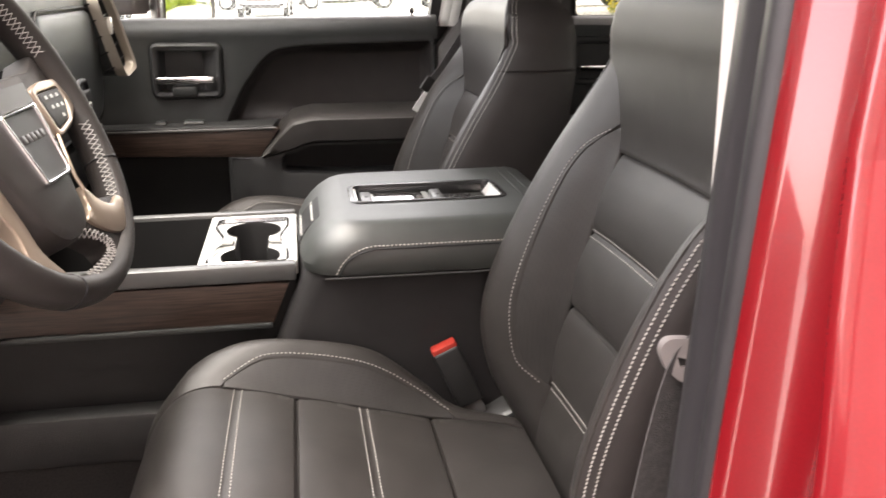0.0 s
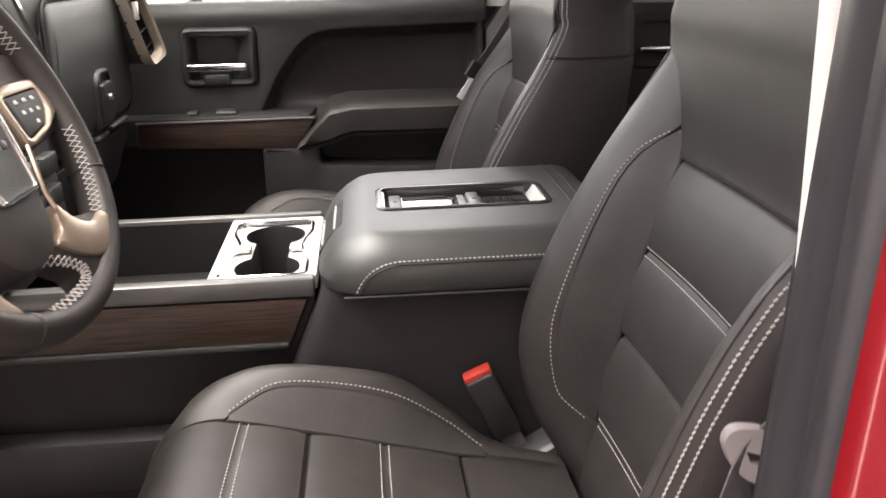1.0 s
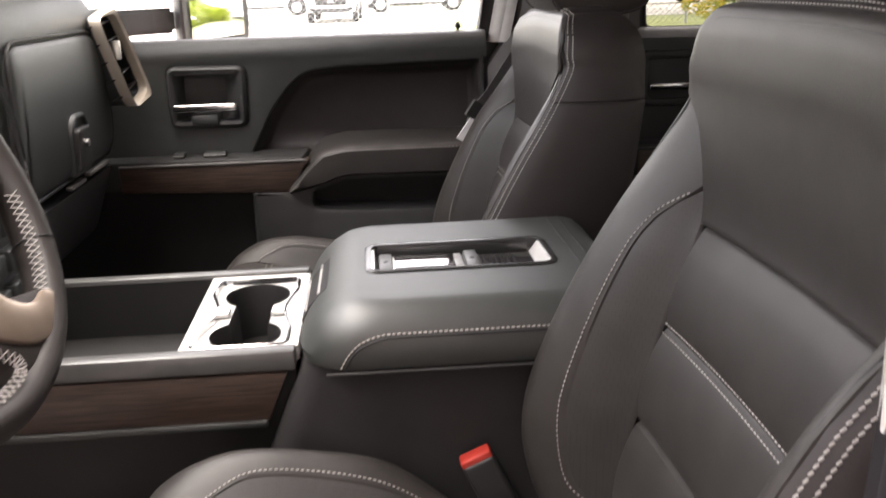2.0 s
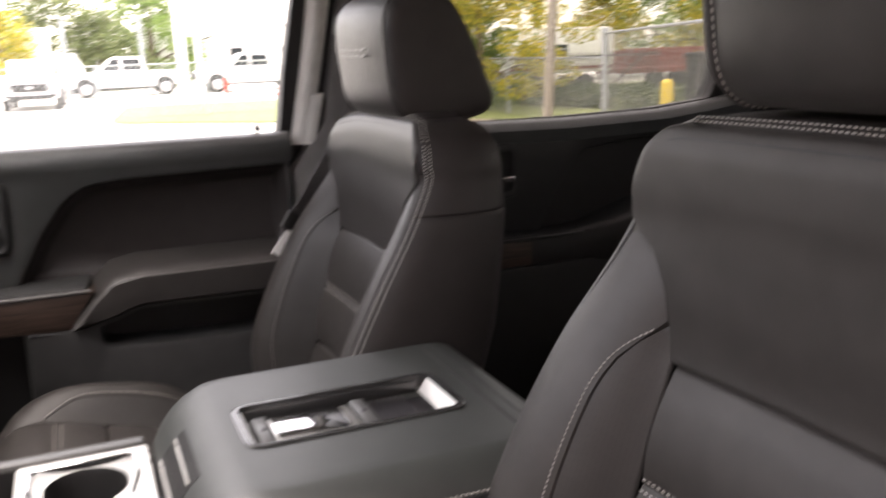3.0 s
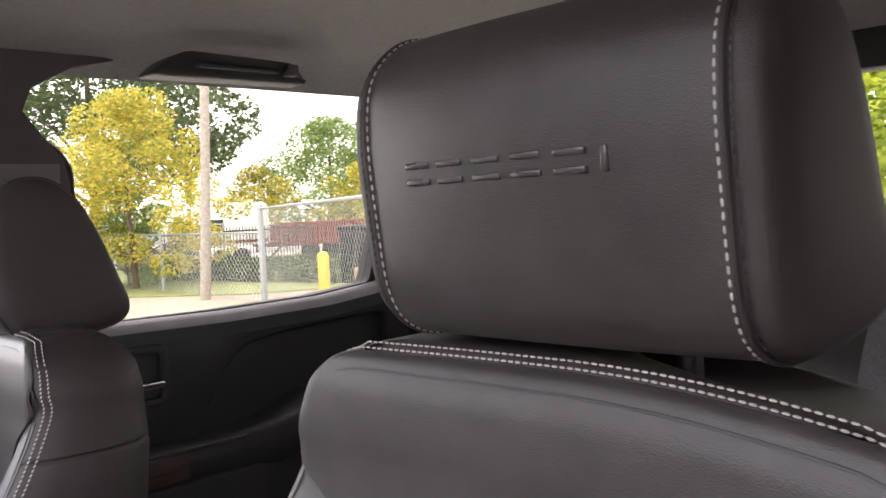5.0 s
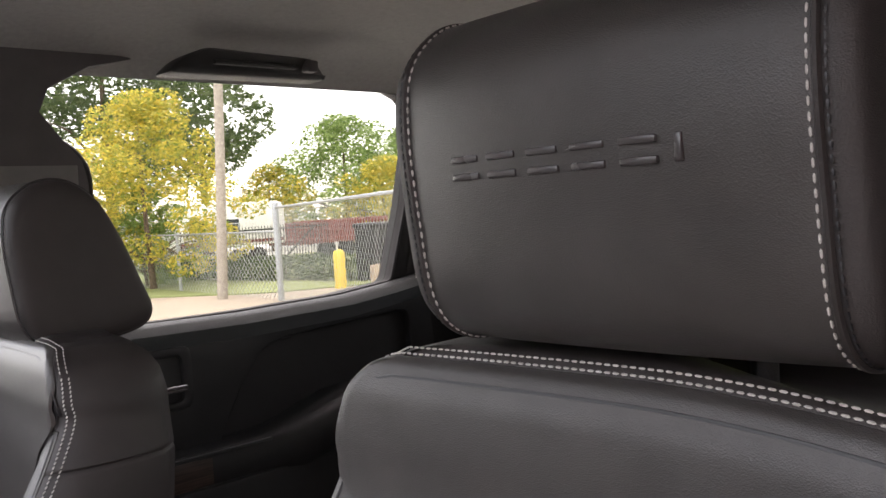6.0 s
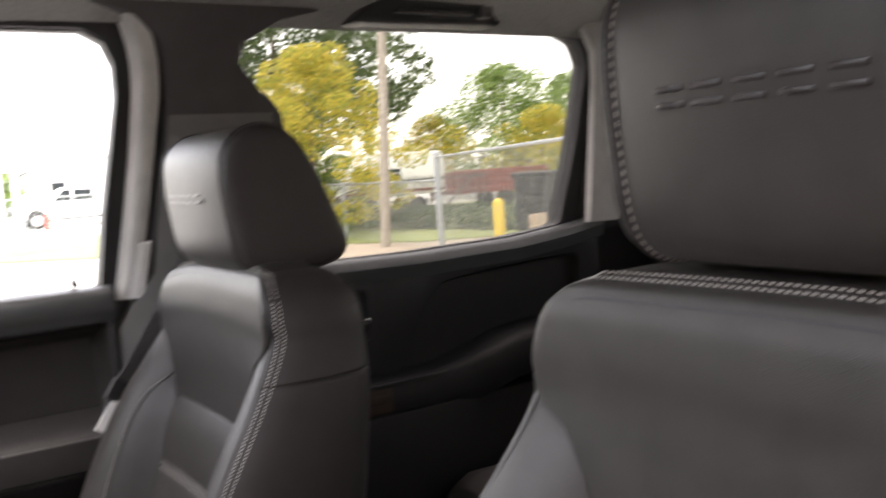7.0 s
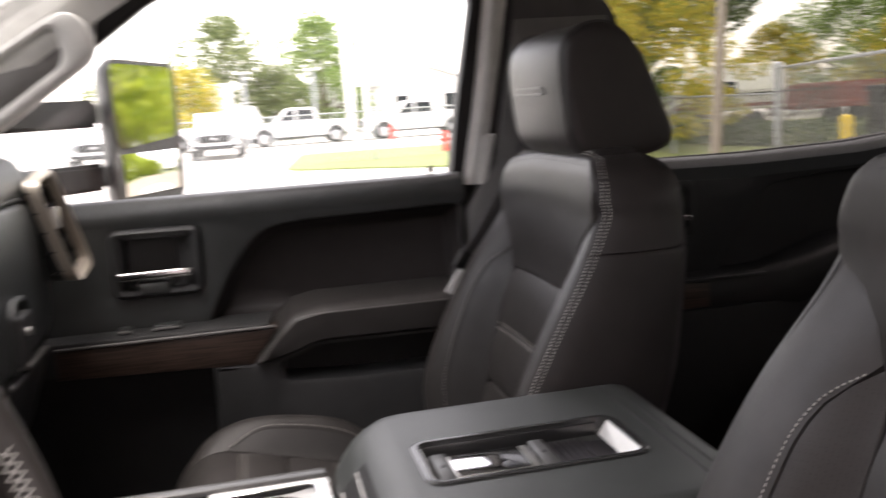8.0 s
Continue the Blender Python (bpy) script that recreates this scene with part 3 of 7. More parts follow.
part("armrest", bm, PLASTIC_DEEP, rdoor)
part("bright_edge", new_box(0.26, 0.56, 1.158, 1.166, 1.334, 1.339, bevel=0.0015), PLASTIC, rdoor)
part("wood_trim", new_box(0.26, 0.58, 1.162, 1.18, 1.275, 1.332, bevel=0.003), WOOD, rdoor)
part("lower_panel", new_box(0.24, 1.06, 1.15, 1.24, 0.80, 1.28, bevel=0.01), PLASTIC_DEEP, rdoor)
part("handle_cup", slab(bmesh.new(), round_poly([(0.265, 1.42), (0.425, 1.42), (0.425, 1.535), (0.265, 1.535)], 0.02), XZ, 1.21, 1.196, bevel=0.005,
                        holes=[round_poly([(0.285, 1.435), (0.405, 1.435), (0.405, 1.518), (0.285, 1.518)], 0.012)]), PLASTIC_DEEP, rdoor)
part("handle", new_box(0.285, 0.404, 1.176, 1.192, 1.456, 1.469, bevel=0.004, segs=3), CHROME, rdoor, "chrome inner door handle")

# grab handle above the rear window
grab = thing("grab_handle", (0.55, 1.12, 2.03), "dark grey folded grab handle on the headliner", "grab handle")
GRIP = round_poly([(0.372, 2.014), (0.705, 2.018), (0.690, 2.030), (0.655, 2.052), (0.43, 2.056), (0.395, 2.040)], 0.012, 4)
bm = slab(bmesh.new(), GRIP, lambda u, v, d: Vector((u, d - 0.9 * (v - 2.014), v)), 1.16, 1.105, bevel=0.008)
grip = part("grip", bm, PLASTIC, grab)
part("finger_slot", new_box(0.45, 0.62, 1.078, 1.09, 2.030, 2.038, bevel=0.003), PLASTIC, grip)
part("pivot", new_box(0.635, 0.66, 1.066, 1.09, 2.026, 2.048, bevel=0.004), PILLAR_DARK, grip)


# ---- bucket seats ----
WC = [(1.0, 0.150), (1.16, 0.157), (1.28, 0.148), (1.45, 0.150), (1.50, 0.157), (1.53, 0.162), (1.56, 0.180), (1.587, 0.217), (1.66, 0.215)]
WS = [(1.165, 0.157), (1.172, 0.163), (1.19, 0.176), (1.22, 0.181), (1.28, 0.185), (1.36, 0.187), (1.43, 0.186), (1.465, 0.182), (1.485, 0.174), (1.502, 0.158)]
WE = [(1.0, 0.225), (1.15, 0.236), (1.30, 0.242), (1.42, 0.241), (1.52, 0.232), (1.587, 0.219), (1.61, 0.219), (1.632, 0.215), (1.648, 0.207), (1.659, 0.195), (1.664, 0.185), (1.667, 0.170)]
XC = [(1.0, -0.105), (1.10, -0.092), (1.17, -0.080), (1.28, -0.060), (1.375, -0.036), (1.44, -0.014), (1.48, 0.000), (1.53, 0.0), (1.587, 0.003), (1.61, 0.003), (1.632, 0.005), (1.648, 0.0075), (1.659, 0.011), (1.664, 0.0145), (1.667, 0.0195)]
XE = [(1.0, -0.07), (1.06, -0.095), (1.10, -0.112), (1.165, -0.142), (1.227, -0.154), (1.287, -0.147), (1.371, -0.112), (1.45, -0.070), (1.526, -0.024), (1.587, 0.008), (1.61, 0.008), (1.632, 0.010), (1.648, 0.0115), (1.659, 0.015), (1.664, 0.0185), (1.667, 0.0235)]
XB = [(1.0, 0.02), (1.30, 0.085), (1.39, 0.112), (1.54, 0.136), (1.60, 0.138), (1.632, 0.132), (1.648, 0.124), (1.659, 0.114), (1.667, 0.10)]

WE, XE, XC, WS = eased(WE), eased(XE), eased(XC), eased(WS)
LEAN = [(1.18, 0.016), (1.28, 0.023), (1.347, 0.031), (1.40, 0.036), (1.44, 0.038), (1.48, 0.037), (1.51, 0.033), (1.55, 0.017), (1.59, 0.0)]


def sm(t):
    t = min(1, max(0, t))
    return t * t * (3 - 2 * t)


def back_face(h, z):
    """Front of the backrest: distance from the middle h, height z -> x."""
    wc, we, a, b = lerp(WC, z), lerp(WE, z), lerp(XC, z), lerp(XE, z)
    wc = min(wc, we - 0.004)
    if h <= wc:
        return a + 0.006 * (1 - (h / wc) ** 2)
    t = (h - wc) / (we - wc)
    bulge = 0.012 * math.sin(math.pi * min(1, t)) * min(1, abs(b - a) / 0.05)
    return a + (b - a) * sm(t ** 0.70) - bulge


def quilt(z):
    """Padding of the middle panels: a pillow between each two seams."""
    seams = (1.02, 1.171, 1.28, 1.375, 1.472)
    for a, b in zip(seams, seams[1:]):
        if a <= z <= b:
            return 0.004 - 0.010 * math.sin(math.pi * (z - a) / (b - a)) ** 0.55
    return 0.0


def seat_mesh(place, pts_rows, push):
    """A padded panel: rows of (point); border points are pushed in to make a seam."""
    bm = bmesh.new()
    n, m = len(pts_rows), len(pts_rows[0])
    rows = []
    for i, r in enumerate(pts_rows):
        row = []
        for j, p in enumerate(r):
            q = Vector(p)
            if i in (0, n - 1) or j in (0, m - 1):
                q = q + Vector(push)
            row.append(place(q))
        rows.append(row)
    grid(bm, rows)
    return bm


EDGE = [0, 0.02, 0.06, 0.14, 0.28, 0.42, 0.58, 0.72, 0.86, 0.94, 0.98, 1]


def between(f0, f1, ts=EDGE):
    return [f0 + (f1 - f0) * t for t in ts]


FINE = [0.5 - 0.5 * math.cos(math.pi * k / 28) for k in range(29)]
CREST_Z = [1.667 - 0.067 * (1 - k / 18) ** 2 for k in range(19)]


def zlist(z0, z1, n):
    e = min(0.006, (z1 - z0) * 0.1)
    return [z0, z0 + e * 0.5, z0 + e] + list(np.linspace(z0, z1, n + 2)[1:-1]) + [z1 - e, z1 - e * 0.5, z1]


def bucket_seat(base, sgn, label, head_drop, wide, curve_thread):
    """A leather bucket seat; sgn tells which side is the inner one."""
    ox, oy, oz = base

    def place(p):
        droop = (0.5 if p[1] < 0 else 0.03) * p[1] ** 2 * sm((p[2] - 1.45) / 0.2) if p[0] > -0.1 else 0.0
        lean = (lerp(LEAN, p[2]) if sgn > 0 else 0.0) * sm((-p[1] - 0.18) / 0.06)
        flare = sm((p[1] - 0.17) / 0.07) * sm((p[2] - 1.22) / 0.08) * sm((1.56 - p[2]) / 0.08) if sgn > 0 else 0.0
        return Vector((ox + p[0] - lean + 0.006 * flare, oy + sgn * p[1] * wide + 0.014 * flare, oz + p[2] - droop))
    seat = thing("bucket_seat", (ox - 0.25, oy, 0.74), label, "seat", "front seats")
    push = (0.007, 0, 0)
    back = part("backrest", backrest_shell(place), LEATHER_SIDE, seat, "plain black vinyl sides and back of the backrest")
    # middle panels and shoulder panel
    for z0, z1 in ((1.02, 1.28), (1.28, 1.472)):
        rows = []
        for z in np.linspace(z0, z1, 64):
            w = lerp(WC, z)
            dent = quilt(z)
            rows.append([(back_face(abs(h), z) + dent, h, z) for h in between(-w, w)])
        part("middle_panel", seat_mesh(place, rows, push), LEATHER, back)
    rows = []
    for z in zlist(1.472, 1.60, 16)[:-3] + CREST_Z:
        w = min(lerp(WC, z), lerp(WE, z))
        rows.append([(back_face(abs(h), z) - 0.002 * (1 - sm((z - 1.64) / 0.02)), h, z) for h in between(-w, w, FINE)])
    part("shoulder_panel", seat_mesh(place, rows, (0.0015, 0, 0)), LEATHER, back)
    for s in (-1, 1):
        rows = []
        for z in zlist(1.166, 1.502, 22):
            a, b = lerp(WC, z), lerp(WS, z)
            rows.append([(back_face(h, z), s * h, z) for h in between(a, max(b, a + 0.001))])
        part("bolster_insert", seat_mesh(place, rows, (0.003, 0, 0)), PERF, back, "perforated leather bolster insert")
        rows = []
        for z in zlist(1.02, 1.587, 34):
            a, b = lerp(WC, z), lerp(WE, z)
            if 1.165 < z < 1.502:
                a = max(a, lerp(WS, z))
            rows.append([(back_face(h, z), s * h, z) for h in between(min(a, b - 0.001), b)])
        part("bolster", seat_mesh(place, rows, push), LEATHER, back)
    # threads
    bm = bmesh.new()
    dk = bmesh.new()
    lift = -0.0012
    for s in (-1, 1):
        line = [place((back_face(max(lerp(WS, z), lerp(WC, z)) + 0.004, z) + lift, s * (max(lerp(WS, z), lerp(WC, z)) + 0.004), z)) for z in np.linspace(1.168, 1.500, 60)]
        dash_line(dk, line, 0.0038, 0.0016, 0.00075)
    for zz in (1.375, 1.171):
        for d in (-0.0045, 0.0045):
            w = lerp(WC, zz) - 0.004
            dash_line(bm, [place((back_face(abs(h), zz + d) + quilt(zz + d) + lift, h, zz + d)) for h in np.linspace(-w, w, 24)], 0.0046, 0.0012, 0.0007)
    # two rows that run up one side, over the top and down the other; slanted on the sides
    thick = 0.00068 if sgn > 0 else 0.0006
    for k, dz, fx, fo in ((0.985, 0.0018, 0.0046, 0.20), (0.92, 0.0052, 0.0112, 0.43)):
        w = lerp(WE, 1.667) - 0.003
        crest = [place((0.078 + (back_face(abs(h), 1.667) - 0.078) * k, h * (k if k > 0.95 else 0.965), 1.667 + dz)) for h in np.linspace(-w, w, 50)]

        def at(z, across, s):
            tuck = 0.009 if s > 0 and sgn > 0 else 0.0
            out = 0.020 * min(1, max(0.15, (1.665 - z) / 0.06))
            f = fo + 0.10 * across + tuck * 28
            return place((lerp(XE, z) + fx + 0.003 * across + tuck, s * (lerp(WE, z) + out * f + 0.0014), z + 0.0006))
        corner = np.linspace(1.640, 1.664, 14)
        dash_line(bm, [at(z, 0.0, -1) for z in corner] + crest + [at(z, 0.0, 1) for z in corner[::-1]], 0.0043, 0.0010, thick)
        for s in (-1, 1):
            for z in np.arange(1.03, 1.639, 0.0039 if sgn > 0 else 0.0042):
                rod(bm, at(z, 0.0, s), at(z + 0.0018, 0.22, s), 0.00078 if sgn > 0 else 0.00085)
    part("stitching", bm, THREAD, back, "white contrast stitching", kind="stuff")
    part("curve_stitching", dk, curve_thread, back, kind="stuff")
    # dark welt on the outer edge
    for s in (-1, 1):
        bm = tube(bmesh.new(), [place((lerp(XE, z) - 0.0005, s * (lerp(WE, z) - 0.006), z)) for z in np.linspace(1.03, 1.660, 50)], 0.0013, 6)
        part("piping", bm, PIPING, back)
    # shoulder seam: follows the outline round both corners
    arch = [(lerp(WE, z) - 0.006 * sm((z - 1.60) / 0.05), z - 0.0115 * sm((z - 1.615) / 0.045)) for z in CREST_Z]
    arch = [(-h, z) for h, z in arch] + [(h, arch[-1][1]) for h in np.linspace(-0.15, 0.15, 24)] + arch[::-1]
    bm = tube(bmesh.new(), smooth_line([place((back_face(abs(h), z) + 0.0008, h, z)) for h, z in arch], 2), 0.0015, 6)
    part("piping", bm, PIPING, back)

    # head restraint
    hz = oz - head_drop
    hx = ox + (0.013 if sgn < 0 else 0.0)
    prof = smooth_line([(0.050, 0, 1.680), (0.026, 0, 1.683), (0.007, 0, 1.694), (-0.004, 0, 1.714), (-0.0095, 0, 1.750), (-0.0140, 0, 1.800), (-0.009, 0, 1.836), (0.012, 0, 1.858), (0.036, 0, 1.866), (0.062, 0, 1.862), (0.088, 0, 1.842),
                        (0.112, 0, 1.80), (0.134, 0, 1.745), (0.146, 0, 1.710), (0.132, 0, 1.691), (0.09, 0, 1.682)], 5, closed=True)
    cen = Vector((0.06, 0, 1.77))

    def ring(hh, k, fwd=0.0):
        return [Vector((hx + cen.x + (p.x - cen.x) * k - fwd * max(0, (cen.x - p.x) / 0.07), oy - 0.004 + hh * (0.955 if hh * sgn > 0 else 1.0), hz + cen.z + (p.z - cen.z) * k)) for p in prof]
    head = part("head_restraint", loft(bmesh.new(), [ring(hh, k, f) for hh, k, f in
                ((-0.119, 0.975, 0), (-0.1175, 0.99, 0), (-0.114, 1.0, 0), (-0.09, 1.003, 0.004), (-0.06, 1.004, 0.007), (-0.03, 1.005, 0.009), (0, 1.005, 0.009), (0.03, 1.005, 0.009),
                 (0.06, 1.004, 0.007), (0.09, 1.003, 0.004), (0.114, 1.0, 0), (0.1175, 0.99, 0), (0.119, 0.975, 0))]), LEATHER, seat, angle=70)
    for s in (-1, 1):
        part("side_cover", loft(bmesh.new(), [ring(s * hh, k) for hh, k in ((0.117, 0.97), (0.1195, 0.995), (0.124, 0.99), (0.130, 0.96), (0.134, 0.90), (0.136, 0.8), (0.137, 0.6))]), LEATHER_SIDE, head, angle=70)
    for s in (-1, 1):
        loop = ring(s * 0.1178, 1.002)
        part("piping", tube(bmesh.new(), loop + [loop[0]], 0.0019, 6), LEATHER_SIDE, head)
    for d, k, th, wdt in ((0.1145, 1.0, THREAD if sgn > 0 else PIPING, 0.0022), (0.1215, 0.995, PIPING, 0.0012)):
        bm = bmesh.new()
        for s in (-1, 1):
            dash_line(bm, [p + (p - Vector((hx + cen.x, p.y, hz + cen.z))).normalized() * 0.0008 for p in ring(s * d, k)][1:50], 0.0042, wdt * 0.75, 0.00065)
        part("stitching", bm, th, head, kind="stuff")

    # embossed lettering drawn as plain raised bars
    def head_front(h, z):
        hh = abs((h + 0.004) / (0.955 if h * sgn > 0 else 1.0))
        f = lerp([(0, 0.009), (0.03, 0.009), (0.06, 0.007), (0.09, 0.004), (0.114, 0)], hh)
        xx = lerp([(1.745, -0.0092), (1.77, -0.0117), (1.80, -0.0140)], z)
        return hx + xx * 1.005 - f * 1.04 - 0.0004
    for i in range(6):
        h0 = 0.066 - 0.0262 * i
        bars = [(h0 - 0.0185, h0, z, z + 0.0035) for z in (1.7725, 1.7815)] if i < 5 else [(h0 - 0.0035, h0, 1.7725, 1.785)]
        for ha, hb, za, zb in bars:
            bm = bmesh.new()
            x0, x1 = head_front(ha, za), head_front(hb, zb)
            x = min(x0, x1)
            box(bm, x - (0.0014 if sgn > 0 else 0.0005), x + 0.008, oy + ha, oy + hb, hz + za, hz + zb, bevel=0.0008, segs=2)
            # passenger bars in a lighter grey, painting in their highlights
            part("emblem_bar", bm, EMBOSS if sgn > 0 else CLAMP_GREY, head)
    for s in (-1, 1):
        part("post", tube(bmesh.new(), [(hx + 0.07, oy + s * 0.055, hz + 1.60), (hx + 0.07, oy + s * 0.055, hz + 1.70)], 0.007, 10), PLASTIC_DEEP, head)

    # cushion
    def place(p):
        return Vector((ox + p[0], oy + sgn * p[1] * wide, oz + p[2] + (0.014 if sgn < 0 else 0)))
    cush_z = [(-0.60, 1.085), (-0.588, 1.13), (-0.57, 1.165), (-0.545, 1.190), (-0.515, 1.199), (-0.48, 1.196), (-0.405, 1.176), (-0.32, 1.152), (-0.235, 1.128), (-0.10, 1.105)]
    edge_z = [(-0.60, 1.08), (-0.585, 1.13), (-0.553, 1.172), (-0.538, 1.190), (-0.503, 1.211), (-0.456, 1.221), (-0.397, 1.217), (-0.305, 1.195), (-0.238, 1.143), (-0.189, 1.100), (-0.10, 1.07)]
    ctr_w = [(-0.60, 0.15), (-0.53, 0.158), (-0.40, 0.163), (-0.20, 0.172), (-0.10, 0.16)]
    st_w = [(-0.492, 0.165), (-0.47, 0.182), (-0.44, 0.196), (-0.38, 0.202), (-0.30, 0.203), (-0.24, 0.198), (-0.205, 0.178)]
    out_w = [(-0.60, 0.185), (-0.58, 0.215), (-0.55, 0.235), (-0.50, 0.245), (-0.3, 0.25), (-0.1, 0.245)]

    cush_z, edge_z, ctr_w, st_w, out_w = (eased(t) for t in (cush_z, edge_z, ctr_w, st_w, out_w))

    def top(x, h):
        a, b, w, o = lerp(cush_z, x), lerp(edge_z, x), lerp(ctr_w, x), lerp(out_w, x)
        if h <= w:
            return a + 0.005 * (1 - (h / w) ** 2)
        t = (h - w) / (o - w)
        return a + (b - a) * sm(t * 1.25) + 0.012 * math.sin(math.pi * min(1, t)) - 0.02 * max(0, t - 0.8) ** 2 / 0.04
    def pad(x):
        seams = (-0.60, -0.474, -0.405, -0.322, -0.235, -0.11)
        for a, b in zip(seams, seams[1:]):
            if a <= x <= b:
                return 0.0030 - 0.0052 * math.sin(math.pi * (x - a) / (b - a)) ** 0.55
        return 0.0
    cush = part("cushion", cushion_sides(place, out_w, edge_z), LEATHER_SIDE, seat, "plain black vinyl sides of the cushion")
    down = (0, 0, -0.006)
    for x0, x1 in ((-0.60, -0.405), (-0.405, -0.235), (-0.235, -0.11)):
        rows = []
        for x in np.linspace(x0, x1, 60):
            w = lerp(ctr_w, x)
            dent = pad(x)
            rows.append([(x, h, top(x, abs(h)) - (dent * sm((w - abs(h)) / 0.02) if dent > 0 else dent)) for h in between(-w, w)])
        part("middle_panel", seat_mesh(place, rows, down), LEATHER, cush)
    for s in (-1, 1):
        rows = []
        for x in zlist(-0.494, -0.203, 40):
            a, b = lerp(ctr_w, x), lerp(st_w, x)
            rows.append([(x, s * h, top(x, h)) for h in between(a, max(b, a + 0.001))])
        part("bolster_insert", seat_mesh(place, rows, (0, 0, -0.003)), PERF, cush, "perforated leather bolster insert")
        rows = []
        for x in [-0.60, -0.597, -0.593, -0.588, -0.582, -0.575, -0.566] + list(np.linspace(-0.556, -0.11, 60)):
            a, b = lerp(ctr_w, x), lerp(out_w, x)
            if -0.494 < x < -0.203:
                a = max(a, lerp(st_w, x))
            rows.append([(x, s * h, top(x, h)) for h in between(a, b)])
        part("bolster", seat_mesh(place, rows, down), LEATHER, cush)
    bm = bmesh.new()
    for s in (-1, 1):
        dash_line(bm, [place((x, s * (lerp(st_w, x) + 0.004), top(x, lerp(st_w, x) + 0.004) + 0.001)) for x in np.linspace(-0.492, -0.205, 50)], 0.0038, 0.0016, 0.00075)
    for xx in (-0.474, -0.322):
        for d in (-0.0048, 0.0048):
            w = lerp(ctr_w, xx) - 0.003
            dash_line(bm, [place((xx + d, h, top(xx + d, abs(h)) - pad(xx + d) + 0.0006)) for h in np.linspace(-w, w, 24)], 0.0046, 0.0016, 0.0007)
    part("stitching", bm, THREAD, cush, "white contrast stitching", kind="stuff")
    for s in (-1, 1):
        bm = tube(bmesh.new(), [place((x, s * (lerp(out_w, x) + 0.001), lerp(edge_z, x) - 0.006)) for x in np.linspace(-0.585, -0.15, 30)], 0.002, 6)
        part("piping", bm, PIPING, cush)
    # riser below the cushion
    bm = box(bmesh.new(), ox - 0.52, ox + 0.02, oy - 0.22, oy + 0.22, 0.74, oz + 1.04, bevel=0.02)
    part("riser", bm, PLASTIC_DEEP, seat)
    return seat


def backrest_shell(place):
    """Sides, back and top of the backrest, in two bands with a seam between."""
    bm = bmesh.new()
    for z0, z1 in ((1.0, 1.546), (1.546, 1.667)):
        rows = []
        zs = zlist(z0, z1, 16) if z1 < 1.6 else zlist(z0, 1.60, 6)[:-3] + CREST_Z
        for i, z in enumerate(zs):
            we, xe, xb = lerp(WE, z), lerp(XE, z), lerp(XB, z)
            g = 0.0025 if (i in (0, len(zs) - 1) and 1.5 < z < 1.6) else 0.0
            out = 0.020 * min(1, max(0.15, (1.665 - z) / 0.06))
            half = [(xe + 0.004, we - 0.008), (xe - 0.0005, we - 0.0045), (xe + 0.0015, we), (xe + 0.007, we + out * 0.30), (xe + 0.022, we + out * 0.7), (xe + 0.045, we + out * 0.95), (xe * 0.5 + xb * 0.5, we + out), (xb - 0.03, we + out * 0.8),
                    (xb - 0.008, we - 0.004), (xb, we - 0.04), (xb + 0.004, we * 0.5), (xb + 0.005, 0)]
            half = [(x, h - g) for x, h in half]
            ringp = half + [(x, -h) for x, h in reversed(half[:-1])]
            rows.append([place(Vector((x, h, z))) for x, h in ringp])
        vs = grid(bm, rows)
        if z1 > 1.6:
            z = 1.667
            w = lerp(WE, z)
            front = [place(Vector((back_face(abs(h), z), h, z))) for h in np.linspace(-w, w, 16)]
            loop = [r for r in rows[-1]] + front[1:-1]
            c = place(Vector((0.078, 0, z)))
            rings = []
            for k, dz in ((1.0, 0.0), (0.98, 0.0018), (0.95, 0.0036), (0.90, 0.0056), (0.8, 0.0078), (0.5, 0.0097), (0.15, 0.010)):
                rings.append([Vector((c.x + (q.x - c.x) * k, c.y + (q.y - c.y) * k, q.z + dz)) for q in loop])
            grid(bm, rings, close_u=True)
    return bm


def cushion_sides(place, out_w, edge_z):
    bm = bmesh.new()
    xs = [-0.60, -0.595, -0.59, -0.583, -0.575, -0.563] + list(np.linspace(-0.55, -0.10, 32))
    rows = []
    for zf in (0.0, 0.12, 0.4, 0.8, 1.0):
        line = []
        for x in xs:
            zt = lerp(edge_z, x) - 0.004
            line.append(Vector((x + 0.05 * zf ** 2 * (1 if x < -0.55 else 0), lerp(out_w, x) + 0.012 * math.sin(math.pi * min(1, zf * 1.2)), zt + (1.0 - zt) * zf)))
        row = [place(p) for p in reversed(line)] + [place(Vector((p.x, -p.y, p.z))) for p in line]
        rows.append(row)
    grid(bm, rows)
    return bm


bucket_seat((0.0, -0.025, 0.0), 1, "black leather driver's bucket seat with white stitching", 0.0, 1.0, THREAD)
bucket_seat((-0.031, 0.835, -0.027), -1, "black leather passenger bucket seat with white stitching", 0.023, 0.955, DARK_THREAD)


# ---- centre console ----
con = thing("center_console", (-0.3, 0.43, 0.86), "black centre console with wood sides and padded lid", "console")
# storage box under the lid
bm = bmesh.new()
rings = []
for z, xf, y0, y1 in ((0.80, -0.50, 0.235, 0.60), (1.10, -0.468, 0.238, 0.60), (1.185, -0.432, 0.243, 0.597), (1.24, -0.410, 0.247, 0.593), (1.29, -0.388, 0.250, 0.590), (1.305, -0.382, 0.25, 0.59)):
    o = round_poly([(xf, y0), (0.02, y0), (0.02, y1), (xf, y1)], [0.03, 0.02, 0.02, 0.03], 5)
    rings.append([(p.x, p.y, z) for p in o])
loft(bm, rings)
part("storage_box", bm, BOX_SHADED, con)
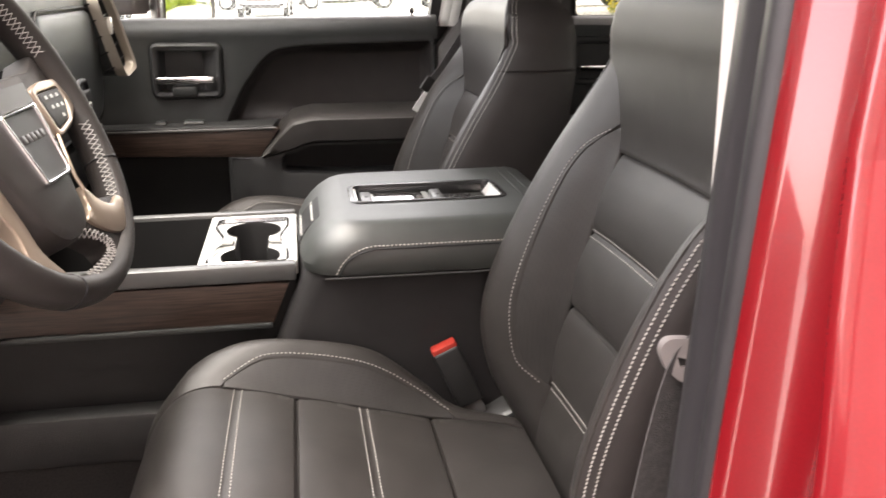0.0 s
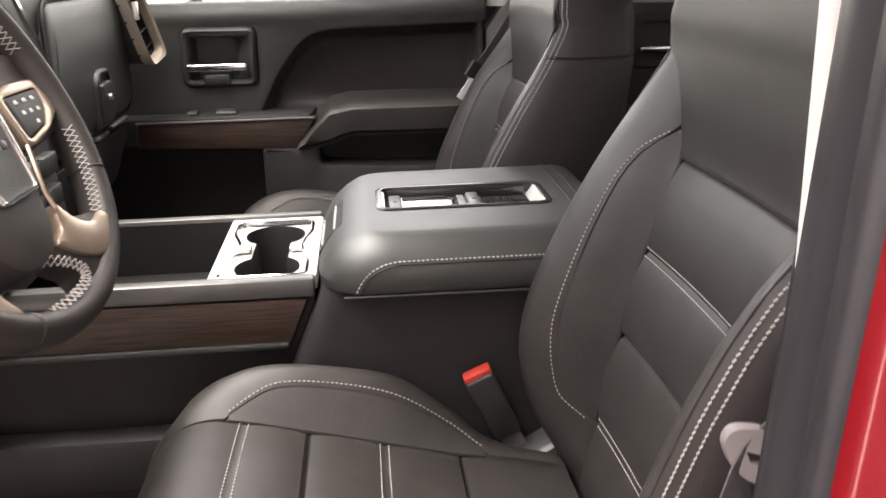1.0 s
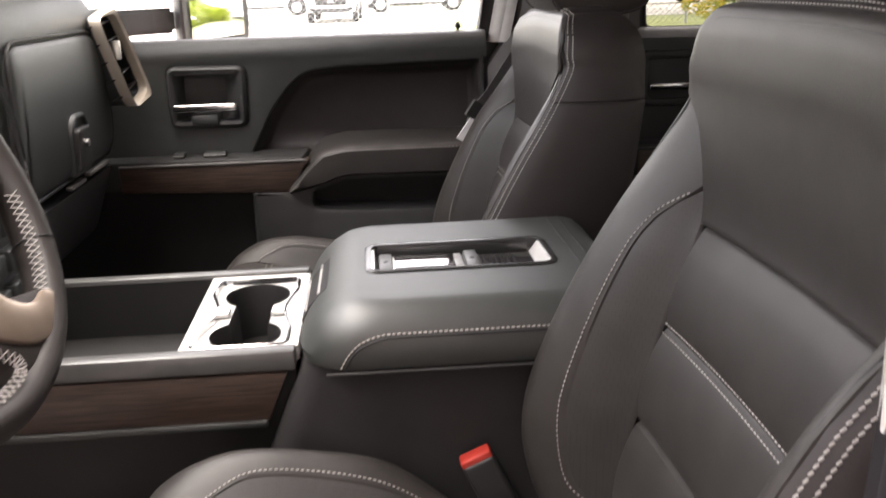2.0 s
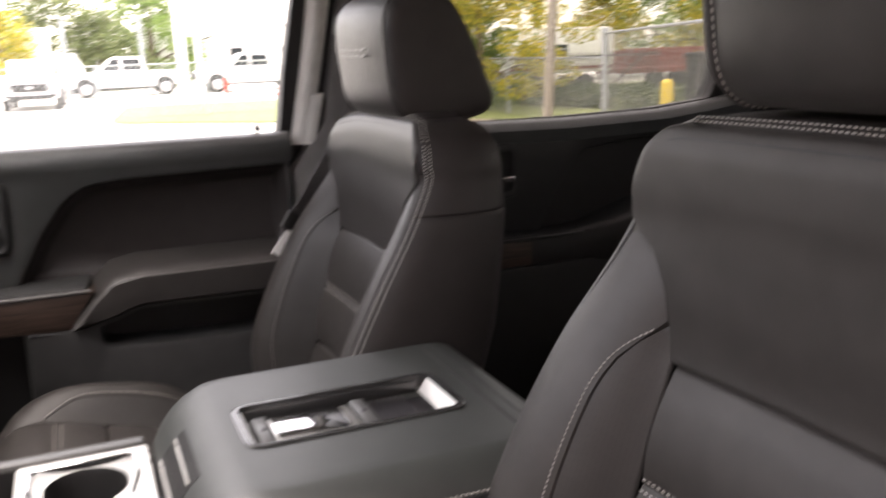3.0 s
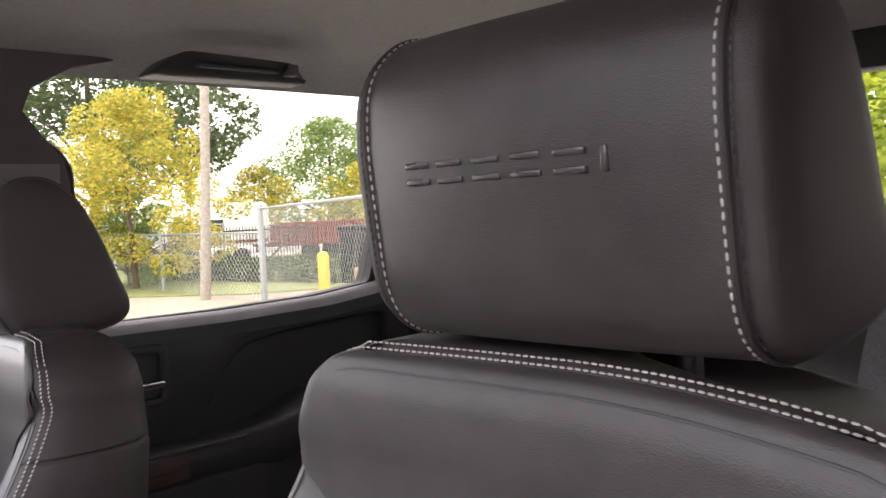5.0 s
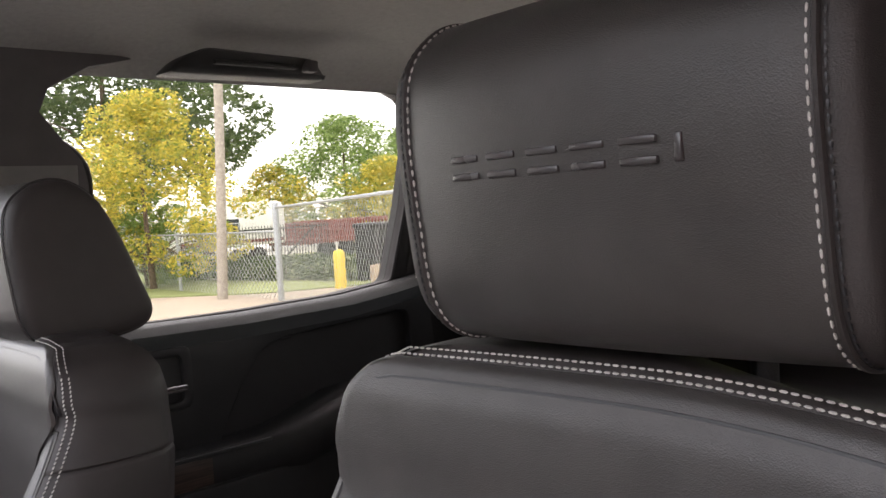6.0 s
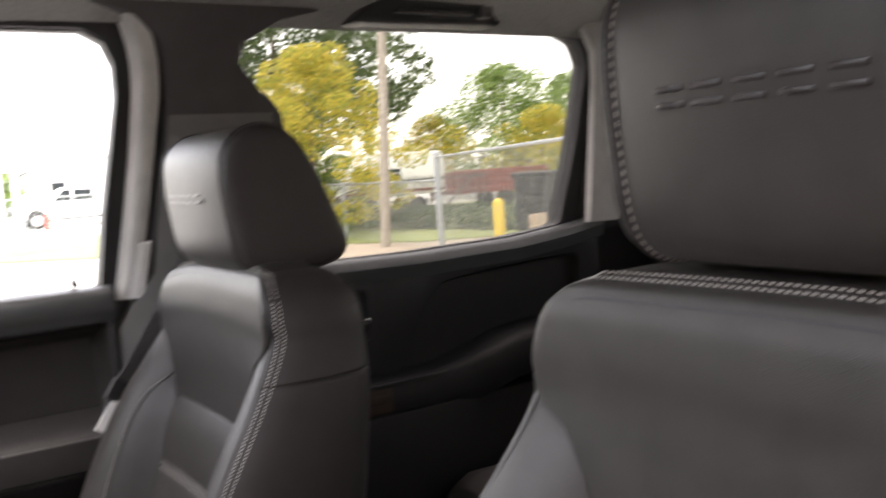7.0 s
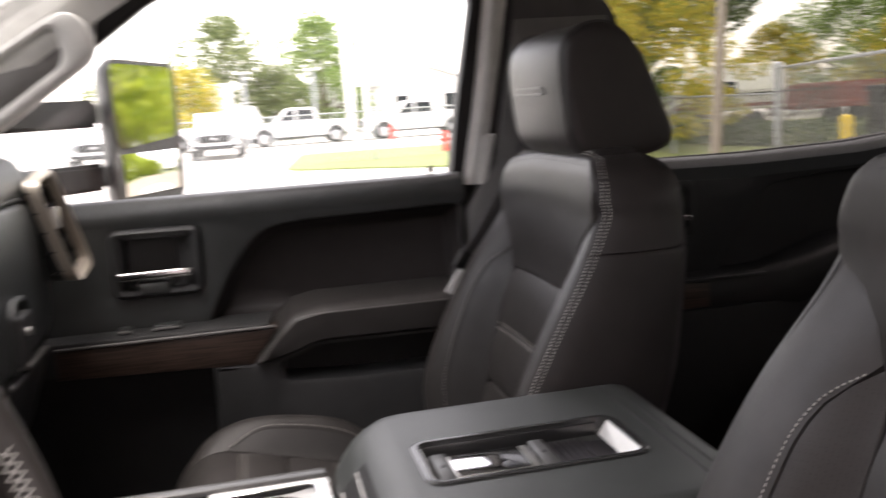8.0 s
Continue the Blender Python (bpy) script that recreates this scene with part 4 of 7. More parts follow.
# lid: rounded rectangle with soft edges
TRAY = round_poly([(-0.312, 0.352), (-0.088, 0.352), (-0.088, 0.460), (-0.312, 0.460)], 0.018, 8)
bm = bmesh.new()
LID = round_poly([(-0.392, 0.225), (0.0, 0.225), (0.0, 0.595), (-0.392, 0.595)], [0.075, 0.05, 0.05, 0.075], 8)
rows = []
for d, z in ((0.012, 1.296), (0.003, 1.300), (0.0, 1.312), (0.001, 1.328), (0.005, 1.341), (0.012, 1.352), (0.022, 1.361), (0.030, 1.3640), (0.036, 1.3655), (0.040, 1.3660)):
    rows.append([Vector((p.x + (0.026 * max(0, (z - 1.31) / 0.056) if p.x < -0.25 else 0), p.y, z)) for p in inset_poly(LID, d)])
last = rows[-1]
for k in (0.2, 0.45, 0.7, 0.9):
    rows.append([Vector((p.x, p.y, 1.3660)).lerp(Vector((q.x, q.y, 1.3660)), k) for p, q in zip(last, inset_poly(TRAY, -0.004))])
for d, z in ((-0.003, 1.3660), (0.0, 1.3660), (0.002, 1.3645), (0.004, 1.3615), (0.010, 1.3435)):
    rows.append([Vector((p.x, p.y, z)) for p in inset_poly(TRAY, d)])
vs = grid(bm, rows, close_u=True)
bm.faces.new(vs[-1])
lid = part("lid", bm, LID_LEATHER, con, "padded black leather console lid", angle=32)
bm = bmesh.new()
for yy, s in ((0.2247, -1), (0.5953, 1)):
    dash_line(bm, smooth_line([(-0.345, yy + 0.003 * -s, 1.302), (-0.336, yy + 0.002 * -s, 1.318), (-0.322, yy + 0.001 * -s, 1.331), (-0.30, yy - 0.003 * s, 1.338), (-0.27, yy - 0.004 * s, 1.3385), (-0.2, yy - 0.004 * s, 1.3385), (-0.02, yy - 0.004 * s, 1.338)], 10), 0.0042, 0.0013, 0.00105)
part("stitching", bm, THREAD, lid, "white contrast stitching", kind="stuff")
for yy, s in ((0.2247, -1), (0.5953, 1)):
    seam = smooth_line([(-0.3405, yy + 0.002 * -s, 1.300), (-0.332, yy + 0.001 * -s, 1.316), (-0.3195, yy, 1.3275), (-0.298, yy - 0.001 * s, 1.334), (-0.27, yy - 0.002 * s, 1.3347), (-0.02, yy - 0.002 * s, 1.3342)], 10)
    part("lid_seam", tube(bmesh.new(), seam, 0.0011, 6), PIPING, lid)
bm = bmesh.new()
tube(bm, [(-0.36, 0.2235, 1.2985), (-0.2, 0.2235, 1.2975), (0.0, 0.2235, 1.2965)], 0.0016, 6)
part("lower_welt", bm, PLASTIC, lid)
# tray insert: rim, ribbed mat, spring clamp, bright ends
bm = bmesh.new()
grid(bm, [[Vector((p.x, p.y, z)) for p in inset_poly(TRAY, d)] for d, z in ((-0.004, 1.3670), (0.0, 1.3688), (0.004, 1.3680), (0.007, 1.350))], close_u=True)
part("tray_rim", bm, TRAY_BLACK, lid, "glossy black tray rim")
bm = bmesh.new()
loft(bm, [[(-0.1045, y, 1.351), (-0.090, y, 1.349), (-0.090, y, 1.3650), (-0.094, y, 1.3655)] for y in (0.366, 0.450)])
part("tray_end", bm, SKY_SILVER, lid, "bright silver tray end")
bm = bmesh.new()
loft(bm, [[(-0.306, y, 1.345), (-0.299, y, 1.345), (-0.3045, y, 1.3645), (-0.3085, y, 1.3655)] for y in (0.364, 0.448)])
part("tray_end", bm, SATIN, lid, "bright silver tray end")
for y0, y1 in ((0.3545, 0.3600), (0.4520, 0.4575)):
    part("tray_wall", new_box(-0.300, -0.106, y0, y1, 1.344, 1.3635, bevel=0.001), TRAY_BLACK, lid)
part("mat", new_box(-0.305, -0.095, 0.358, 0.462, 1.339, 1.344), RUBBER, lid)
for i in range(7):
    x = -0.172 + i * 0.0075
    part("mat_rib", new_box(x, x + 0.003, 0.364, 0.452, 1.342, 1.349, bevel=0.001), RUBBER, lid)
clamp = part("phone_clamp", new_box(-0.295, -0.172, 0.366, 0.430, 1.343, 1.3585, bevel=0.003), CLAMP_GREY, lid, "grey spring clamp in the lid tray")
part("clamp_bar", new_box(-0.282, -0.196, 0.369, 0.427, 1.3565, 1.3615, bevel=0.0015), SATIN, clamp, "bright clamp bar")
part("clamp_plate", new_box(-0.280, -0.206, 0.372, 0.424, 1.3615, 1.3628, bevel=0.0006), CHROME, clamp)
for xs in (-0.299, -0.193):
    end = part("clamp_end", new_box(xs, xs + 0.017, 0.363, 0.433, 1.347, 1.3635, bevel=0.003), CLAMP_GREY, clamp)
    part("screw", tube(bmesh.new(), [(xs + 0.0085, 0.398, 1.3630), (xs + 0.0085, 0.398, 1.3640)], 0.003, 10), PLASTIC_DEEP, end)
for x0 in (-0.062, -0.046):
    part("hinge_groove", new_box(x0, x0 + 0.004, 0.262, 0.56, 1.3645, 1.3668, bevel=0.001), PLASTIC, lid)
NOSE = [(-0.391, 1.302), (-0.393, 1.312), (-0.384, 1.328), (-0.373, 1.341), (-0.361, 1.352)]
bm = slab(bmesh.new(), NOSE + [(x + 0.014, z - 0.003) for x, z in NOSE[::-1]], XZ, 0.350, 0.468, bevel=0.002)
latch = part("latch", bm, PLASTIC_DEEP, lid, "glossy black lid latch")
for (x, z), half in (((-0.3715, 1.3425), 0.0013), ((-0.3885, 1.3225), 0.0010)):
    bm = ribbon(bmesh.new(), [(x, 0.356, z), (x, 0.41, z), (x, 0.462, z)], (0.011, 0, 0.013), half, 0.0035)
    part("latch_trim", bm, SKY_SILVER, latch, "bright latch strip")

# front part: rails, wood side, bin, cup holders
for y0, y1 in ((0.286, 0.308), (0.572, 0.592)):
    part("side_rail", new_box(-0.98, -0.398, y0, y1, 1.278, 1.302, bevel=0.003, segs=2), RAIL_GREY, con)
for yy, s in ((0.289, -1), (0.589, 1)):
    bm = slab(bmesh.new(), [(-0.98, 1.222), (-0.432, 1.217), (-0.408, 1.275), (-0.98, 1.279)], XZ, yy - 0.012 * s, yy + 0.002 * s, bevel=0.002)
    part("wood_trim", bm, WOOD, con, "dark open-pore wood side panel")
    bm = new_box(-0.98, -0.434, min(yy, yy + 0.007 * s), max(yy, yy + 0.007 * s), 1.211, 1.219, bevel=0.002)
    part("bright_edge", bm, PLASTIC_SOFT, con)
# bin in near-black plastic, its inner shade put into the colour
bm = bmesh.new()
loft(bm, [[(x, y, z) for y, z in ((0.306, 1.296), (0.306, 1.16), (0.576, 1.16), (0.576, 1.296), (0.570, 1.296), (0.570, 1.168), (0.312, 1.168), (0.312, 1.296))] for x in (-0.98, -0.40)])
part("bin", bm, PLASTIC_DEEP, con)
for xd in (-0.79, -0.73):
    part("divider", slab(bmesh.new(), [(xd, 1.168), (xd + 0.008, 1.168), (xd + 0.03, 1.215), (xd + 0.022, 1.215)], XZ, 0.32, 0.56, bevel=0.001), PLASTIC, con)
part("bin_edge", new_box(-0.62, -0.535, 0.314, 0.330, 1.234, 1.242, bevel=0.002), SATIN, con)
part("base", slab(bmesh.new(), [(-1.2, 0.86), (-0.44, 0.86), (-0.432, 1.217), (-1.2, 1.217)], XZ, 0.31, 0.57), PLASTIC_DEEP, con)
for y0, y1 in ((0.268, 0.312), (0.568, 0.612)):
    part("lower_ledge", new_box(-1.2, -0.46, y0, y1, 1.028, 1.104, bevel=0.01), PLASTIC, con)
    part("lower_carpet", new_box(-1.2, -0.46, y0 + 0.012, y1 - 0.012, 0.72, 1.03), CARPET, con)


def keyhole(cx):
    """Outline of two cups joined by a throat, along y."""
    out = []
    for cy, a0, a1 in ((0.3665, 125, 415), (0.5045, -55, 235)):
        for k in range(19):
            a = radians(a0 + (a1 - a0) * k / 18)
            out.append(Vector((cx + 0.0425 * math.cos(a), cy + 0.0425 * math.sin(a))))
    return out


CUPS = keyhole(-0.463)
PLATE = round_poly([(-0.533, 0.309), (-0.395, 0.309), (-0.395, 0.571), (-0.533, 0.571)], 0.006)
POCK = round_poly([(-0.522, 0.318), (-0.408, 0.318), (-0.408, 0.372), (-0.418, 0.42), (-0.418, 0.452), (-0.408, 0.50), (-0.408, 0.556), (-0.522, 0.556), (-0.522, 0.50), (-0.508, 0.452), (-0.508, 0.42), (-0.522, 0.372)], 0.012, 4)
bm = slab(bmesh.new(), PLATE, XY, 1.280, 1.2985, bevel=0.003, holes=[POCK])
cup = part("cup_holder_plate", bm, SKY_SILVER, con, "satin silver cup holder plate", angle=30)
bm = slab(bmesh.new(), inset_poly(POCK, -0.001), XY, 1.278, 1.2905, holes=[CUPS])
part("liner", bm, CUP_GREY, cup, "light grey rubber liner")
bm = bmesh.new()
grid(bm, [[Vector((p.x, p.y, z)) for p in inset_poly(POCK, d)] for d, z in ((-0.001, 1.2975), (0.001, 1.2990), (0.003, 1.2985), (0.0042, 1.2900))], close_u=True)
part("pocket_rim", bm, CHROME, cup, "chrome pocket edge")
for x0, x1 in ((-0.512, -0.490), (-0.438, -0.415)):
    part("waist_tab", new_box(x0, x1, 0.424, 0.448, 1.292, 1.2985, bevel=0.003), SKY_SILVER, cup)
# wells near-black, so the colour carries the shade inside the cups
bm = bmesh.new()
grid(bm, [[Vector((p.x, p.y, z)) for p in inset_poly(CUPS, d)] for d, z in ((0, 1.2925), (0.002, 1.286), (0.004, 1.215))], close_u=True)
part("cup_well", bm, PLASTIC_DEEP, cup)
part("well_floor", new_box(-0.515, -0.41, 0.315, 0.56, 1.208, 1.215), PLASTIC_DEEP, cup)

# belt buckle beside the driver's seat
bk = thing("belt_buckle", (-0.16, 0.225, 1.08), "black seat belt buckle with a red button", "belt buckle")
m = Matrix.Translation((-0.188, 0.222, 1.155)) @ Matrix.Rotation(radians(24), 4, 'Y').inverted() @ Matrix.Rotation(radians(4), 4, 'X')
bm = box(bmesh.new(), -0.019, 0.019, -0.012, 0.012, -0.055, 0.040, bevel=0.005, segs=3)
bmesh.ops.transform(bm, matrix=m, verts=bm.verts)
part("body", bm, PLASTIC, bk)
bm = box(bmesh.new(), -0.018, 0.018, -0.0095, 0.0095, 0.032, 0.046, bevel=0.003, segs=2)
bmesh.ops.transform(bm, matrix=m, verts=bm.verts)
part("button", bm, RED_PLASTIC, bk, "red release button")
bm = ribbon(bmesh.new(), [m @ Vector((0, 0, -0.05)), m @ Vector((0.004, 0, -0.10)), m @ Vector((0.008, 0, -0.16))], m.to_3x3() @ Vector((1, 0, 0)), 0.013, 0.006)
part("stalk", bm, GREY_PLASTIC, bk)
hc = thing("hinge_cover", (-0.08, 0.24, 1.06), "grey plastic cover over the seat hinge", "hinge cover")
bm = bmesh.new()
loft(bm, [[(-0.172 + t * 0.12, y, 1.080 + 0.050 * sm(t) - b) for y, b in ((0.190, 0.05), (0.193, 0.006), (0.2, 0.0), (0.243, 0.0), (0.249, 0.006), (0.252, 0.05))] for t in (0, 0.15, 0.3, 0.5, 0.7, 1)])
part("shell", bm, CLAMP_GREY, hc)


# ---- driver's side of the cab: door pillar, rear door, sill ----
bp = thing("trim", (-0.1, -0.38, 0.9), "light grey pillar trim edge beside the driver's seat", kind="structure")
bm = bmesh.new()
rows = []
for z in np.linspace(1.535, 2.06, 12):
    y = -0.352 + 0.06 * (z - 1.56)
    x = -0.1225 + 0.012 * (z - 1.66)
    w = 0.006 + 0.048 * (z - 1.56)
    rows.append([(x + 0.02, y + 0.012, z), (x + 0.005, y + 0.004, z), (x, y - 0.006, z), (x + 0.002, y - 0.012, z), (x + w * 0.6, y - 0.0148, z), (x + 0.006 + w, y - 0.015, z)])
grid(bm, rows)
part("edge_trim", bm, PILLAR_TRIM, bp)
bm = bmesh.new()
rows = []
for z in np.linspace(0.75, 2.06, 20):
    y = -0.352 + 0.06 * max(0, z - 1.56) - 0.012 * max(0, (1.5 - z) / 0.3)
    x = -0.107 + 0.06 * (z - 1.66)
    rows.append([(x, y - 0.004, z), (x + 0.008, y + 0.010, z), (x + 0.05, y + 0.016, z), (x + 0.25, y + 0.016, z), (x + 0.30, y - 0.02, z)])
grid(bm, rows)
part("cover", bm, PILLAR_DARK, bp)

seal_ob = thing("trim", (-0.12, -0.40, 0.8), "black rubber door seal along the pillar", kind="structure")
bm = bmesh.new()
rows = []
prof = [(0.022, -0.338), (0.008, -0.342), (0.002, -0.350), (0.002, -0.360), (-0.004, -0.366), (-0.012, -0.378), (-0.017, -0.392), (-0.018, -0.404), (-0.014, -0.412), (-0.018, -0.420), (-0.024, -0.434), (-0.025, -0.444), (-0.016, -0.450)]
for z in np.linspace(0.72, 2.08, 26):
    k = 0.10 * (z - 1.66) + 0.004
    dy = 0.075 * (z - 1.62)
    rows.append([(-0.117 + dx + k, y + dy, z) for dx, y in prof])
grid(bm, rows)
part("weatherstrip", bm, RUBBER, seal_ob, angle=80)

jamb = thing("wall_left", (0.4, -0.5, 0.6), "red painted body side with the pillar and the rear door", kind="structure")
bm = bmesh.new()
rows = []
for z in np.linspace(0.55, 2.10, 26):
    k = 0.13 * (z - 1.68) + 0.011
    dy = 0.095 * (z - 1.68) + 0.0056
    rows.append([(-0.110 + k, -0.440 + dy, z), (-0.138 + k, -0.447 + dy, z), (-0.142 + k, -0.453 + dy, z), (-0.136 + k, -0.462 + dy, z), (-0.124 + k, -0.478 + dy, z),
                 (-0.118 + k, -0.494 + dy, z), (-0.120 + k, -0.510 + dy, z), (-0.10 + k, -0.514 + dy, z)])
grid(bm, rows)
part("pillar", bm, RED_PAINT, jamb, "glossy red painted door pillar", angle=80)
def skin_row(z, rear):
    bulge = lerp([(0.55, 0.02), (0.9, 0.055), (1.25, 0.07), (1.40, 0.062), (1.47, 0.045), (1.53, 0.02), (1.6, 0.0), (2.1, 0.0)], z)
    k = 0.13 * (z - 1.68) + 0.011
    dy = 0.095 * (z - 1.68) + 0.0056
    y = -0.522 + dy - bulge * 0.45
    row = [(-0.118 + k, y + 0.016, z), (-0.138 + k, y + 0.010, z), (-0.143 + k, y + 0.003, z), (-0.139 + k, y - 0.005, z), (-0.125 + k, y - 0.010, z), (-0.05 + k, y - 0.013, z), (0.02 + k, y - 0.014, z)]
    return row + ([(0.3, y - 0.018, z), (0.9, y - 0.018, z), (1.5, y - 0.01, z)] if rear else [])


bm = bmesh.new()
grid(bm, [skin_row(z, True) for z in (0.55, 0.7, 0.9, 1.0, 1.1, 1.2, 1.3, 1.38, 1.43, 1.47, 1.5, 1.53, 1.56, 1.6)])
part("rear_door_skin", bm, RED_PAINT, jamb, "glossy red rear door skin", angle=80)
bm = bmesh.new()
grid(bm, [skin_row(z, False) for z in np.linspace(1.6, 2.12, 10)])
part("rear_door_post", bm, RED_PAINT, jamb, angle=80)
bm = bmesh.new()
WIN_L = round_poly([(0.10, 1.62), (1.0, 1.62), (1.05, 2.0), (0.15, 2.0)], 0.04)
slab(bm, [(0.03, 1.60), (1.5, 1.60), (1.5, 2.14), (0.09, 2.14)], XZ, -0.44, -0.532, bevel=0.01, holes=[WIN_L])
bmesh.ops.transform(bm, matrix=Matrix.Translation((0, -0.48, 1.6)) @ Matrix.Rotation(radians(-4), 4, 'X') @ Matrix.Translation((0, 0.48, -1.6)), verts=bm.verts)
part("rear_door_frame", bm, RED_PAINT, jamb)
part("inner_panel", new_box(0.12, 1.42, -0.44, -0.37, 0.70, 1.60, bevel=0.01), PLASTIC_DEEP, jamb)
part("rear_panel", new_box(1.38, 1.46, -0.55, 1.40, 0.55, 0.70), RED_PAINT, jamb)
win4 = thing("window_4", (0.5, -0.42, 1.6), "privacy tinted rear door glass on the driver's side", kind="structure")
part("pane", new_box(0.06, 1.08, -0.478, -0.474, 1.60, 2.02), TINT, win4).visible_shadow = False
# roof rail over the open driver's door, front pillars, wind screen
for s, yy in ((-1, -0.415), (1, 1.225)):
    tr = thing("trim", (-0.6, yy, 1.8), "light grey front pillar trim", kind="structure")
    bm = bmesh.new()
    pts = [(-1.36, yy + s * 0.06, 1.50), (-1.05, yy + s * 0.03, 1.70), (-0.72, yy, 1.905), (-0.52, yy - s * 0.015, 2.015), (-0.40, yy - s * 0.02, 2.055), (-0.30, yy - s * 0.02, 2.066)]
    ribbon(bm, smooth_line(pts, 5), (0, 1, 0.25 * s), 0.045, 0.05)
    part("cover", bm, PILLAR_TRIM, tr)
wind = thing("window_5", (-1.0, MID, 1.6), "clear wind screen", kind="structure")
bm = bmesh.new()
rows = []
for t in np.linspace(0, 1, 8):
    rows.append([(-1.40 + 0.94 * t - 0.10 * (1 - ((y - MID) / 0.85) ** 2), y, 1.55 + 0.55 * t) for y in np.linspace(-0.45 + 0.03 * t, 1.26 - 0.03 * t, 12)])
grid(bm, rows)
part("pane", bm, SCREEN_GLASS, wind)

# wide part of the passenger's front pillar trim, with a grab handle on it
fp = thing("trim", (-0.9, 1.21, 1.6), "light grey passenger front pillar trim", kind="structure")
FP = round_poly([(-1.22, 1.60), (-1.10, 1.570), (-0.86, 1.722), (-0.705, 1.826), (-0.690, 1.850), (-0.682, 1.925), (-0.675, 1.985), (-0.765, 1.940), (-0.827, 1.897), (-1.05, 1.74)], 0.012, 4)
part("cover", slab(bmesh.new(), FP, XZ, 1.250, 1.198, bevel=0.012), PILLAR_TRIM, fp)
gh = thing("grab_handle", (-0.78, 1.16, 1.7), "light grey grab handle on the front pillar", "grab handle")
GO = round_poly([(-0.935, 1.668), (-0.833, 1.724), (-0.684, 1.826), (-0.675, 1.850), (-0.684, 1.890), (-0.716, 1.912), (-0.835, 1.842), (-0.945, 1.765), (-0.958, 1.700)], [0.03, 0.03, 0.02, 0.02, 0.03, 0.03, 0.03, 0.03, 0.03], 5)
GI = round_poly([(-0.905, 1.712), (-0.812, 1.766), (-0.724, 1.826), (-0.735, 1.884), (-0.822, 1.832), (-0.915, 1.765)], 0.022, 5)
grip = part("grip", slab(bmesh.new(), GO, lambda u, v, d: Vector((u, d + 0.03 * abs(u + 0.80), v)), 1.168, 1.130, bevel=0.010, holes=[GI]), PILLAR_TRIM, gh)
for u, v in ((-0.925, 1.735), (-0.702, 1.868)):
    part("mount", new_box(u - 0.016, u + 0.016, 1.165, 1.202, v - 0.018, v + 0.018, bevel=0.006), PILLAR_TRIM, gh)
# patch in the opening's outline, darkened for the shade behind the grip
part("recess", slab(bmesh.new(), inset_poly(GI, -0.004), XZ, 1.200, 1.193, bevel=0.002), GREY_PLASTIC, gh, "darker grey patch behind the grip, painting in shade")

# ---- dashboard ----
dash = thing("dashboard", (-1.0, MID, 0.9), "black soft-touch dashboard with glove box and end vent", "dashboard")
bm = bmesh.new()
rows = []
for y in np.linspace(-0.42, 1.125, 40):
    e = max(0, (abs(y - MID) - 0.64) / 0.08)
    f = 0.05 * e ** 2
    prof = [(-1.36, 1.585), (-1.09, 1.655), (-0.92, 1.690), (-0.83, 1.690), (-0.80, 1.675), (-0.785, 1.650), (-0.786, 1.62), (-0.792, 1.55), (-0.794, 1.47), (-0.79, 1.41), (-0.792, 1.392), (-0.815, 1.382), (-0.86, 1.28), (-0.94, 1.15), (-1.04, 1.05)]
    rows.append([(x - f, y, z - f * 0.4) for x, z in prof])
grid(bm, rows)
part("body", bm, PLASTIC_SOFT, dash)
GB = round_poly([(0.612, 1.402), (1.04, 1.402), (1.062, 1.44), (1.045, 1.585), (1.0, 1.618), (0.640, 1.622), (0.618, 1.60)], [0.012, 0.03, 0.03, 0.035, 0.035, 0.02, 0.02], 5)
SCOOP = round_poly([(0.800, 1.402), (0.887, 1.402), (0.890, 1.478), (0.874, 1.500), (0.814, 1.500), (0.798, 1.478)], [0.004, 0.004, 0.015, 0.015, 0.015, 0.015], 4)


def gface(u, v, d):
    return Vector((-0.776 + d - 0.35 * (v - 1.53) ** 2, u, v))


# padded door: a domed sheet with a rolled edge
bm = bmesh.new()
loops = [[gface(p.x, p.y, -0.03) for p in GB]]
for d, x in ((0.0, -0.008), (0.003, -0.002), (0.010, 0.001), (0.03, 0.003)):
    loops.append([gface(p.x, p.y, x) for p in inset_poly(GB, d)])
vs = grid(bm, loops, close_u=True)
bmesh.ops.triangle_fill(bm, use_beauty=True, edges=[bm.edges.get((vs[-1][i], vs[-1][(i + 1) % len(vs[-1])])) for i in range(len(vs[-1]))])
gb = part("glove_box_door", bm, PLASTIC_SOFT, dash, "padded black glove box door", angle=60)
bm = slab(bmesh.new(), SCOOP, gface, -0.004, 0.008, bevel=0.004, holes=[inset_poly(SCOOP, 0.008)])
part("latch_frame", bm, PLASTIC_SOFT, gb)
bm = slab(bmesh.new(), round_poly([(0.814, 1.408), (0.874, 1.408), (0.874, 1.478), (0.814, 1.478)], 0.008), gface, -0.004, 0.013, bevel=0.004)
part("latch", bm, PLASTIC, gb)
part("lock_barrel", tube(bmesh.new(), [(-0.768, 0.846, 1.452), (-0.760, 0.846, 1.452)], 0.006, 12), SATIN, gb)
bm = tube(bmesh.new(), [gface(p.x, p.y, -0.004) for p in inset_poly(GB, -0.004)] + [gface(inset_poly(GB, -0.004)[0].x, inset_poly(GB, -0.004)[0].y, -0.004)], 0.0028, 6)
part("gap_seal", bm, PLASTIC_DEEP, gb)
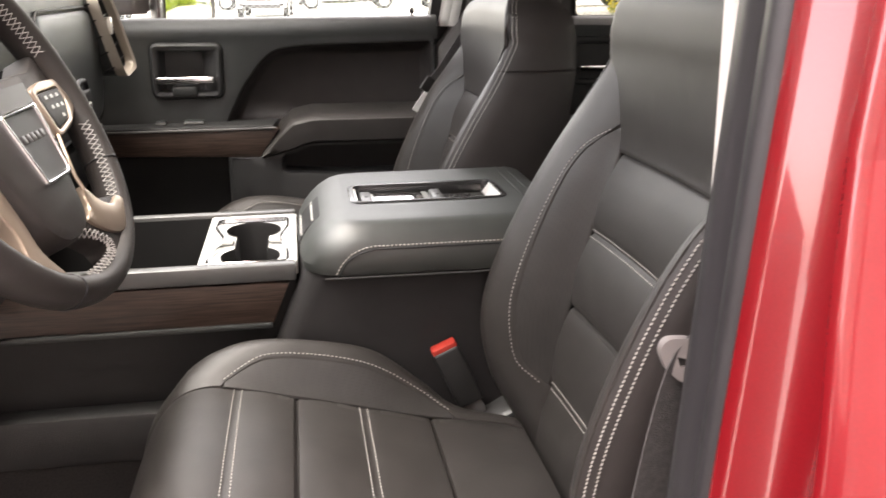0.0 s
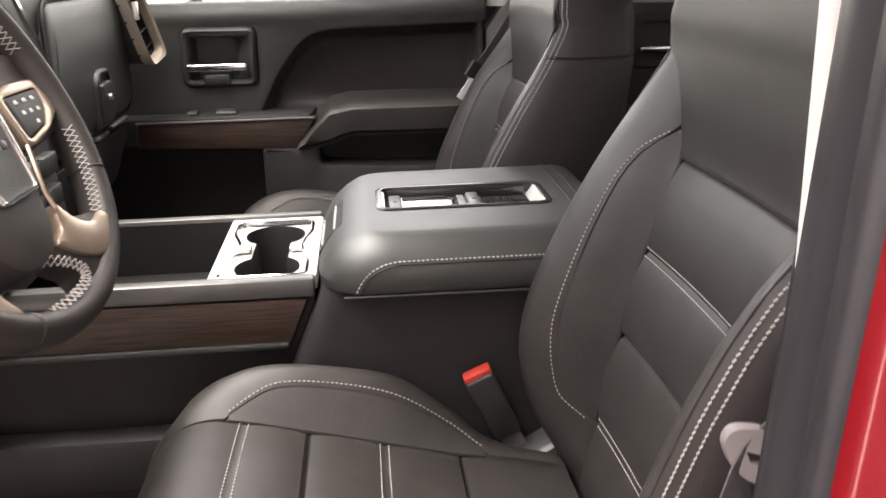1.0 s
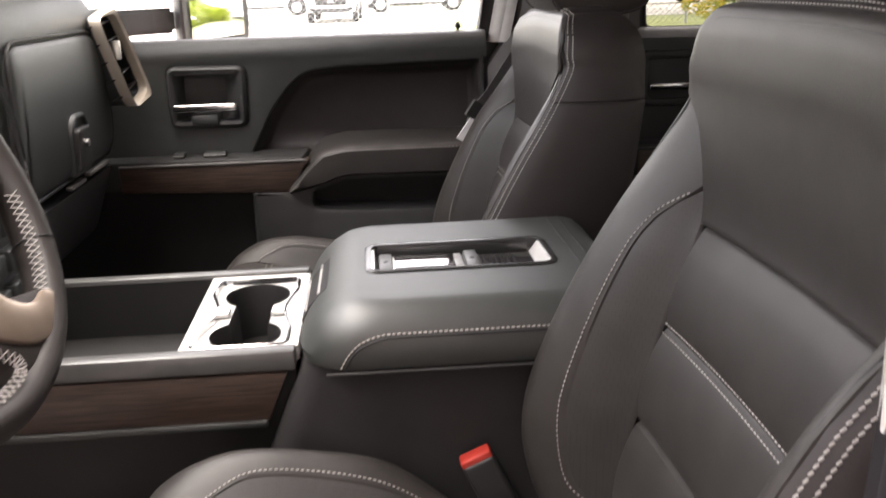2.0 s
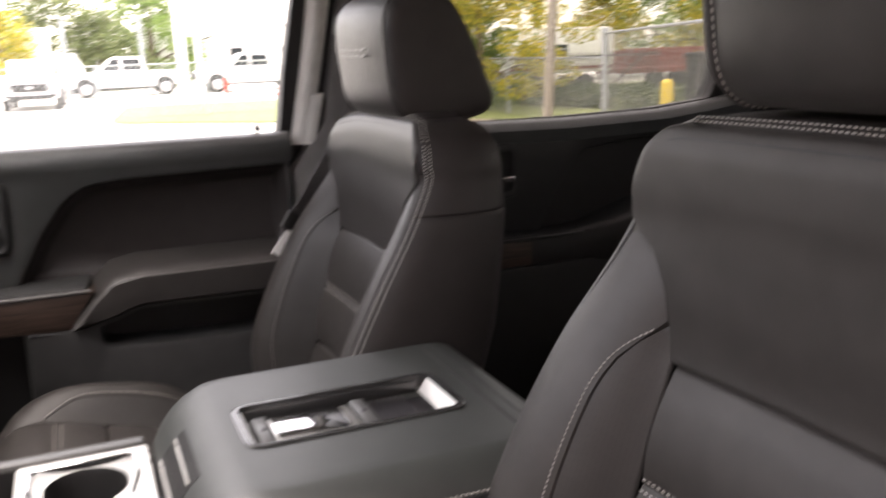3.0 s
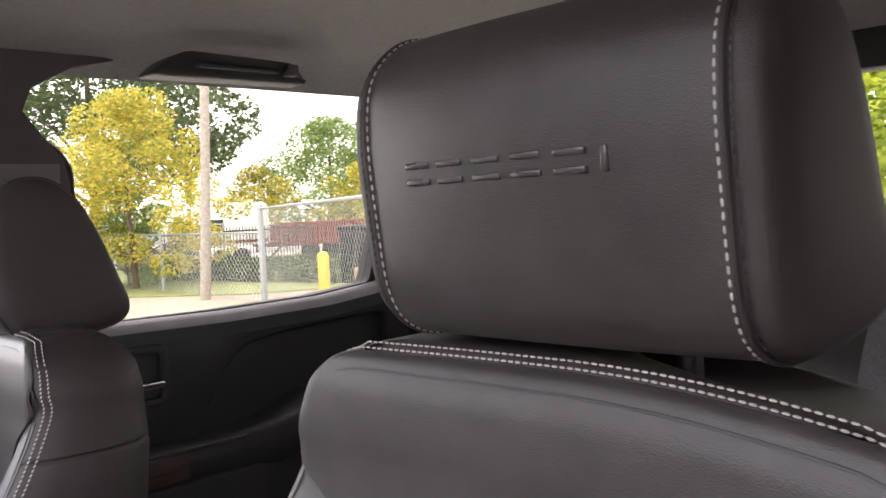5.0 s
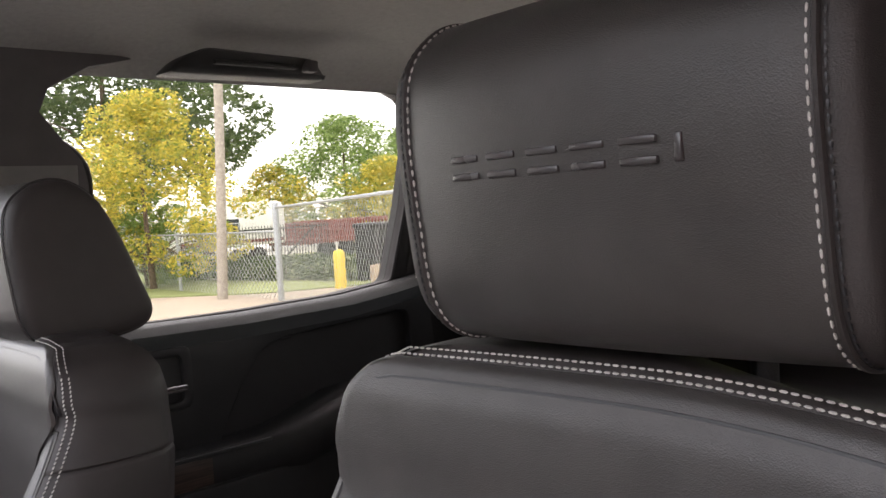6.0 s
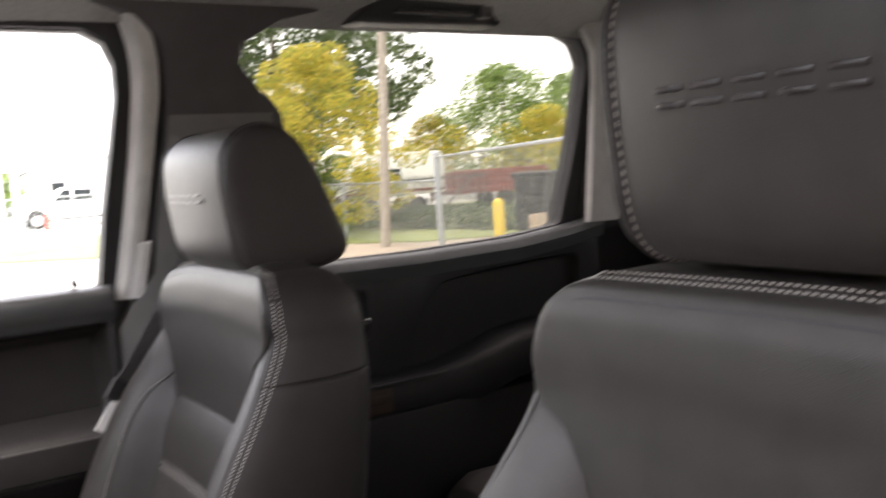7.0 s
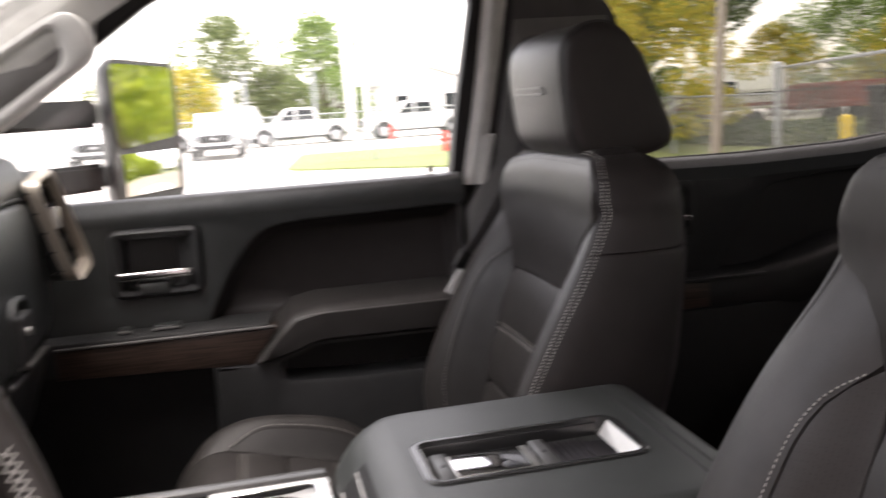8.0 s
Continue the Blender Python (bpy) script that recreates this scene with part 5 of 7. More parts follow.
low = part("lower_lid", slab(bmesh.new(), round_poly([(0.60, 1.25), (1.05, 1.25), (1.06, 1.376), (0.60, 1.376)], 0.02), lambda u, v, d: Vector((-0.815 + d + 0.35 * (v - 1.385), u, v)), -0.02, 0.03, bevel=0.01), PLASTIC, dash)
for y0, y1, zz in ((0.79, 0.86, 1.388), (0.885, 1.0, 1.391)):
    part("lid_edge", new_box(-0.790, -0.778, y0, y1, zz - 0.004, zz + 0.003, bevel=0.002), GREY_PLASTIC, low)
bm = ribbon(bmesh.new(), smooth_line([(-0.776, 0.50, 1.645), (-0.776, 0.545, 1.595), (-0.776, 0.585, 1.545), (-0.776, 0.60, 1.49), (-0.776, 0.603, 1.42)], 5), (0, 1, 0.6), 0.004, 0.006)
part("bright_line", bm, CHROME, dash, "thin chrome line beside the centre stack")
# end vent with a champagne bezel
vent_in = [Vector((-0.768, 0.995, 1.640)), Vector((-0.760, 1.090, 1.646)), Vector((-0.735, 1.158, 1.500)), Vector((-0.733, 1.035, 1.482))]


def vent_ring(k, dx):
    c = sum(vent_in, Vector()) / 4
    out = []
    q = [c + (p - c) * k if p.y > c.y else c + (p - c) * (1 + (k - 1) * 0.15) for p in vent_in]
    for i in range(4):
        a, b, d = q[i - 1], q[i], q[(i + 1) % 4]
        for t in (0, 0.25, 0.5, 0.75, 1):
            s, e = b.lerp(a, 0.18), b.lerp(d, 0.18)
            out.append((s * (1 - t) ** 2 + b * 2 * t * (1 - t) + e * t * t) + Vector((dx, -dx * 0.25, 0)))
    return out


bm = bmesh.new()
loft(bm, [vent_ring(1.15, -0.06), vent_ring(1.18, -0.02), vent_ring(1.16, -0.004)], caps=False)
vent = part("vent_pod", bm, PLASTIC_SOFT, dash)
bm = bmesh.new()
loft(bm, [vent_ring(1.20, -0.014), vent_ring(1.20, 0.002), vent_ring(1.15, 0.008), vent_ring(1.03, 0.004), vent_ring(1.0, -0.012)], caps=False)
part("bezel", bm, VENT_BEZEL, vent, "pale champagne vent bezel")
bm = bmesh.new()
bm.faces.new([bm.verts.new(p) for p in vent_ring(1.02, -0.05)])
part("vent_back", bm, PLASTIC_DEEP, vent)
for i in range(5):
    t = (i + 0.5) / 5
    a, b = vent_in[0].lerp(vent_in[3], t), vent_in[1].lerp(vent_in[2], t)
    bm = ribbon(bmesh.new(), [a + Vector((-0.02, 0, 0)), b + Vector((-0.02, 0, 0))], (1, -0.2, 0.4), 0.010, 0.003)
    part("slat", bm, PLASTIC_DEEP, vent)
part("vent_tab", new_box(-0.765, -0.75, 1.06, 1.075, 1.565, 1.60, bevel=0.003), SATIN, vent)
# driver's binnacle and centre stack
bm = bmesh.new()
rows = []
for y in np.linspace(-0.26, 0.20, 14):
    e = abs((y + 0.03) / 0.23)
    zt = 1.735 - 0.05 * e ** 3
    rows.append([(-1.05, y, 1.66), (-0.95, y, zt), (-0.84, y, zt + 0.004), (-0.80, y, zt - 0.012), (-0.815, y, zt - 0.03), (-0.86, y, 1.60), (-0.80, y, 1.45), (-0.79, y, 1.36)])
grid(bm, rows)
part("binnacle", bm, PLASTIC_SOFT, dash)
bm = slab(bmesh.new(), round_poly([(0.21, 1.28), (0.57, 1.28), (0.58, 1.65), (0.20, 1.65)], 0.03), lambda u, v, d: Vector((-0.80 + d - 0.12 * (v - 1.28), u, v)), -0.03, 0.035, bevel=0.01)
stack = part("control_panel", bm, PLASTIC, dash)
part("screen", slab(bmesh.new(), round_poly([(0.27, 1.47), (0.51, 1.47), (0.51, 1.62), (0.27, 1.62)], 0.01), lambda u, v, d: Vector((-0.763 + d - 0.12 * (v - 1.28), u, v)), -0.003, 0.004, bevel=0.001), SCREEN, stack)
for i in range(3):
    for j in range(4):
        y = 0.26 + j * 0.068
        z = 1.31 + i * 0.045
        part("button", new_box(-0.775, -0.757, y, y + 0.055, z, z + 0.028, bevel=0.003), PLASTIC_SOFT, stack)
part("vent_rim", new_box(-0.84, -0.78, -0.40, -0.29, 1.50, 1.62, bevel=0.01), CHAMPAGNE, dash)

# ---- steering wheel ----
wheel = thing("steering_wheel", (-0.65, 0.0, 1.56), "black leather steering wheel with champagne spokes", "steering wheel")
TILT = radians(27.4)
WM = Matrix.Translation((-0.6665, -0.0014, 1.5595)) @ Matrix.Rotation(radians(-6.1), 4, 'Z') @ Matrix(((0, -math.sin(TILT), math.cos(TILT), 0), (1, 0, 0, 0), (0, math.cos(TILT), math.sin(TILT), 0), (0, 0, 0, 1)))


def wp(u, v, d):
    return WM @ Vector((u, v, d))


WHEEL_LEATHER = mat("dark_wheel_leather", (0.030, 0.026, 0.0245), 0.46, spec=0.4, vary=0.12, scale=30, bump=0.16, bump_scale=1300, voronoi=True)
RIM_R = 0.1872
bm = bmesh.new()
rings = []
for k in range(80):
    a = 2 * math.pi * k / 80
    grip = 1 + 0.12 * max(0, math.cos(2 * (a - 0.55))) ** 2
    ring = []
    for j in range(16):
        b = 2 * math.pi * j / 16
        rr = RIM_R + 0.0148 * grip * math.cos(b)
        ring.append(wp(rr * math.cos(a), rr * math.sin(a), 0.0190 * grip * math.sin(b)))
    rings.append(ring)
grid(bm, rings, close_u=True, close_v=True)
rim = part("rim", bm, WHEEL_LEATHER, wheel, "black leather wrapped rim")


def lace(bm, pts, pitch, half):
    """Crossed threads that zigzag along a line of (u, v, d)."""
    line = smooth_line(pts, 12)
    n = max(4, int(sum((line[i + 1] - line[i]).length for i in range(len(line) - 1)) / pitch))
    at = [line[min(len(line) - 1, int(round(i * (len(line) - 1) / n)))] for i in range(n + 1)]
    for i in range(n):
        e = (at[i + 1] - at[i]).normalized()
        w = Vector((-e.y, e.x, 0)) * half + Vector((0, 0, half * 0.6))
        for k in (-1, 1):
            tube(bm, [wp(*(at[i] + w * k)), wp(*(at[i + 1] - w * k))], 0.0006, 4)


def rim_point(a, b, lift=0.0006):
    """A point on the rim's skin: a round the wheel, b round the rim."""
    grip = 1 + 0.12 * max(0, math.cos(2 * (a - 0.55))) ** 2
    rr = RIM_R + (0.0148 * grip + lift) * math.cos(b)
    return wp(rr * math.cos(a), rr * math.sin(a), (0.0190 * grip + lift) * math.sin(b))


bm = bmesh.new()
for a0, a1 in ((13, 60), (-50, -15), (120, 167), (195, 230)):
    n = int(radians(a1 - a0) * 0.173 / 0.0060)
    for i in range(n):
        a, e = radians(a0 + (a1 - a0) * i / n), radians(a0 + (a1 - a0) * (i + 1) / n)
        for b0, b1 in ((radians(138), radians(172)), (radians(172), radians(138))):
            mid = (b0 + b1) / 2
            tube(bm, [rim_point(a, b0), rim_point((a + e) / 2, mid, 0.0011), rim_point(e, b1)], 0.0005, 4)
lace(bm, [(-0.030, -0.131, 0.014), (0.0, -0.142, 0.016), (0.022, -0.158, 0.016), (0.018, -0.169, 0.014), (-0.012, -0.172, 0.013), (-0.045, -0.171, 0.012)], 0.0062, 0.0040)
part("lacing", bm, GREY_THREAD, rim, "grey crossed lacing", kind="stuff")
for a in (46, -30, 134, 210, 246):
    bm = bmesh.new()
    a = radians(a)
    tube(bm, [wp((RIM_R + 0.0154 * math.cos(b)) * math.cos(a), (RIM_R + 0.0154 * math.cos(b)) * math.sin(a), 0.0196 * math.sin(b)) for b in (2 * math.pi * k / 20 for k in range(21))], 0.0008, 5)
    part("rim_seam", bm, PIPING, rim)


def hp(u, v, d):
    """Front of the hub, gently domed and set back towards the rim."""
    return wp(u, v, d + 0.020 - 0.9 * max(0, abs(u) - 0.06) ** 2)


HUB = round_poly([(-0.088, 0.024), (0.074, 0.024), (0.066, -0.010), (0.058, -0.050), (0.033, -0.098), (0.020, -0.126), (-0.005, -0.140), (-0.050, -0.138), (-0.072, -0.120), (-0.092, -0.048), (-0.094, -0.010)], 0.014, 4)
hub = part("hub", slab(bmesh.new(), HUB, hp, -0.070, 0.0, bevel=0.012), WHEEL_LEATHER, wheel, "black airbag cover")
SH = round_poly([(-0.036, -0.010), (0.048, -0.008), (0.032, -0.083), (-0.031, -0.084)], 0.007, 4)
part("badge_frame", slab(bmesh.new(), SH, hp, -0.004, 0.004, bevel=0.0018, holes=[inset_poly(SH, 0.0048)]), CHROME, hub, "chrome badge frame")
part("badge", slab(bmesh.new(), inset_poly(SH, 0.004), hp, -0.004, 0.0015), PLASTIC, hub, "dark badge plate")
for i in range(5):
    u0 = -0.022 + i * 0.0105
    part("emblem_bar", slab(bmesh.new(), [(u0, -0.042), (u0 + 0.008, -0.042), (u0 + 0.008, -0.034), (u0, -0.034)], hp, 0.001, 0.0028, bevel=0.0005), EMBOSS, hub)
for s in (-1, 1):
    back = round_poly([(s * 0.060, 0.026), (s * 0.120, 0.026), (s * 0.178, 0.048), (s * 0.180, -0.040), (s * 0.140, -0.046), (s * 0.062, -0.054)], 0.012)
    spoke = part("spoke", slab(bmesh.new(), back, hp, -0.044, -0.010, bevel=0.006), WHEEL_LEATHER, wheel, "black leather covered spoke")
    PAD = round_poly([(s * 0.074, -0.002), (s * 0.150, 0.000), (s * 0.150, -0.016), (s * 0.122, -0.034), (s * 0.074, -0.042)], 0.006)
    part("button_pad", slab(bmesh.new(), PAD, hp, -0.010, -0.001, bevel=0.002), PLASTIC_DEEP, spoke)
    for bu, bv in ((0.109, -0.008), (0.109, -0.030), (0.093, -0.019), (0.126, -0.019), (0.109, -0.019), (0.128, -0.008), (0.090, -0.008)):
        part("button_mark", slab(bmesh.new(), round_poly([(s * bu - 0.0026, bv - 0.0018), (s * bu + 0.0026, bv - 0.0018), (s * bu + 0.0008, bv + 0.0020), (s * bu - 0.0008, bv + 0.0020)], 0.0004), hp, -0.003, 0.0002), CUP_GREY, spoke)
    FR = round_poly([(s * 0.064, 0.004), (s * 0.100, 0.010), (s * 0.158, 0.010), (s * 0.174, -0.010), (s * 0.172, -0.026), (s * 0.126, -0.040), (s * 0.074, -0.049), (s * 0.066, -0.046)], 0.006)
    part("frame", slab(bmesh.new(), FR, hp, -0.012, -0.001, bevel=0.002, holes=[inset_poly(PAD, -0.0008)]), CHAMPAGNE, spoke, "champagne metal spoke frame")
# champagne lower spokes, and the thin line that joins one to the button frame
LR = smooth_line([(0.050, -0.100, 0), (0.066, -0.120, 0), (0.088, -0.131, 0), (0.112, -0.128, 0), (0.124, -0.140, 0), (0.104, -0.160, 0), (0.072, -0.162, 0), (0.044, -0.152, 0), (0.016, -0.131, 0), (0.034, -0.122, 0), (0.040, -0.110, 0)], 4, closed=True)
LL = smooth_line([(-0.086, -0.052, 0), (-0.104, -0.050, 0), (-0.118, -0.060, 0), (-0.106, -0.100, 0), (-0.114, -0.134, 0), (-0.098, -0.158, 0), (-0.074, -0.166, 0), (-0.072, -0.156, 0), (-0.086, -0.128, 0), (-0.084, -0.098, 0)], 4, closed=True)
for outline, lift in ((LR, 0.012), (LL, 0.006)):
    bm = slab(bmesh.new(), [(p.x, p.y) for p in outline], lambda u, v, d: wp(u, v, d + lift), -0.012, 0.004, bevel=0.004)
    part("lower_spoke", bm, CHAMPAGNE, wheel, "champagne metal lower spoke")
part("bright_line", tube(bmesh.new(), [hp(u, v, -0.003) for u, v in ((0.066, -0.046), (0.058, -0.060), (0.043, -0.088), (0.042, -0.104))], 0.0022, 8), CHAMPAGNE, wheel)
WEB = round_poly([(0.020, -0.126), (0.060, -0.116), (0.128, -0.128), (0.120, -0.160), (0.070, -0.180), (0.026, -0.174), (0.026, -0.160), (0.004, -0.142), (-0.030, -0.134)], 0.008)
part("spoke_web", slab(bmesh.new(), WEB, wp, -0.014, 0.012, bevel=0.006), WHEEL_LEATHER, wheel)
bm = bmesh.new()
tube(bm, [wp(0, -0.02, -0.04), wp(0, -0.02, -0.12), wp(0, -0.02, -0.26)], [0.06, 0.055, 0.05], 16)
part("column", bm, PLASTIC_DEEP, wheel)
for s in (-1, 1):
    part("stalk", tube(bmesh.new(), [wp(s * 0.05, -0.04, -0.08), wp(s * 0.13, -0.06, -0.07), wp(s * 0.17, -0.066, -0.065)], [0.008, 0.009, 0.011], 8), PLASTIC, wheel)

# ---- seat belts ----
sb = thing("seat_belt", (0.0, 1.13, 1.2), "dark passenger seat belt with a bright latch plate", "seat belt")
bm = ribbon(bmesh.new(), smooth_line([(0.130, 1.155, 1.805), (0.098, 1.145, 1.73), (0.035, 1.125, 1.60), (-0.040, 1.11, 1.49), (-0.085, 1.103, 1.43), (-0.10, 1.10, 1.36), (-0.105, 1.10, 1.20), (-0.10, 1.10, 0.95)], 6), (0.75, 0.25, 0.5), 0.022, 0.0015)
part("webbing", bm, BELT_GREY, sb)
# chrome plate in near-white, the colour standing in for its reflection
bm = ribbon(bmesh.new(), [(-0.126, 1.066, 1.388), (-0.098, 1.064, 1.428)], (0.7, 0.1, -0.45), 0.010, 0.003)
part("latch_plate", bm, PLATE_GLARE, sb, "bright latch plate")
bm = ribbon(bmesh.new(), [(-0.099, 1.068, 1.426), (-0.080, 1.072, 1.453)], (0.7, 0.3, -0.4), 0.024, 0.008)
part("tongue_grip", bm, PLASTIC, sb)
bm = box(bmesh.new(), 0.110, 0.155, 1.150, 1.180, 1.775, 1.825, bevel=0.008)
part("guide", bm, PILLAR_DARK, sb)
sb2 = thing("seat_belt", (-0.12, -0.34, 1.2), "dark driver's seat belt with a grey hook guide", "seat belt")
bm = ribbon(bmesh.new(), smooth_line([(0.05, -0.318, 1.90), (0.01, -0.325, 1.70), (-0.06, -0.327, 1.50), (-0.092, -0.327, 1.435), (-0.118, -0.328, 1.385), (-0.145, -0.33, 1.2), (-0.165, -0.33, 0.9)], 6), (0.9, 0.2, 0.1), 0.021, 0.0015)
part("webbing", bm, BELT, sb2)
bm = bmesh.new()
HOOK = round_poly([(-0.136, 1.413), (-0.131, 1.423), (-0.113, 1.424), (-0.105, 1.393), (-0.118, 1.388), (-0.130, 1.398)], 0.006, 4)
slab(bm, HOOK, lambda u, v, d: Vector((u - 0.002, -0.330 + d - 0.3 * (u + 0.12), v + 0.008)), -0.004, 0.006, bevel=0.003, holes=[round_poly([(-0.1235, 1.4095), (-0.108, 1.406), (-0.108, 1.400), (-0.121, 1.402)], 0.001)])
part("belt_hook", bm, HOOK_GREY, sb2, "warm grey plastic belt hook")

# ---- rear bench ----
bench = thing("rear_bench", (0.9, MID, 0.75), "black leather rear bench seat", "bench")
bm = bmesh.new()
rows = []
for y in np.linspace(-0.30, 1.11, 30):
    q = 0.010 * abs(math.sin((y + 0.3) / 1.41 * math.pi * 3))
    e = max(0, (abs(y - MID) - 0.64) / 0.07)
    rows.append([(0.50 + 0.02 * e, y, 0.95), (0.475 + 0.03 * e, y, 1.10 - 0.02 * e), (0.49 + 0.02 * e, y, 1.145 + q - 0.04 * e), (0.53, y, 1.170 + q - 0.05 * e), (0.80, y, 1.16 + q - 0.05 * e), (1.05, y, 1.11 + q - 0.05 * e)])
grid(bm, rows)
part("cushion", bm, LEATHER, bench)
bm = bmesh.new()
rows = []
for y in np.linspace(-0.32, 1.13, 30):
    q = 0.012 * abs(math.sin((y + 0.3) / 1.41 * math.pi * 3))
    rows.append([(1.02 - q, y, 1.05), (1.06 - q, y, 1.25), (1.13 - q, y, 1.45), (1.17, y, 1.52), (1.22, y, 1.545), (1.30, y, 1.55), (1.34, y, 1.2)])
grid(bm, rows)
part("backrest", bm, LEATHER, bench)
for yc in (0.11, 0.80):
    bm = loft(bmesh.new(), [[(1.24 + dx, yc + s * w, z) for dx, s in ((-0.05, -1), (0.05, -1), (0.05, 1), (-0.05, 1))] for z, w in ((1.54, 0.09), (1.555, 0.115), (1.60, 0.125), (1.628, 0.12), (1.64, 0.10))])
    bmesh.ops.bevel(bm, geom=list(bm.edges), offset=0.012, segments=2, affect='EDGES')
    part("head_restraint", bm, LEATHER_SIDE, bench)
rb = thing("seat_belt", (1.27, 0.17, 1.5), "grey rear middle seat belt over the bench", "seat belt")
bm = ribbon(bmesh.new(), smooth_line([(1.33, 0.150, 1.70), (1.245, 0.158, 1.668), (1.18, 0.168, 1.60), (1.125, 0.180, 1.50), (1.09, 0.185, 1.40), (1.06, 0.19, 1.25)], 5), (0, 1, 0.05), 0.027, 0.0015)
part("webbing", bm, BELT_GREY, rb)
bm = box(bmesh.new(), 1.20, 1.32, 0.10, 0.22, 1.545, 1.66, bevel=0.012)
part("guide", bm, PLASTIC_DEEP, rb)

# ---- towing mirror outside the passenger door ----
mir = thing("door_mirror", (-0.70, 1.45, 1.50), "black towing mirror with upper and lower glass", "mirror")
MU = Vector((0.104, 0.20, 0)).normalized()
MN = Vector((MU.y, -MU.x, 0))
MO = Vector((-0.714, 1.50, 1.56))


def mp(u, v, d):
    return MO + MU * u + Vector((0, 0, v)) + MN * d


SHELL = round_poly([(-0.016, -0.020), (0.242, -0.012), (0.246, 0.288), (-0.010, 0.294)], 0.03, 5)
bm = bmesh.new()
rings = []
for k, d in ((0.95, 0.008), (0.985, 0.0085), (1.0, 0.004), (0.99, -0.006), (0.86, -0.045), (0.66, -0.08), (0.5, -0.09)):
    rings.append([mp(0.246 + (p.x - 0.246) * k, 0.14 + (p.y - 0.14) * (k + 1) / 2, d) for p in SHELL])
loft(bm, rings)
shell = part("shell", bm, PLASTIC, mir)
G1 = round_poly([(0.002, 0.108), (0.222, 0.126), (0.230, 0.280), (0.002, 0.284)], 0.022, 5)
part("glass", slab(bmesh.new(), G1, mp, 0.006, 0.0105), MIRROR, mir, "flat mirror glass")
bm = bmesh.new()
rows = []
for v in np.linspace(0.010, 0.098, 8):
    rows.append([mp(u, v, 0.0095 + 0.010 * (1 - ((u - 0.115) / 0.115) ** 2) * (1 - ((v - 0.054) / 0.05) ** 2)) for u in np.linspace(0.012, 0.218, 12)])
grid(bm, rows)
part("glass", bm, MIRROR, mir, "convex lower mirror glass")
for z in (0.185, 0.055):
    bm = ribbon(bmesh.new(), [mp(0.02, z, -0.05), Vector((-0.86, 1.42, 1.56 + z)), Vector((-0.95, 1.36, 1.56 + z))], (0, 0, 1), 0.028, 0.035)
    bmesh.ops.bevel(bm, geom=list(bm.edges), offset=0.008, segments=2, affect='EDGES')
    part("arm", bm, PLASTIC, mir)
part("foot", new_box(-1.0, -0.90, 1.28, 1.38, 1.56, 1.80, bevel=0.02), PLASTIC, mir)

# ---- unseen, cutting light: bonnet ahead of the wind screen, plain wall added driver's side ----
bm = bmesh.new()
rows = []
for x in (-1.42, -1.50, -1.75, -2.1, -2.5, -2.75, -2.84):
    zt = lerp([(-2.84, 1.30), (-2.75, 1.385), (-2.5, 1.435), (-2.1, 1.47), (-1.5, 1.50), (-1.42, 1.49)], x)
    rows.append([(x, MID + e * 0.90, zt - (0.0 if abs(e) < 0.8 else 0.03 if abs(e) < 0.95 else 0.12) + (0.012 if 0.4 < abs(e) < 0.7 else 0)) for e in (-1, -0.93, -0.84, -0.66, -0.5, -0.36, 0, 0.36, 0.5, 0.66, 0.84, 0.93, 1)])
grid(bm, rows)
bonnet = tagged(part("bonnet", bm, RED_PAINT), "red painted bonnet ahead of the wind screen", "bonnet", kind="structure")
BLOCK = mat("unseen_wall_grey", (0.34, 0.32, 0.30), 0.9, vary=0.2, scale=5, bump=0.4, bump_scale=60, stain=0.4, stain_scale=0.8)
wall_unseen = tagged(part("wall_unseen", new_box(-4.0, 0.9, -2.25, -2.05, 0.0, 3.6, bevel=0.02), BLOCK), "unseen plain grey wall added to block light on the driver's side", "wall", kind="structure")

# ---- driver's door, swung wide open ----
od = thing("door_3", (-0.98, -0.53, 0.6), "red driver's door swung wide open", kind="structure")
DM = Matrix.Translation((-0.98, -0.53, 0)) @ Matrix.Rotation(radians(-75), 4, 'Z')
for nm, bm, mt in (("skin", slab(bmesh.new(), round_poly([(0, 0.62), (1.0, 0.62), (1.04, 1.0), (1.04, 1.58), (0, 1.58)], 0.05), XZ, -0.07, -0.03, bevel=0.015), RED_PAINT),
                   ("inner_panel", slab(bmesh.new(), round_poly([(0.03, 0.66), (0.98, 0.66), (1.0, 1.57), (0.03, 1.57)], 0.05), XZ, -0.03, 0.06, bevel=0.02), PLASTIC_SOFT),
                   ("window_frame", slab(bmesh.new(), [(0, 1.56), (1.02, 1.56), (1.0, 2.06), (0.5, 2.06)], XZ, -0.05, -0.01, bevel=0.006,
                                         holes=[[(0.14, 1.60), (0.95, 1.60), (0.93, 2.0), (0.53, 2.0)]]), RED_PAINT),
                   ("armrest", box(bmesh.new(), 0.35, 0.9, 0.06, 0.13, 1.30, 1.38, bevel=0.02), LEATHER_SIDE)):
    bmesh.ops.transform(bm, matrix=DM, verts=bm.verts)
    part(nm, bm, mt, od)
bm = slab(bmesh.new(), [(0.13, 1.59), (0.96, 1.59), (0.94, 2.01), (0.52, 2.01)], XZ, -0.032, -0.028)
bmesh.ops.transform(bm, matrix=DM, verts=bm.verts)
part("pane", bm, GLASS, od).visible_shadow = False


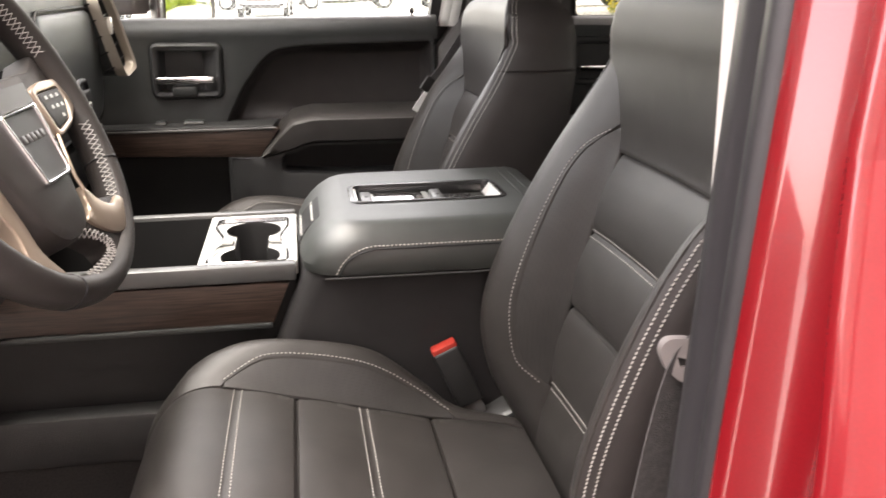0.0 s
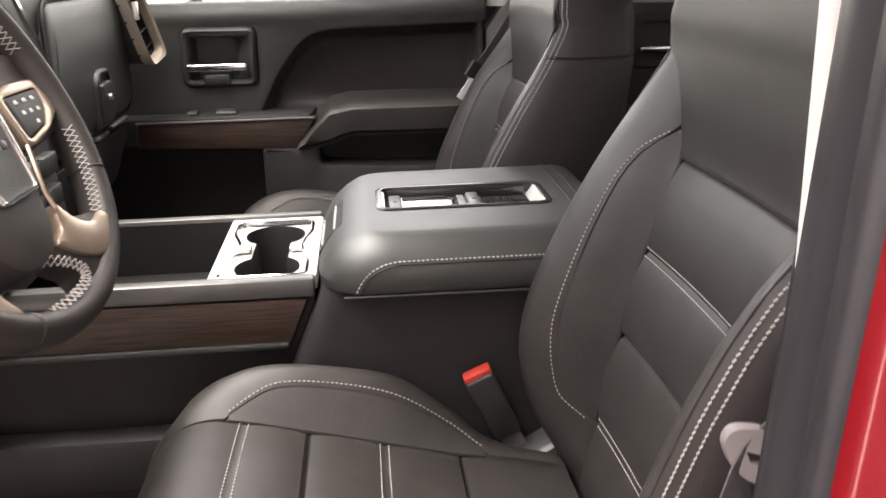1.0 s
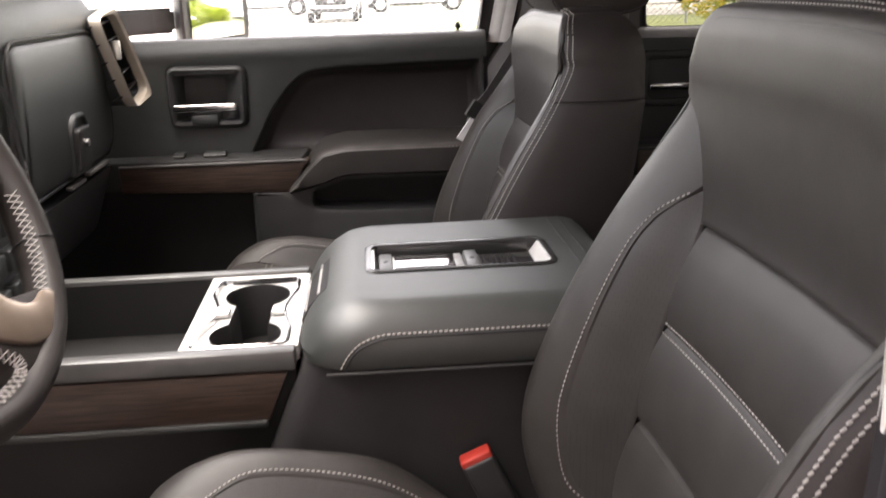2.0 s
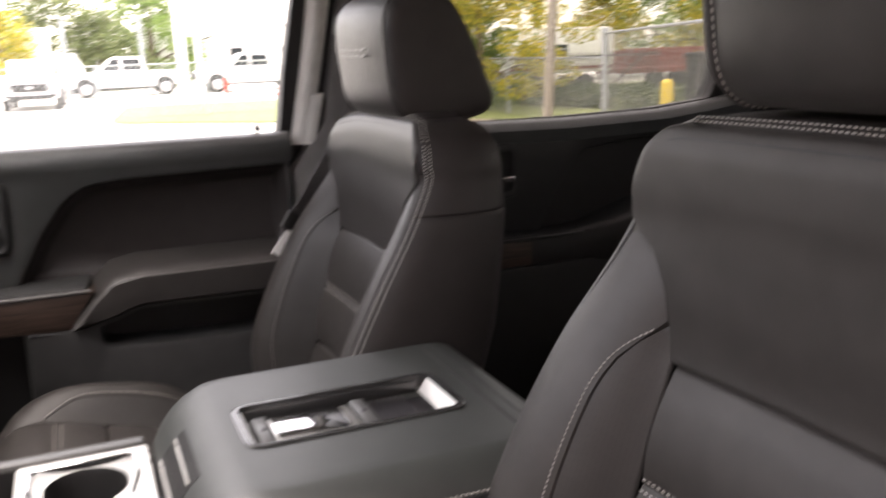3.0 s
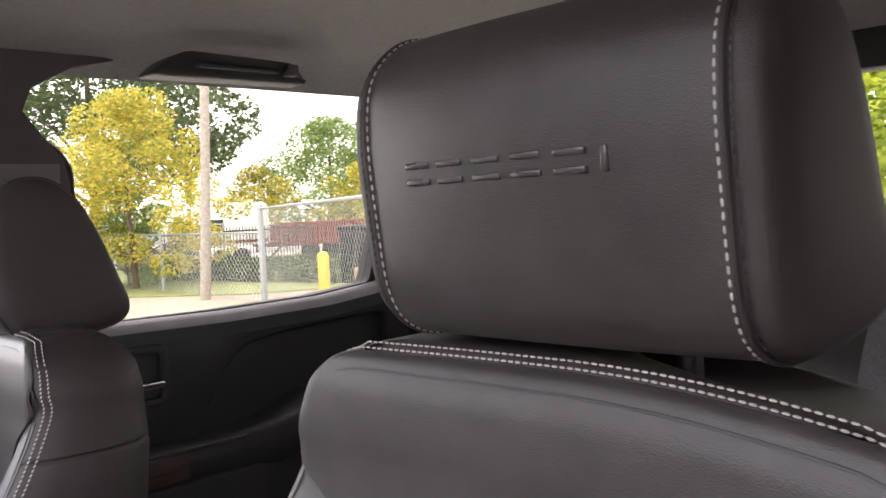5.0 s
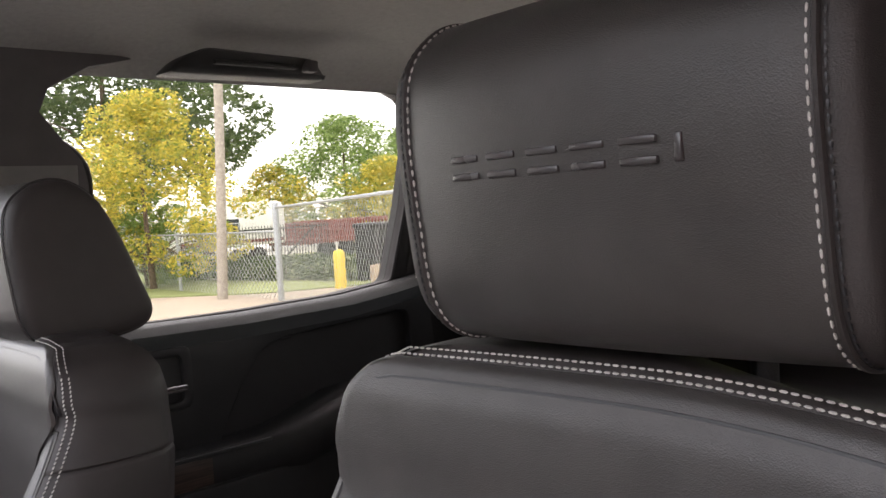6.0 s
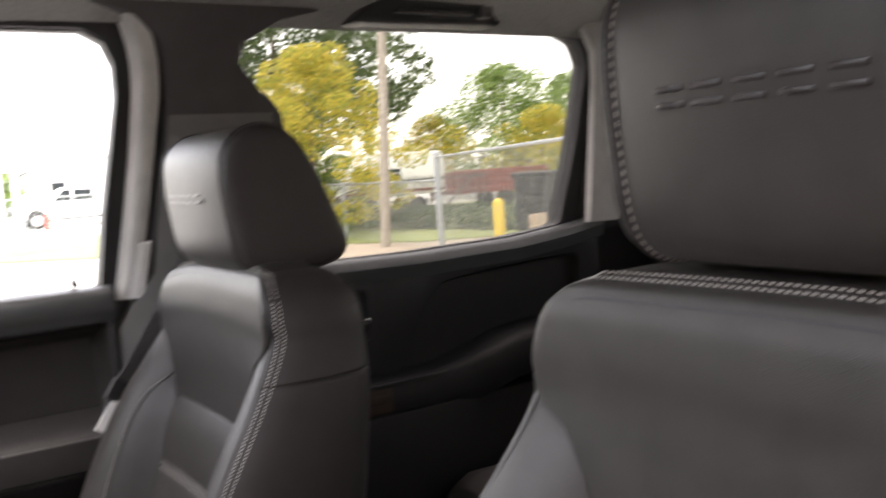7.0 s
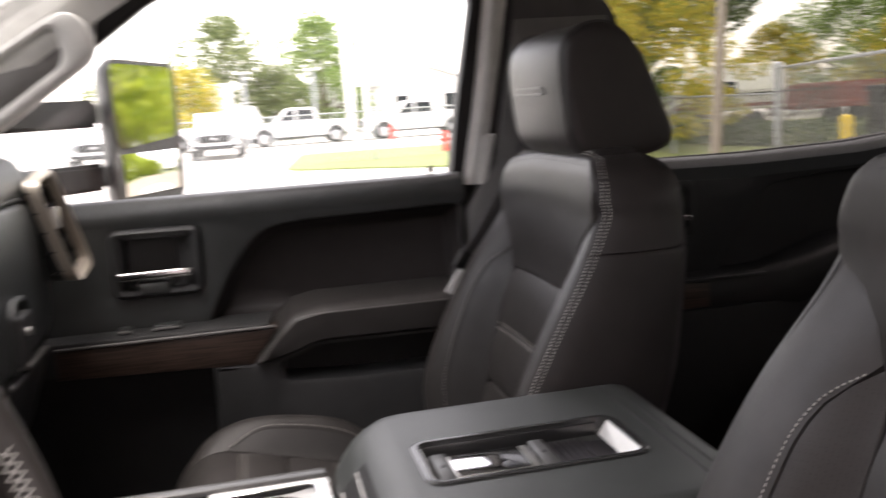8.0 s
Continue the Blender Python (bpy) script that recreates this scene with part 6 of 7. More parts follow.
# ---- outside: ground ----
GROUND = mat("concrete_ground", (0.46, 0.45, 0.42), 0.9, vary=0.22, scale=3, bump=0.3, bump_scale=60, stain=0.6, stain_scale=0.3)
ASPHALT = mat("worn_asphalt", (0.16, 0.155, 0.15), 0.9, vary=0.25, scale=8, bump=0.5, bump_scale=90, stain=0.5, stain_scale=0.4)
GRASS = mat("lawn", (0.17, 0.20, 0.075), 0.9, vary=0.45, scale=4, bump=0.8, bump_scale=40, stain=0.7, stain_scale=0.5)
BARK = mat("bark", (0.12, 0.09, 0.065), 0.95, vary=0.4, scale=14, bump=1.0, bump_scale=40)
POLE_WOOD = mat("weathered_pole", (0.33, 0.295, 0.25), 0.9, vary=0.25, scale=12, bump=0.8, bump_scale=30)
GALV = mat("galvanised_steel", (0.34, 0.36, 0.37), 0.5, metal=0.5, vary=0.12, scale=20)
WIRE = mat("dull_fence_wire", (0.32, 0.34, 0.34), 0.5, metal=0.4, vary=0.15, scale=20)
YELLOW = mat("yellow_paint", (0.72, 0.52, 0.04), 0.5, vary=0.12, scale=6, stain=0.4, stain_scale=2)
WHITE_BODY = mat("white_car_paint", (0.80, 0.80, 0.79), 0.25, vary=0.04, scale=4, coat=0.8)
DARK_GLASS = mat("dark_car_glass", (0.03, 0.035, 0.04), 0.06, vary=0.05)
TYRE = mat("tyre_rubber", (0.025, 0.025, 0.025), 0.85, vary=0.2, scale=40)
ALLOY = mat("wheel_alloy", (0.55, 0.55, 0.56), 0.3, metal=0.8, vary=0.06)
WHITE_SIDING = mat("white_siding", (0.78, 0.77, 0.74), 0.6, vary=0.08, scale=5, stain=0.3, stain_scale=1)
RUST = mat("rust_red_paint", (0.22, 0.05, 0.035), 0.7, vary=0.35, scale=6, stain=0.5, stain_scale=1.5)
BLACK_IRON = mat("black_iron", (0.02, 0.02, 0.02), 0.5, vary=0.2)
BIN_GREY = mat("dark_bin", (0.012, 0.0125, 0.014), 0.7, vary=0.15, scale=6)
CARDBOARD = mat("cardboard", (0.38, 0.30, 0.22), 0.85, vary=0.15, scale=9)
# roof grey paled to paint in the glare across the street
ROOF_GREY = mat("glare_pale_shingles", (0.60, 0.59, 0.57), 0.85, vary=0.25, scale=12)
SIGN_RED = mat("red_enamel", (0.60, 0.06, 0.04), 0.45, vary=0.1)


def leaf_mat(name, a, b):
    """Leaves that differ one by one between two colours and let light through."""
    m = bpy.data.materials.new(name)
    m.use_nodes = True
    n, l = m.node_tree.nodes, m.node_tree.links
    pb = n["Principled BSDF"]
    pb.inputs["Roughness"].default_value = 0.6
    geo = n.new("ShaderNodeNewGeometry")
    r = n.new("ShaderNodeValToRGB")
    r.color_ramp.elements[0].color = (*a, 1)
    r.color_ramp.elements[1].color = (*b, 1)
    l.new(geo.outputs["Random Per Island"], r.inputs["Fac"])
    l.new(r.outputs[0], pb.inputs["Base Color"])
    tl = n.new("ShaderNodeBsdfTranslucent")
    l.new(r.outputs[0], tl.inputs["Color"])
    mx = n.new("ShaderNodeMixShader")
    mx.inputs[0].default_value = 0.55
    l.new(pb.outputs[0], mx.inputs[1])
    l.new(tl.outputs[0], mx.inputs[2])
    l.new(mx.outputs[0], n["Material Output"].inputs["Surface"])
    return m


LEAF_YELLOW = leaf_mat("yellow_green_leaves", (0.17, 0.25, 0.05), (0.70, 0.53, 0.09))
LEAF_GREEN = leaf_mat("green_leaves", (0.10, 0.17, 0.05), (0.30, 0.40, 0.13))
LEAF_OLIVE = leaf_mat("olive_green_leaves", (0.10, 0.14, 0.06), (0.26, 0.30, 0.13))
LEAF_DARK = leaf_mat("dark_green_leaves", (0.05, 0.085, 0.035), (0.13, 0.17, 0.07))
LEAF_BRIGHT = leaf_mat("bright_green_leaves", (0.15, 0.23, 0.02), (0.44, 0.50, 0.06))
LEAF_HEDGE = leaf_mat("hedge_leaves", (0.03, 0.06, 0.02), (0.09, 0.13, 0.04))

bm = bmesh.new()
bmesh.ops.create_grid(bm, x_segments=1, y_segments=1, size=700)
ground = tagged(part("ground", bm, GROUND), "pale sunlit concrete ground", "ground", kind="structure")


def lawn(name, outline, z, label):
    bm = slab(bmesh.new(), outline, XY, 0.002, z, bevel=0.03)
    return tagged(part(name, bm, GRASS), label, "grass", kind="structure")


lawn("ground", round_poly([(7.0, 26.0), (8.8, 19.9), (10.6, 17.0), (12.0, 16.2), (14.0, 16.0), (30, 15.0), (40, 30), (20, 33), (7, 33)], 0.5), 0.05, "mown green lawn beyond the fence")
lawn("ground", round_poly([(0.6, 25.8), (2.7, 24.4), (4.6, 22.4), (10, 20.5), (14, 30), (9.0, 33.5), (1.6, 34.5)], 1.0), 0.06, "bright green lawn island")
lawn("ground", round_poly([(11.0, 1.0), (60, 1.0), (60, 30), (30, 30), (12.8, 14.0)], 1.0), 0.05, "green verge behind the truck")
# lane between the verge and the trees
road = tagged(part("road", slab(bmesh.new(), [(8.0, -60), (10.2, -60), (10.2, -2), (8.0, -2)], XY, 0.001, 0.012), ASPHALT), "grey asphalt lane behind the truck", "road", kind="structure")



GRAVEL = mat("tan_gravel", (0.27, 0.225, 0.175), 0.95, vary=0.3, scale=9, bump=0.8, bump_scale=45, stain=0.6, stain_scale=0.7)
strip = tagged(part("ground", slab(bmesh.new(), round_poly([(3.0, 2.0), (11.2, 1.0), (12.7, 14.0), (12.3, 16.1), (10.5, 16.9), (8.7, 19.8), (7.0, 26.0), (5.6, 26.0), (7.2, 17.0), (6.0, 11.0)], 0.4), XY, 0.001, 0.02), GRAVEL), "tan gravel strip along the fence", "ground", kind="structure")

# ---- trees ----
def leaf_cloud(bm, rng, centres, count, size, flat=0.6):
    """Leaf clumps: each a bent quad pair, gathered round centres with radii."""
    tot = sum(r ** 2 for _, r in centres)
    verts, faces = [], []
    for c, r in centres:
        for _ in range(int(count * r ** 2 / tot)):
            d = Vector((rng.gauss(0, 1), rng.gauss(0, 1), rng.gauss(0, 1))).normalized()
            p = c + Vector((d.x, d.y, d.z * flat)) * r * (0.55 + 0.5 * rng.random() ** 0.6)
            a = Vector((rng.gauss(0, 1), rng.gauss(0, 1), rng.gauss(0, 0.6))).normalized()
            b = a.cross(Vector((rng.gauss(0, 1), rng.gauss(0, 1), rng.gauss(0, 1)))).normalized()
            s = size * (0.6 + 0.8 * rng.random())
            k = len(verts)
            verts += [p - a * s, p + b * s * 0.45 + a * s * 0.1, p + a * s, p - b * s * 0.45 + a * s * 0.1]
            faces.append((k, k + 1, k + 2, k + 3))
    vs = [bm.verts.new(v) for v in verts]
    for f in faces:
        bm.faces.new([vs[i] for i in f])
    return bm


def tree(name, base, height, spread, trunk, leaf, count, size, label, seed, clear=0.25, clumps=16, loose=0.0):
    rng = random.Random(seed)
    base = Vector(base)
    t = thing(name, base, label, "tree")
    top = base + Vector((rng.uniform(-0.2, 0.2), rng.uniform(-0.2, 0.2), height * 0.82))
    mid = base + Vector((rng.uniform(-0.15, 0.15), 0.1, height * 0.4))
    line = smooth_line([base - Vector((0, 0, 0.05)), base.lerp(mid, 0.5), mid, mid.lerp(top, 0.5), top], 4)
    n = len(line)
    bm = tube(bmesh.new(), line, [trunk * (1 - 0.85 * i / (n - 1)) + (trunk * 0.4 if i == 0 else 0) for i in range(n)], 9)
    stem = part("trunk", bm, BARK, t)
    centres = []
    for i in range(clumps):
        a = 2 * math.pi * (i * 0.381966 * 1.0) + rng.uniform(-0.3, 0.3)
        f = (i + 0.5) / clumps
        zz = clear + (1 - clear) * f * 0.95
        prof = math.sin(math.pi * min(1, 0.25 + 0.72 * f)) ** 0.8
        rad = spread * prof * rng.uniform(0.45, 0.85 + 0.25 * loose)
        c = base + Vector((math.cos(a) * rad, math.sin(a) * rad, height * zz))
        centres.append((c, spread * rng.uniform(0.26, 0.42) * (1 - 0.38 * loose)))
    for c, r in centres[:10]:
        s = line[min(n - 1, int(n * min(0.95, max(0.2, (c.z - base.z) / height * 0.8))))]
        bm = tube(bmesh.new(), smooth_line([s, s.lerp(c, 0.5) + Vector((0, 0, 0.15 * spread)), c], 3), [trunk * 0.35, trunk * 0.3, trunk * 0.25, trunk * 0.2, trunk * 0.15, trunk * 0.1, trunk * 0.05], 6)
        part("limb", bm, BARK, t)
    centres.append((base + Vector((0, 0, height * 0.9)), spread * 0.3))
    centres.append((base + Vector((0, 0, height * 0.6)), spread * 0.5))
    bm = leaf_cloud(bmesh.new(), rng, centres, count, size)
    part("crown", bm, leaf, t, smooth=False)
    return t


tree("tree", (10.1, 21.6, 0), 5.3, 2.5, 0.10, LEAF_YELLOW, 21000, 0.056, "young yellow-green autumn tree behind the fence", 3, clear=0.10, clumps=54, loose=1.0)
tree("tree", (15.0, 35.0, 0), 12.0, 5.6, 0.28, LEAF_DARK, 16000, 0.14, "tall dark green tree", 4, clear=0.3, clumps=30, loose=0.6)
tree("tree", (22.5, 41.0, 0), 10.5, 4.0, 0.25, LEAF_DARK, 7000, 0.15, "tall dark green tree", 14, clear=0.45, clumps=24, loose=0.6)
tree("tree", (29.4, 38.0, 0), 7.0, 4.3, 0.2, LEAF_GREEN, 15000, 0.105, "broad green tree beyond the lawn", 5, clear=0.15, clumps=44, loose=1.0)
tree("tree", (34.6, 38.5, 0), 6.7, 3.4, 0.2, LEAF_GREEN, 10000, 0.105, "broad green tree beyond the lawn", 6, clear=0.15, clumps=40, loose=1.0)
tree("tree", (24.5, 38.0, 0), 4.4, 2.4, 0.12, LEAF_YELLOW, 7000, 0.085, "small yellowing tree near the trailers", 7, clear=0.10, clumps=30, loose=0.8)
tree("tree", (28.0, 33.0, 0), 4.4, 3.0, 0.12, LEAF_YELLOW, 9000, 0.08, "small yellowing tree near the trailers", 8, clear=0.10, clumps=30, loose=0.8)
tree("tree", (10.6, 23.0, 0), 2.9, 1.5, 0.05, LEAF_GREEN, 7500, 0.055, "low green bush behind the fence", 41, clear=0.0, clumps=18, loose=0.5)
tree("tree", (-1.2, 58.0, 0), 8.0, 3.9, 0.25, LEAF_OLIVE, 9000, 0.14, "rounded olive green tree across the street", 9, clear=0.08, clumps=34, loose=0.5)
tree("tree", (-3.2, 52.0, 0), 4.6, 2.4, 0.15, LEAF_YELLOW, 4200, 0.12, "yellow autumn tree across the street", 10, clear=0.08, clumps=24)
tree("tree", (4.9, 60.0, 0), 8.0, 3.9, 0.25, LEAF_GREEN, 9000, 0.14, "green tree across the street", 11, clear=0.08, clumps=34, loose=0.5)
tree("tree", (1.8, 57.0, 0), 4.6, 2.6, 0.2, LEAF_OLIVE, 4200, 0.13, "low green tree across the street", 12, clear=0.04, clumps=24)
tree("tree", (-7.5, 60.0, 0), 5.4, 3.6, 0.2, LEAF_OLIVE, 5600, 0.14, "low green tree across the street", 42, clear=0.04, clumps=28)
tree("tree", (22.5, 10.0, 0), 8.5, 4.4, 0.22, LEAF_BRIGHT, 6500, 0.17, "bright green leafy tree behind the truck", 13, clear=0.08, clumps=30)
tree("tree", (28.5, 15.5, 0), 9.0, 4.4, 0.22, LEAF_BRIGHT, 5000, 0.2, "bright green leafy tree behind the truck", 15, clear=0.08, clumps=26)
tree("tree", (19.0, 12.5, 0), 5.5, 2.6, 0.15, LEAF_BRIGHT, 3600, 0.15, "bright green leafy tree behind the truck", 17, clear=0.08, clumps=20)

for i, (x, y, h, r) in enumerate(((15.5, 7.2, 4.6, 2.3), (17.5, 9.6, 5.0, 2.4), (14.6, 4.4, 4.4, 2.2), (12.9, 8.6, 4.4, 2.1))):
    tree("tree", (x, y, 0), h, r, 0.12, LEAF_BRIGHT, 3400, 0.13, "bushy bright green tree on the verge", 31 + i, clear=0.0, clumps=24)

# ---- hedge ----
rng = random.Random(21)
hedge = thing("hedge", (12.8, 21, 0), "clipped dark green hedge", "hedge")
centres = [(Vector((11.9 + 1.55 * t + rng.uniform(-0.1, 0.1), 25.0 - 8.6 * t, 0.36 + rng.uniform(-0.03, 0.03))), 0.42) for t in np.linspace(0, 1, 30)]
part("leaves", leaf_cloud(bmesh.new(), rng, centres, 7000, 0.055, flat=0.9), LEAF_HEDGE, hedge, smooth=False)
bm = bmesh.new()
for t in np.linspace(0, 1, 20):
    tube(bm, [(11.9 + 1.55 * t, 25.0 - 8.6 * t, 0), (11.9 + 1.55 * t, 25.0 - 8.6 * t, 0.4)], 0.02, 5)
part("stems", bm, BARK, hedge, kind="stuff")


# ---- chain link fences ----
def chain_fence(a, b, height, posts, label, pitch=0.15, wire=0.0038, post_r=0.042, first_post=True):
    a, b = Vector(a), Vector(b)
    f = thing("fence", a.lerp(b, 0.5), label, "fence")
    d = (b - a)
    length = d.length
    d.normalize()
    side = Vector((-d.y, d.x, 0))
    for i in range(0 if first_post else 1, posts + 1):
        p = a + d * length * i / posts
        r = post_r * (1.6 if i == 0 else 1)
        hh = height + (0.04 if i == 0 else -0.02)
        part("post", tube(bmesh.new(), [p, p + Vector((0, 0, hh)), p + Vector((0, 0, hh + 0.02)), p + Vector((0, 0, hh + 0.035))], [r, r, r * 0.9, r * 0.35], 10), GALV, f)
    part("top_rail", tube(bmesh.new(), [a + Vector((0, 0, height - 0.03)), b + Vector((0, 0, height - 0.03))], 0.022, 8), GALV, f)
    verts, faces = [], []
    top = height - 0.04
    n = int((length + top) / pitch)
    for sgn in (1, -1):
        for i in range(n):
            s0 = i * pitch - (top if sgn > 0 else 0)
            s1 = s0 + (top if sgn > 0 else -top)
            p0, p1 = [s0, 0.04], [s1, top]
            lo, hi = (p0, p1) if p0[0] < p1[0] else (p1, p0)
            if hi[0] <= 0 or lo[0] >= length:
                continue
            g = (hi[1] - lo[1]) / (hi[0] - lo[0])
            if lo[0] < 0:
                lo = [0, lo[1] - lo[0] * g]
            if hi[0] > length:
                hi = [length, hi[1] - (hi[0] - length) * g]
            u, v = a + d * lo[0] + Vector((0, 0, lo[1])), a + d * hi[0] + Vector((0, 0, hi[1]))
            w = (v - u).normalized()
            e1 = side * wire
            e2 = w.cross(side).normalized() * wire
            k = len(verts)
            for q in (u, v):
                verts += [q + e1, q - e1 * 0.5 + e2 * 0.87, q - e1 * 0.5 - e2 * 0.87]
            faces += [(k, k + 1, k + 4, k + 3), (k + 1, k + 2, k + 5, k + 4), (k + 2, k, k + 3, k + 5)]
    me = bpy.data.meshes.new("wire_mesh")
    base = BASE[f.name]
    me.from_pydata([v - base for v in verts], [], faces)
    me.materials.append(WIRE)
    ob = new("wire_mesh", me)
    ob.parent = f
    BASE[ob.name] = base
    tagged(ob, "diamond wire mesh", kind="stuff")
    return f


chain_fence((9.73, 15.08, 0), (5.1, 5.48, 0), 1.97, 1, "galvanised chain link fence beside the truck", wire=0.0027)
chain_fence((9.76, 15.14, 0), (10.4, 25.0, 0), 1.48, 2, "low galvanised chain link fence", pitch=0.16, wire=0.0052, first_post=False)
chain_fence((-12.0, 28.0, 0), (16.0, 27.0, 0), 1.62, 9, "galvanised chain link fence along the lot", pitch=0.19, wire=0.0058)

# ---- poles, bollard, bin ----
up = thing("utility_pole", (9.5, 17.0, 0), "weathered wooden utility pole", "pole")
part("shaft", tube(bmesh.new(), [(9.47, 17.0, -0.05), (9.66, 17.0, 3), (9.9, 16.98, 8)], [0.115, 0.105, 0.085], 12), POLE_WOOD, up)
for dz in (0.0, 0.35):
    cab_ = thing("overhead_cable", (9.76, 17.0, 4.9 + dz), "thin black overhead cable from the pole", "cable")
    part("wire", tube(bmesh.new(), smooth_line([(9.76, 17.0, 4.95 + dz), (12.0, 15.5, 4.62 + dz), (14.5, 13.5, 4.5 + dz), (20, 9.5, 4.7 + dz)], 4), 0.010, 6), BLACK_IRON, cab_)
bo = thing("bollard", (11.94, 15.96, 0), "yellow painted steel bollard", "bollard")
part("post", tube(bmesh.new(), [(11.94, 15.96, 0), (11.94, 15.96, 0.82), (11.94, 15.96, 0.88), (11.94, 15.96, 0.915)], [0.135, 0.135, 0.11, 0.04], 16), YELLOW, bo)
db = thing("waste_bin", (13.75, 16.7, 0), "dark grey metal waste container", "bin")
m = Matrix.Translation((13.75, 16.7, 0)) @ Matrix.Rotation(radians(38), 4, 'Z')
bm = slab(bmesh.new(), [(-0.55, 0.08), (0.55, 0.08), (0.6, 1.34), (-0.6, 1.34)], XZ, -0.45, 0.45, bevel=0.02)
bmesh.ops.transform(bm, matrix=m, verts=bm.verts)
part("body", bm, BIN_GREY, db)
bm = box(bmesh.new(), -0.63, 0.63, -0.5, 0.5, 1.345, 1.46, bevel=0.03)
bmesh.ops.transform(bm, matrix=m, verts=bm.verts)
part("lid", bm, BIN_GREY, db)
for i in range(4):
    bm = box(bmesh.new(), -0.5 + (i % 2) * 0.9, -0.4 + (i % 2) * 0.9, -0.38 + (i // 2) * 0.66, -0.28 + (i // 2) * 0.66, 0, 0.09, bevel=0.02)
    bmesh.ops.transform(bm, matrix=m, verts=bm.verts)
    part("caster", bm, TYRE, db)
cb = thing("carton", (12.95, 15.75, 0.05), "brown carton standing on the lawn", "carton")
part("box", new_box(12.78, 13.1, 15.6, 15.9, 0.05, 0.47, bevel=0.01), CARDBOARD, cb)
part("flap", new_box(12.80, 13.08, 15.62, 15.74, 0.47, 0.49), CARDBOARD, cb)

# ---- trailers beyond the hedge ----
wt = thing("box_trailer", (16.2, 28.5, 0), "white box trailer with a grey stripe", "trailer")
part("body", slab(bmesh.new(), round_poly([(14.0, 0.75), (18.6, 0.75), (18.6, 2.15), (18.4, 2.35), (14.2, 2.35), (14.0, 2.15)], 0.12), XZ, 29.6, 28.0, bevel=0.05), WHITE_SIDING, wt)
part("stripe", new_box(14.1, 18.5, 27.985, 28.0, 0.85, 0.97), RUST, wt, "dull red stripe")
for x in (14.6, 16.0):
    part("window", new_box(x, x + 0.6, 27.98, 28.0, 1.35, 1.75, bevel=0.005), DARK_GLASS, wt)
for x in (16.6, 17.4):
    part("wheel", tube(bmesh.new(), [(x, 28.0, 0.33), (x, 28.25, 0.33)], 0.33, 18), TYRE, wt)
part("jack", tube(bmesh.new(), [(14.3, 28.5, 0.0), (14.3, 28.5, 0.8)], 0.05, 8), GALV, wt)
rt = thing("flatbed_trailer", (20.8, 28.3, 0), "rust-red flatbed trailer with stake sides", "trailer")
part("deck", new_box(18.7, 23.4, 27.6, 29.4, 0.62, 0.80, bevel=0.02), RUST, rt)
part("top_rail", new_box(18.7, 23.4, 27.58, 27.66, 1.36, 1.52, bevel=0.01), RUST, rt)
part("middle_rail", new_box(18.7, 23.4, 27.58, 27.66, 1.08, 1.16, bevel=0.01), RUST, rt)
for i in range(24):
    x = 18.74 + i * 0.198
    part("stake", new_box(x, x + 0.07, 27.56, 27.64, 0.60, 1.38), RUST, rt)
part("back_board", new_box(18.75, 23.35, 29.30, 29.36, 0.8, 1.45), RUST, rt)
for x in (20.3, 21.3):
    part("wheel", tube(bmesh.new(), [(x, 27.65, 0.36), (x, 27.9, 0.36)], 0.36, 18), TYRE, rt)
fe = thing("iron_fence", (16.5, 26.6, 0), "black iron picket fence", "fence")
for z in (0.25, 1.30):
    part("rail", new_box(13.4, 19.6, 26.58, 26.62, z, z + 0.05), BLACK_IRON, fe)
for i in range(48):
    x = 13.4 + i * 0.13
    part("picket", new_box(x, x + 0.022, 26.585, 26.607, 0.05, 1.45), BLACK_IRON, fe)
part("brace", ribbon(bmesh.new(), [(17.6, 26.56, 0.3), (18.9, 26.56, 1.32)], (0, 0, 1), 0.03, 0.02), BLACK_IRON, fe)


# ---- parked vehicles ----
def wheel_parts(root, x, y, r, out):
    w = part("wheel", tube(bmesh.new(), [(x, y - 0.11, r), (x, y - 0.09, r), (x, y + 0.09, r), (x, y + 0.11, r)], [r * 0.93, r, r, r * 0.93], 20), TYRE, root)
    part("rim", tube(bmesh.new(), [(x, y + out * 0.112, r), (x, y + out * 0.122, r), (x, y + out * 0.118, r)], [r * 0.66, r * 0.6, r * 0.15], 16), ALLOY, w)


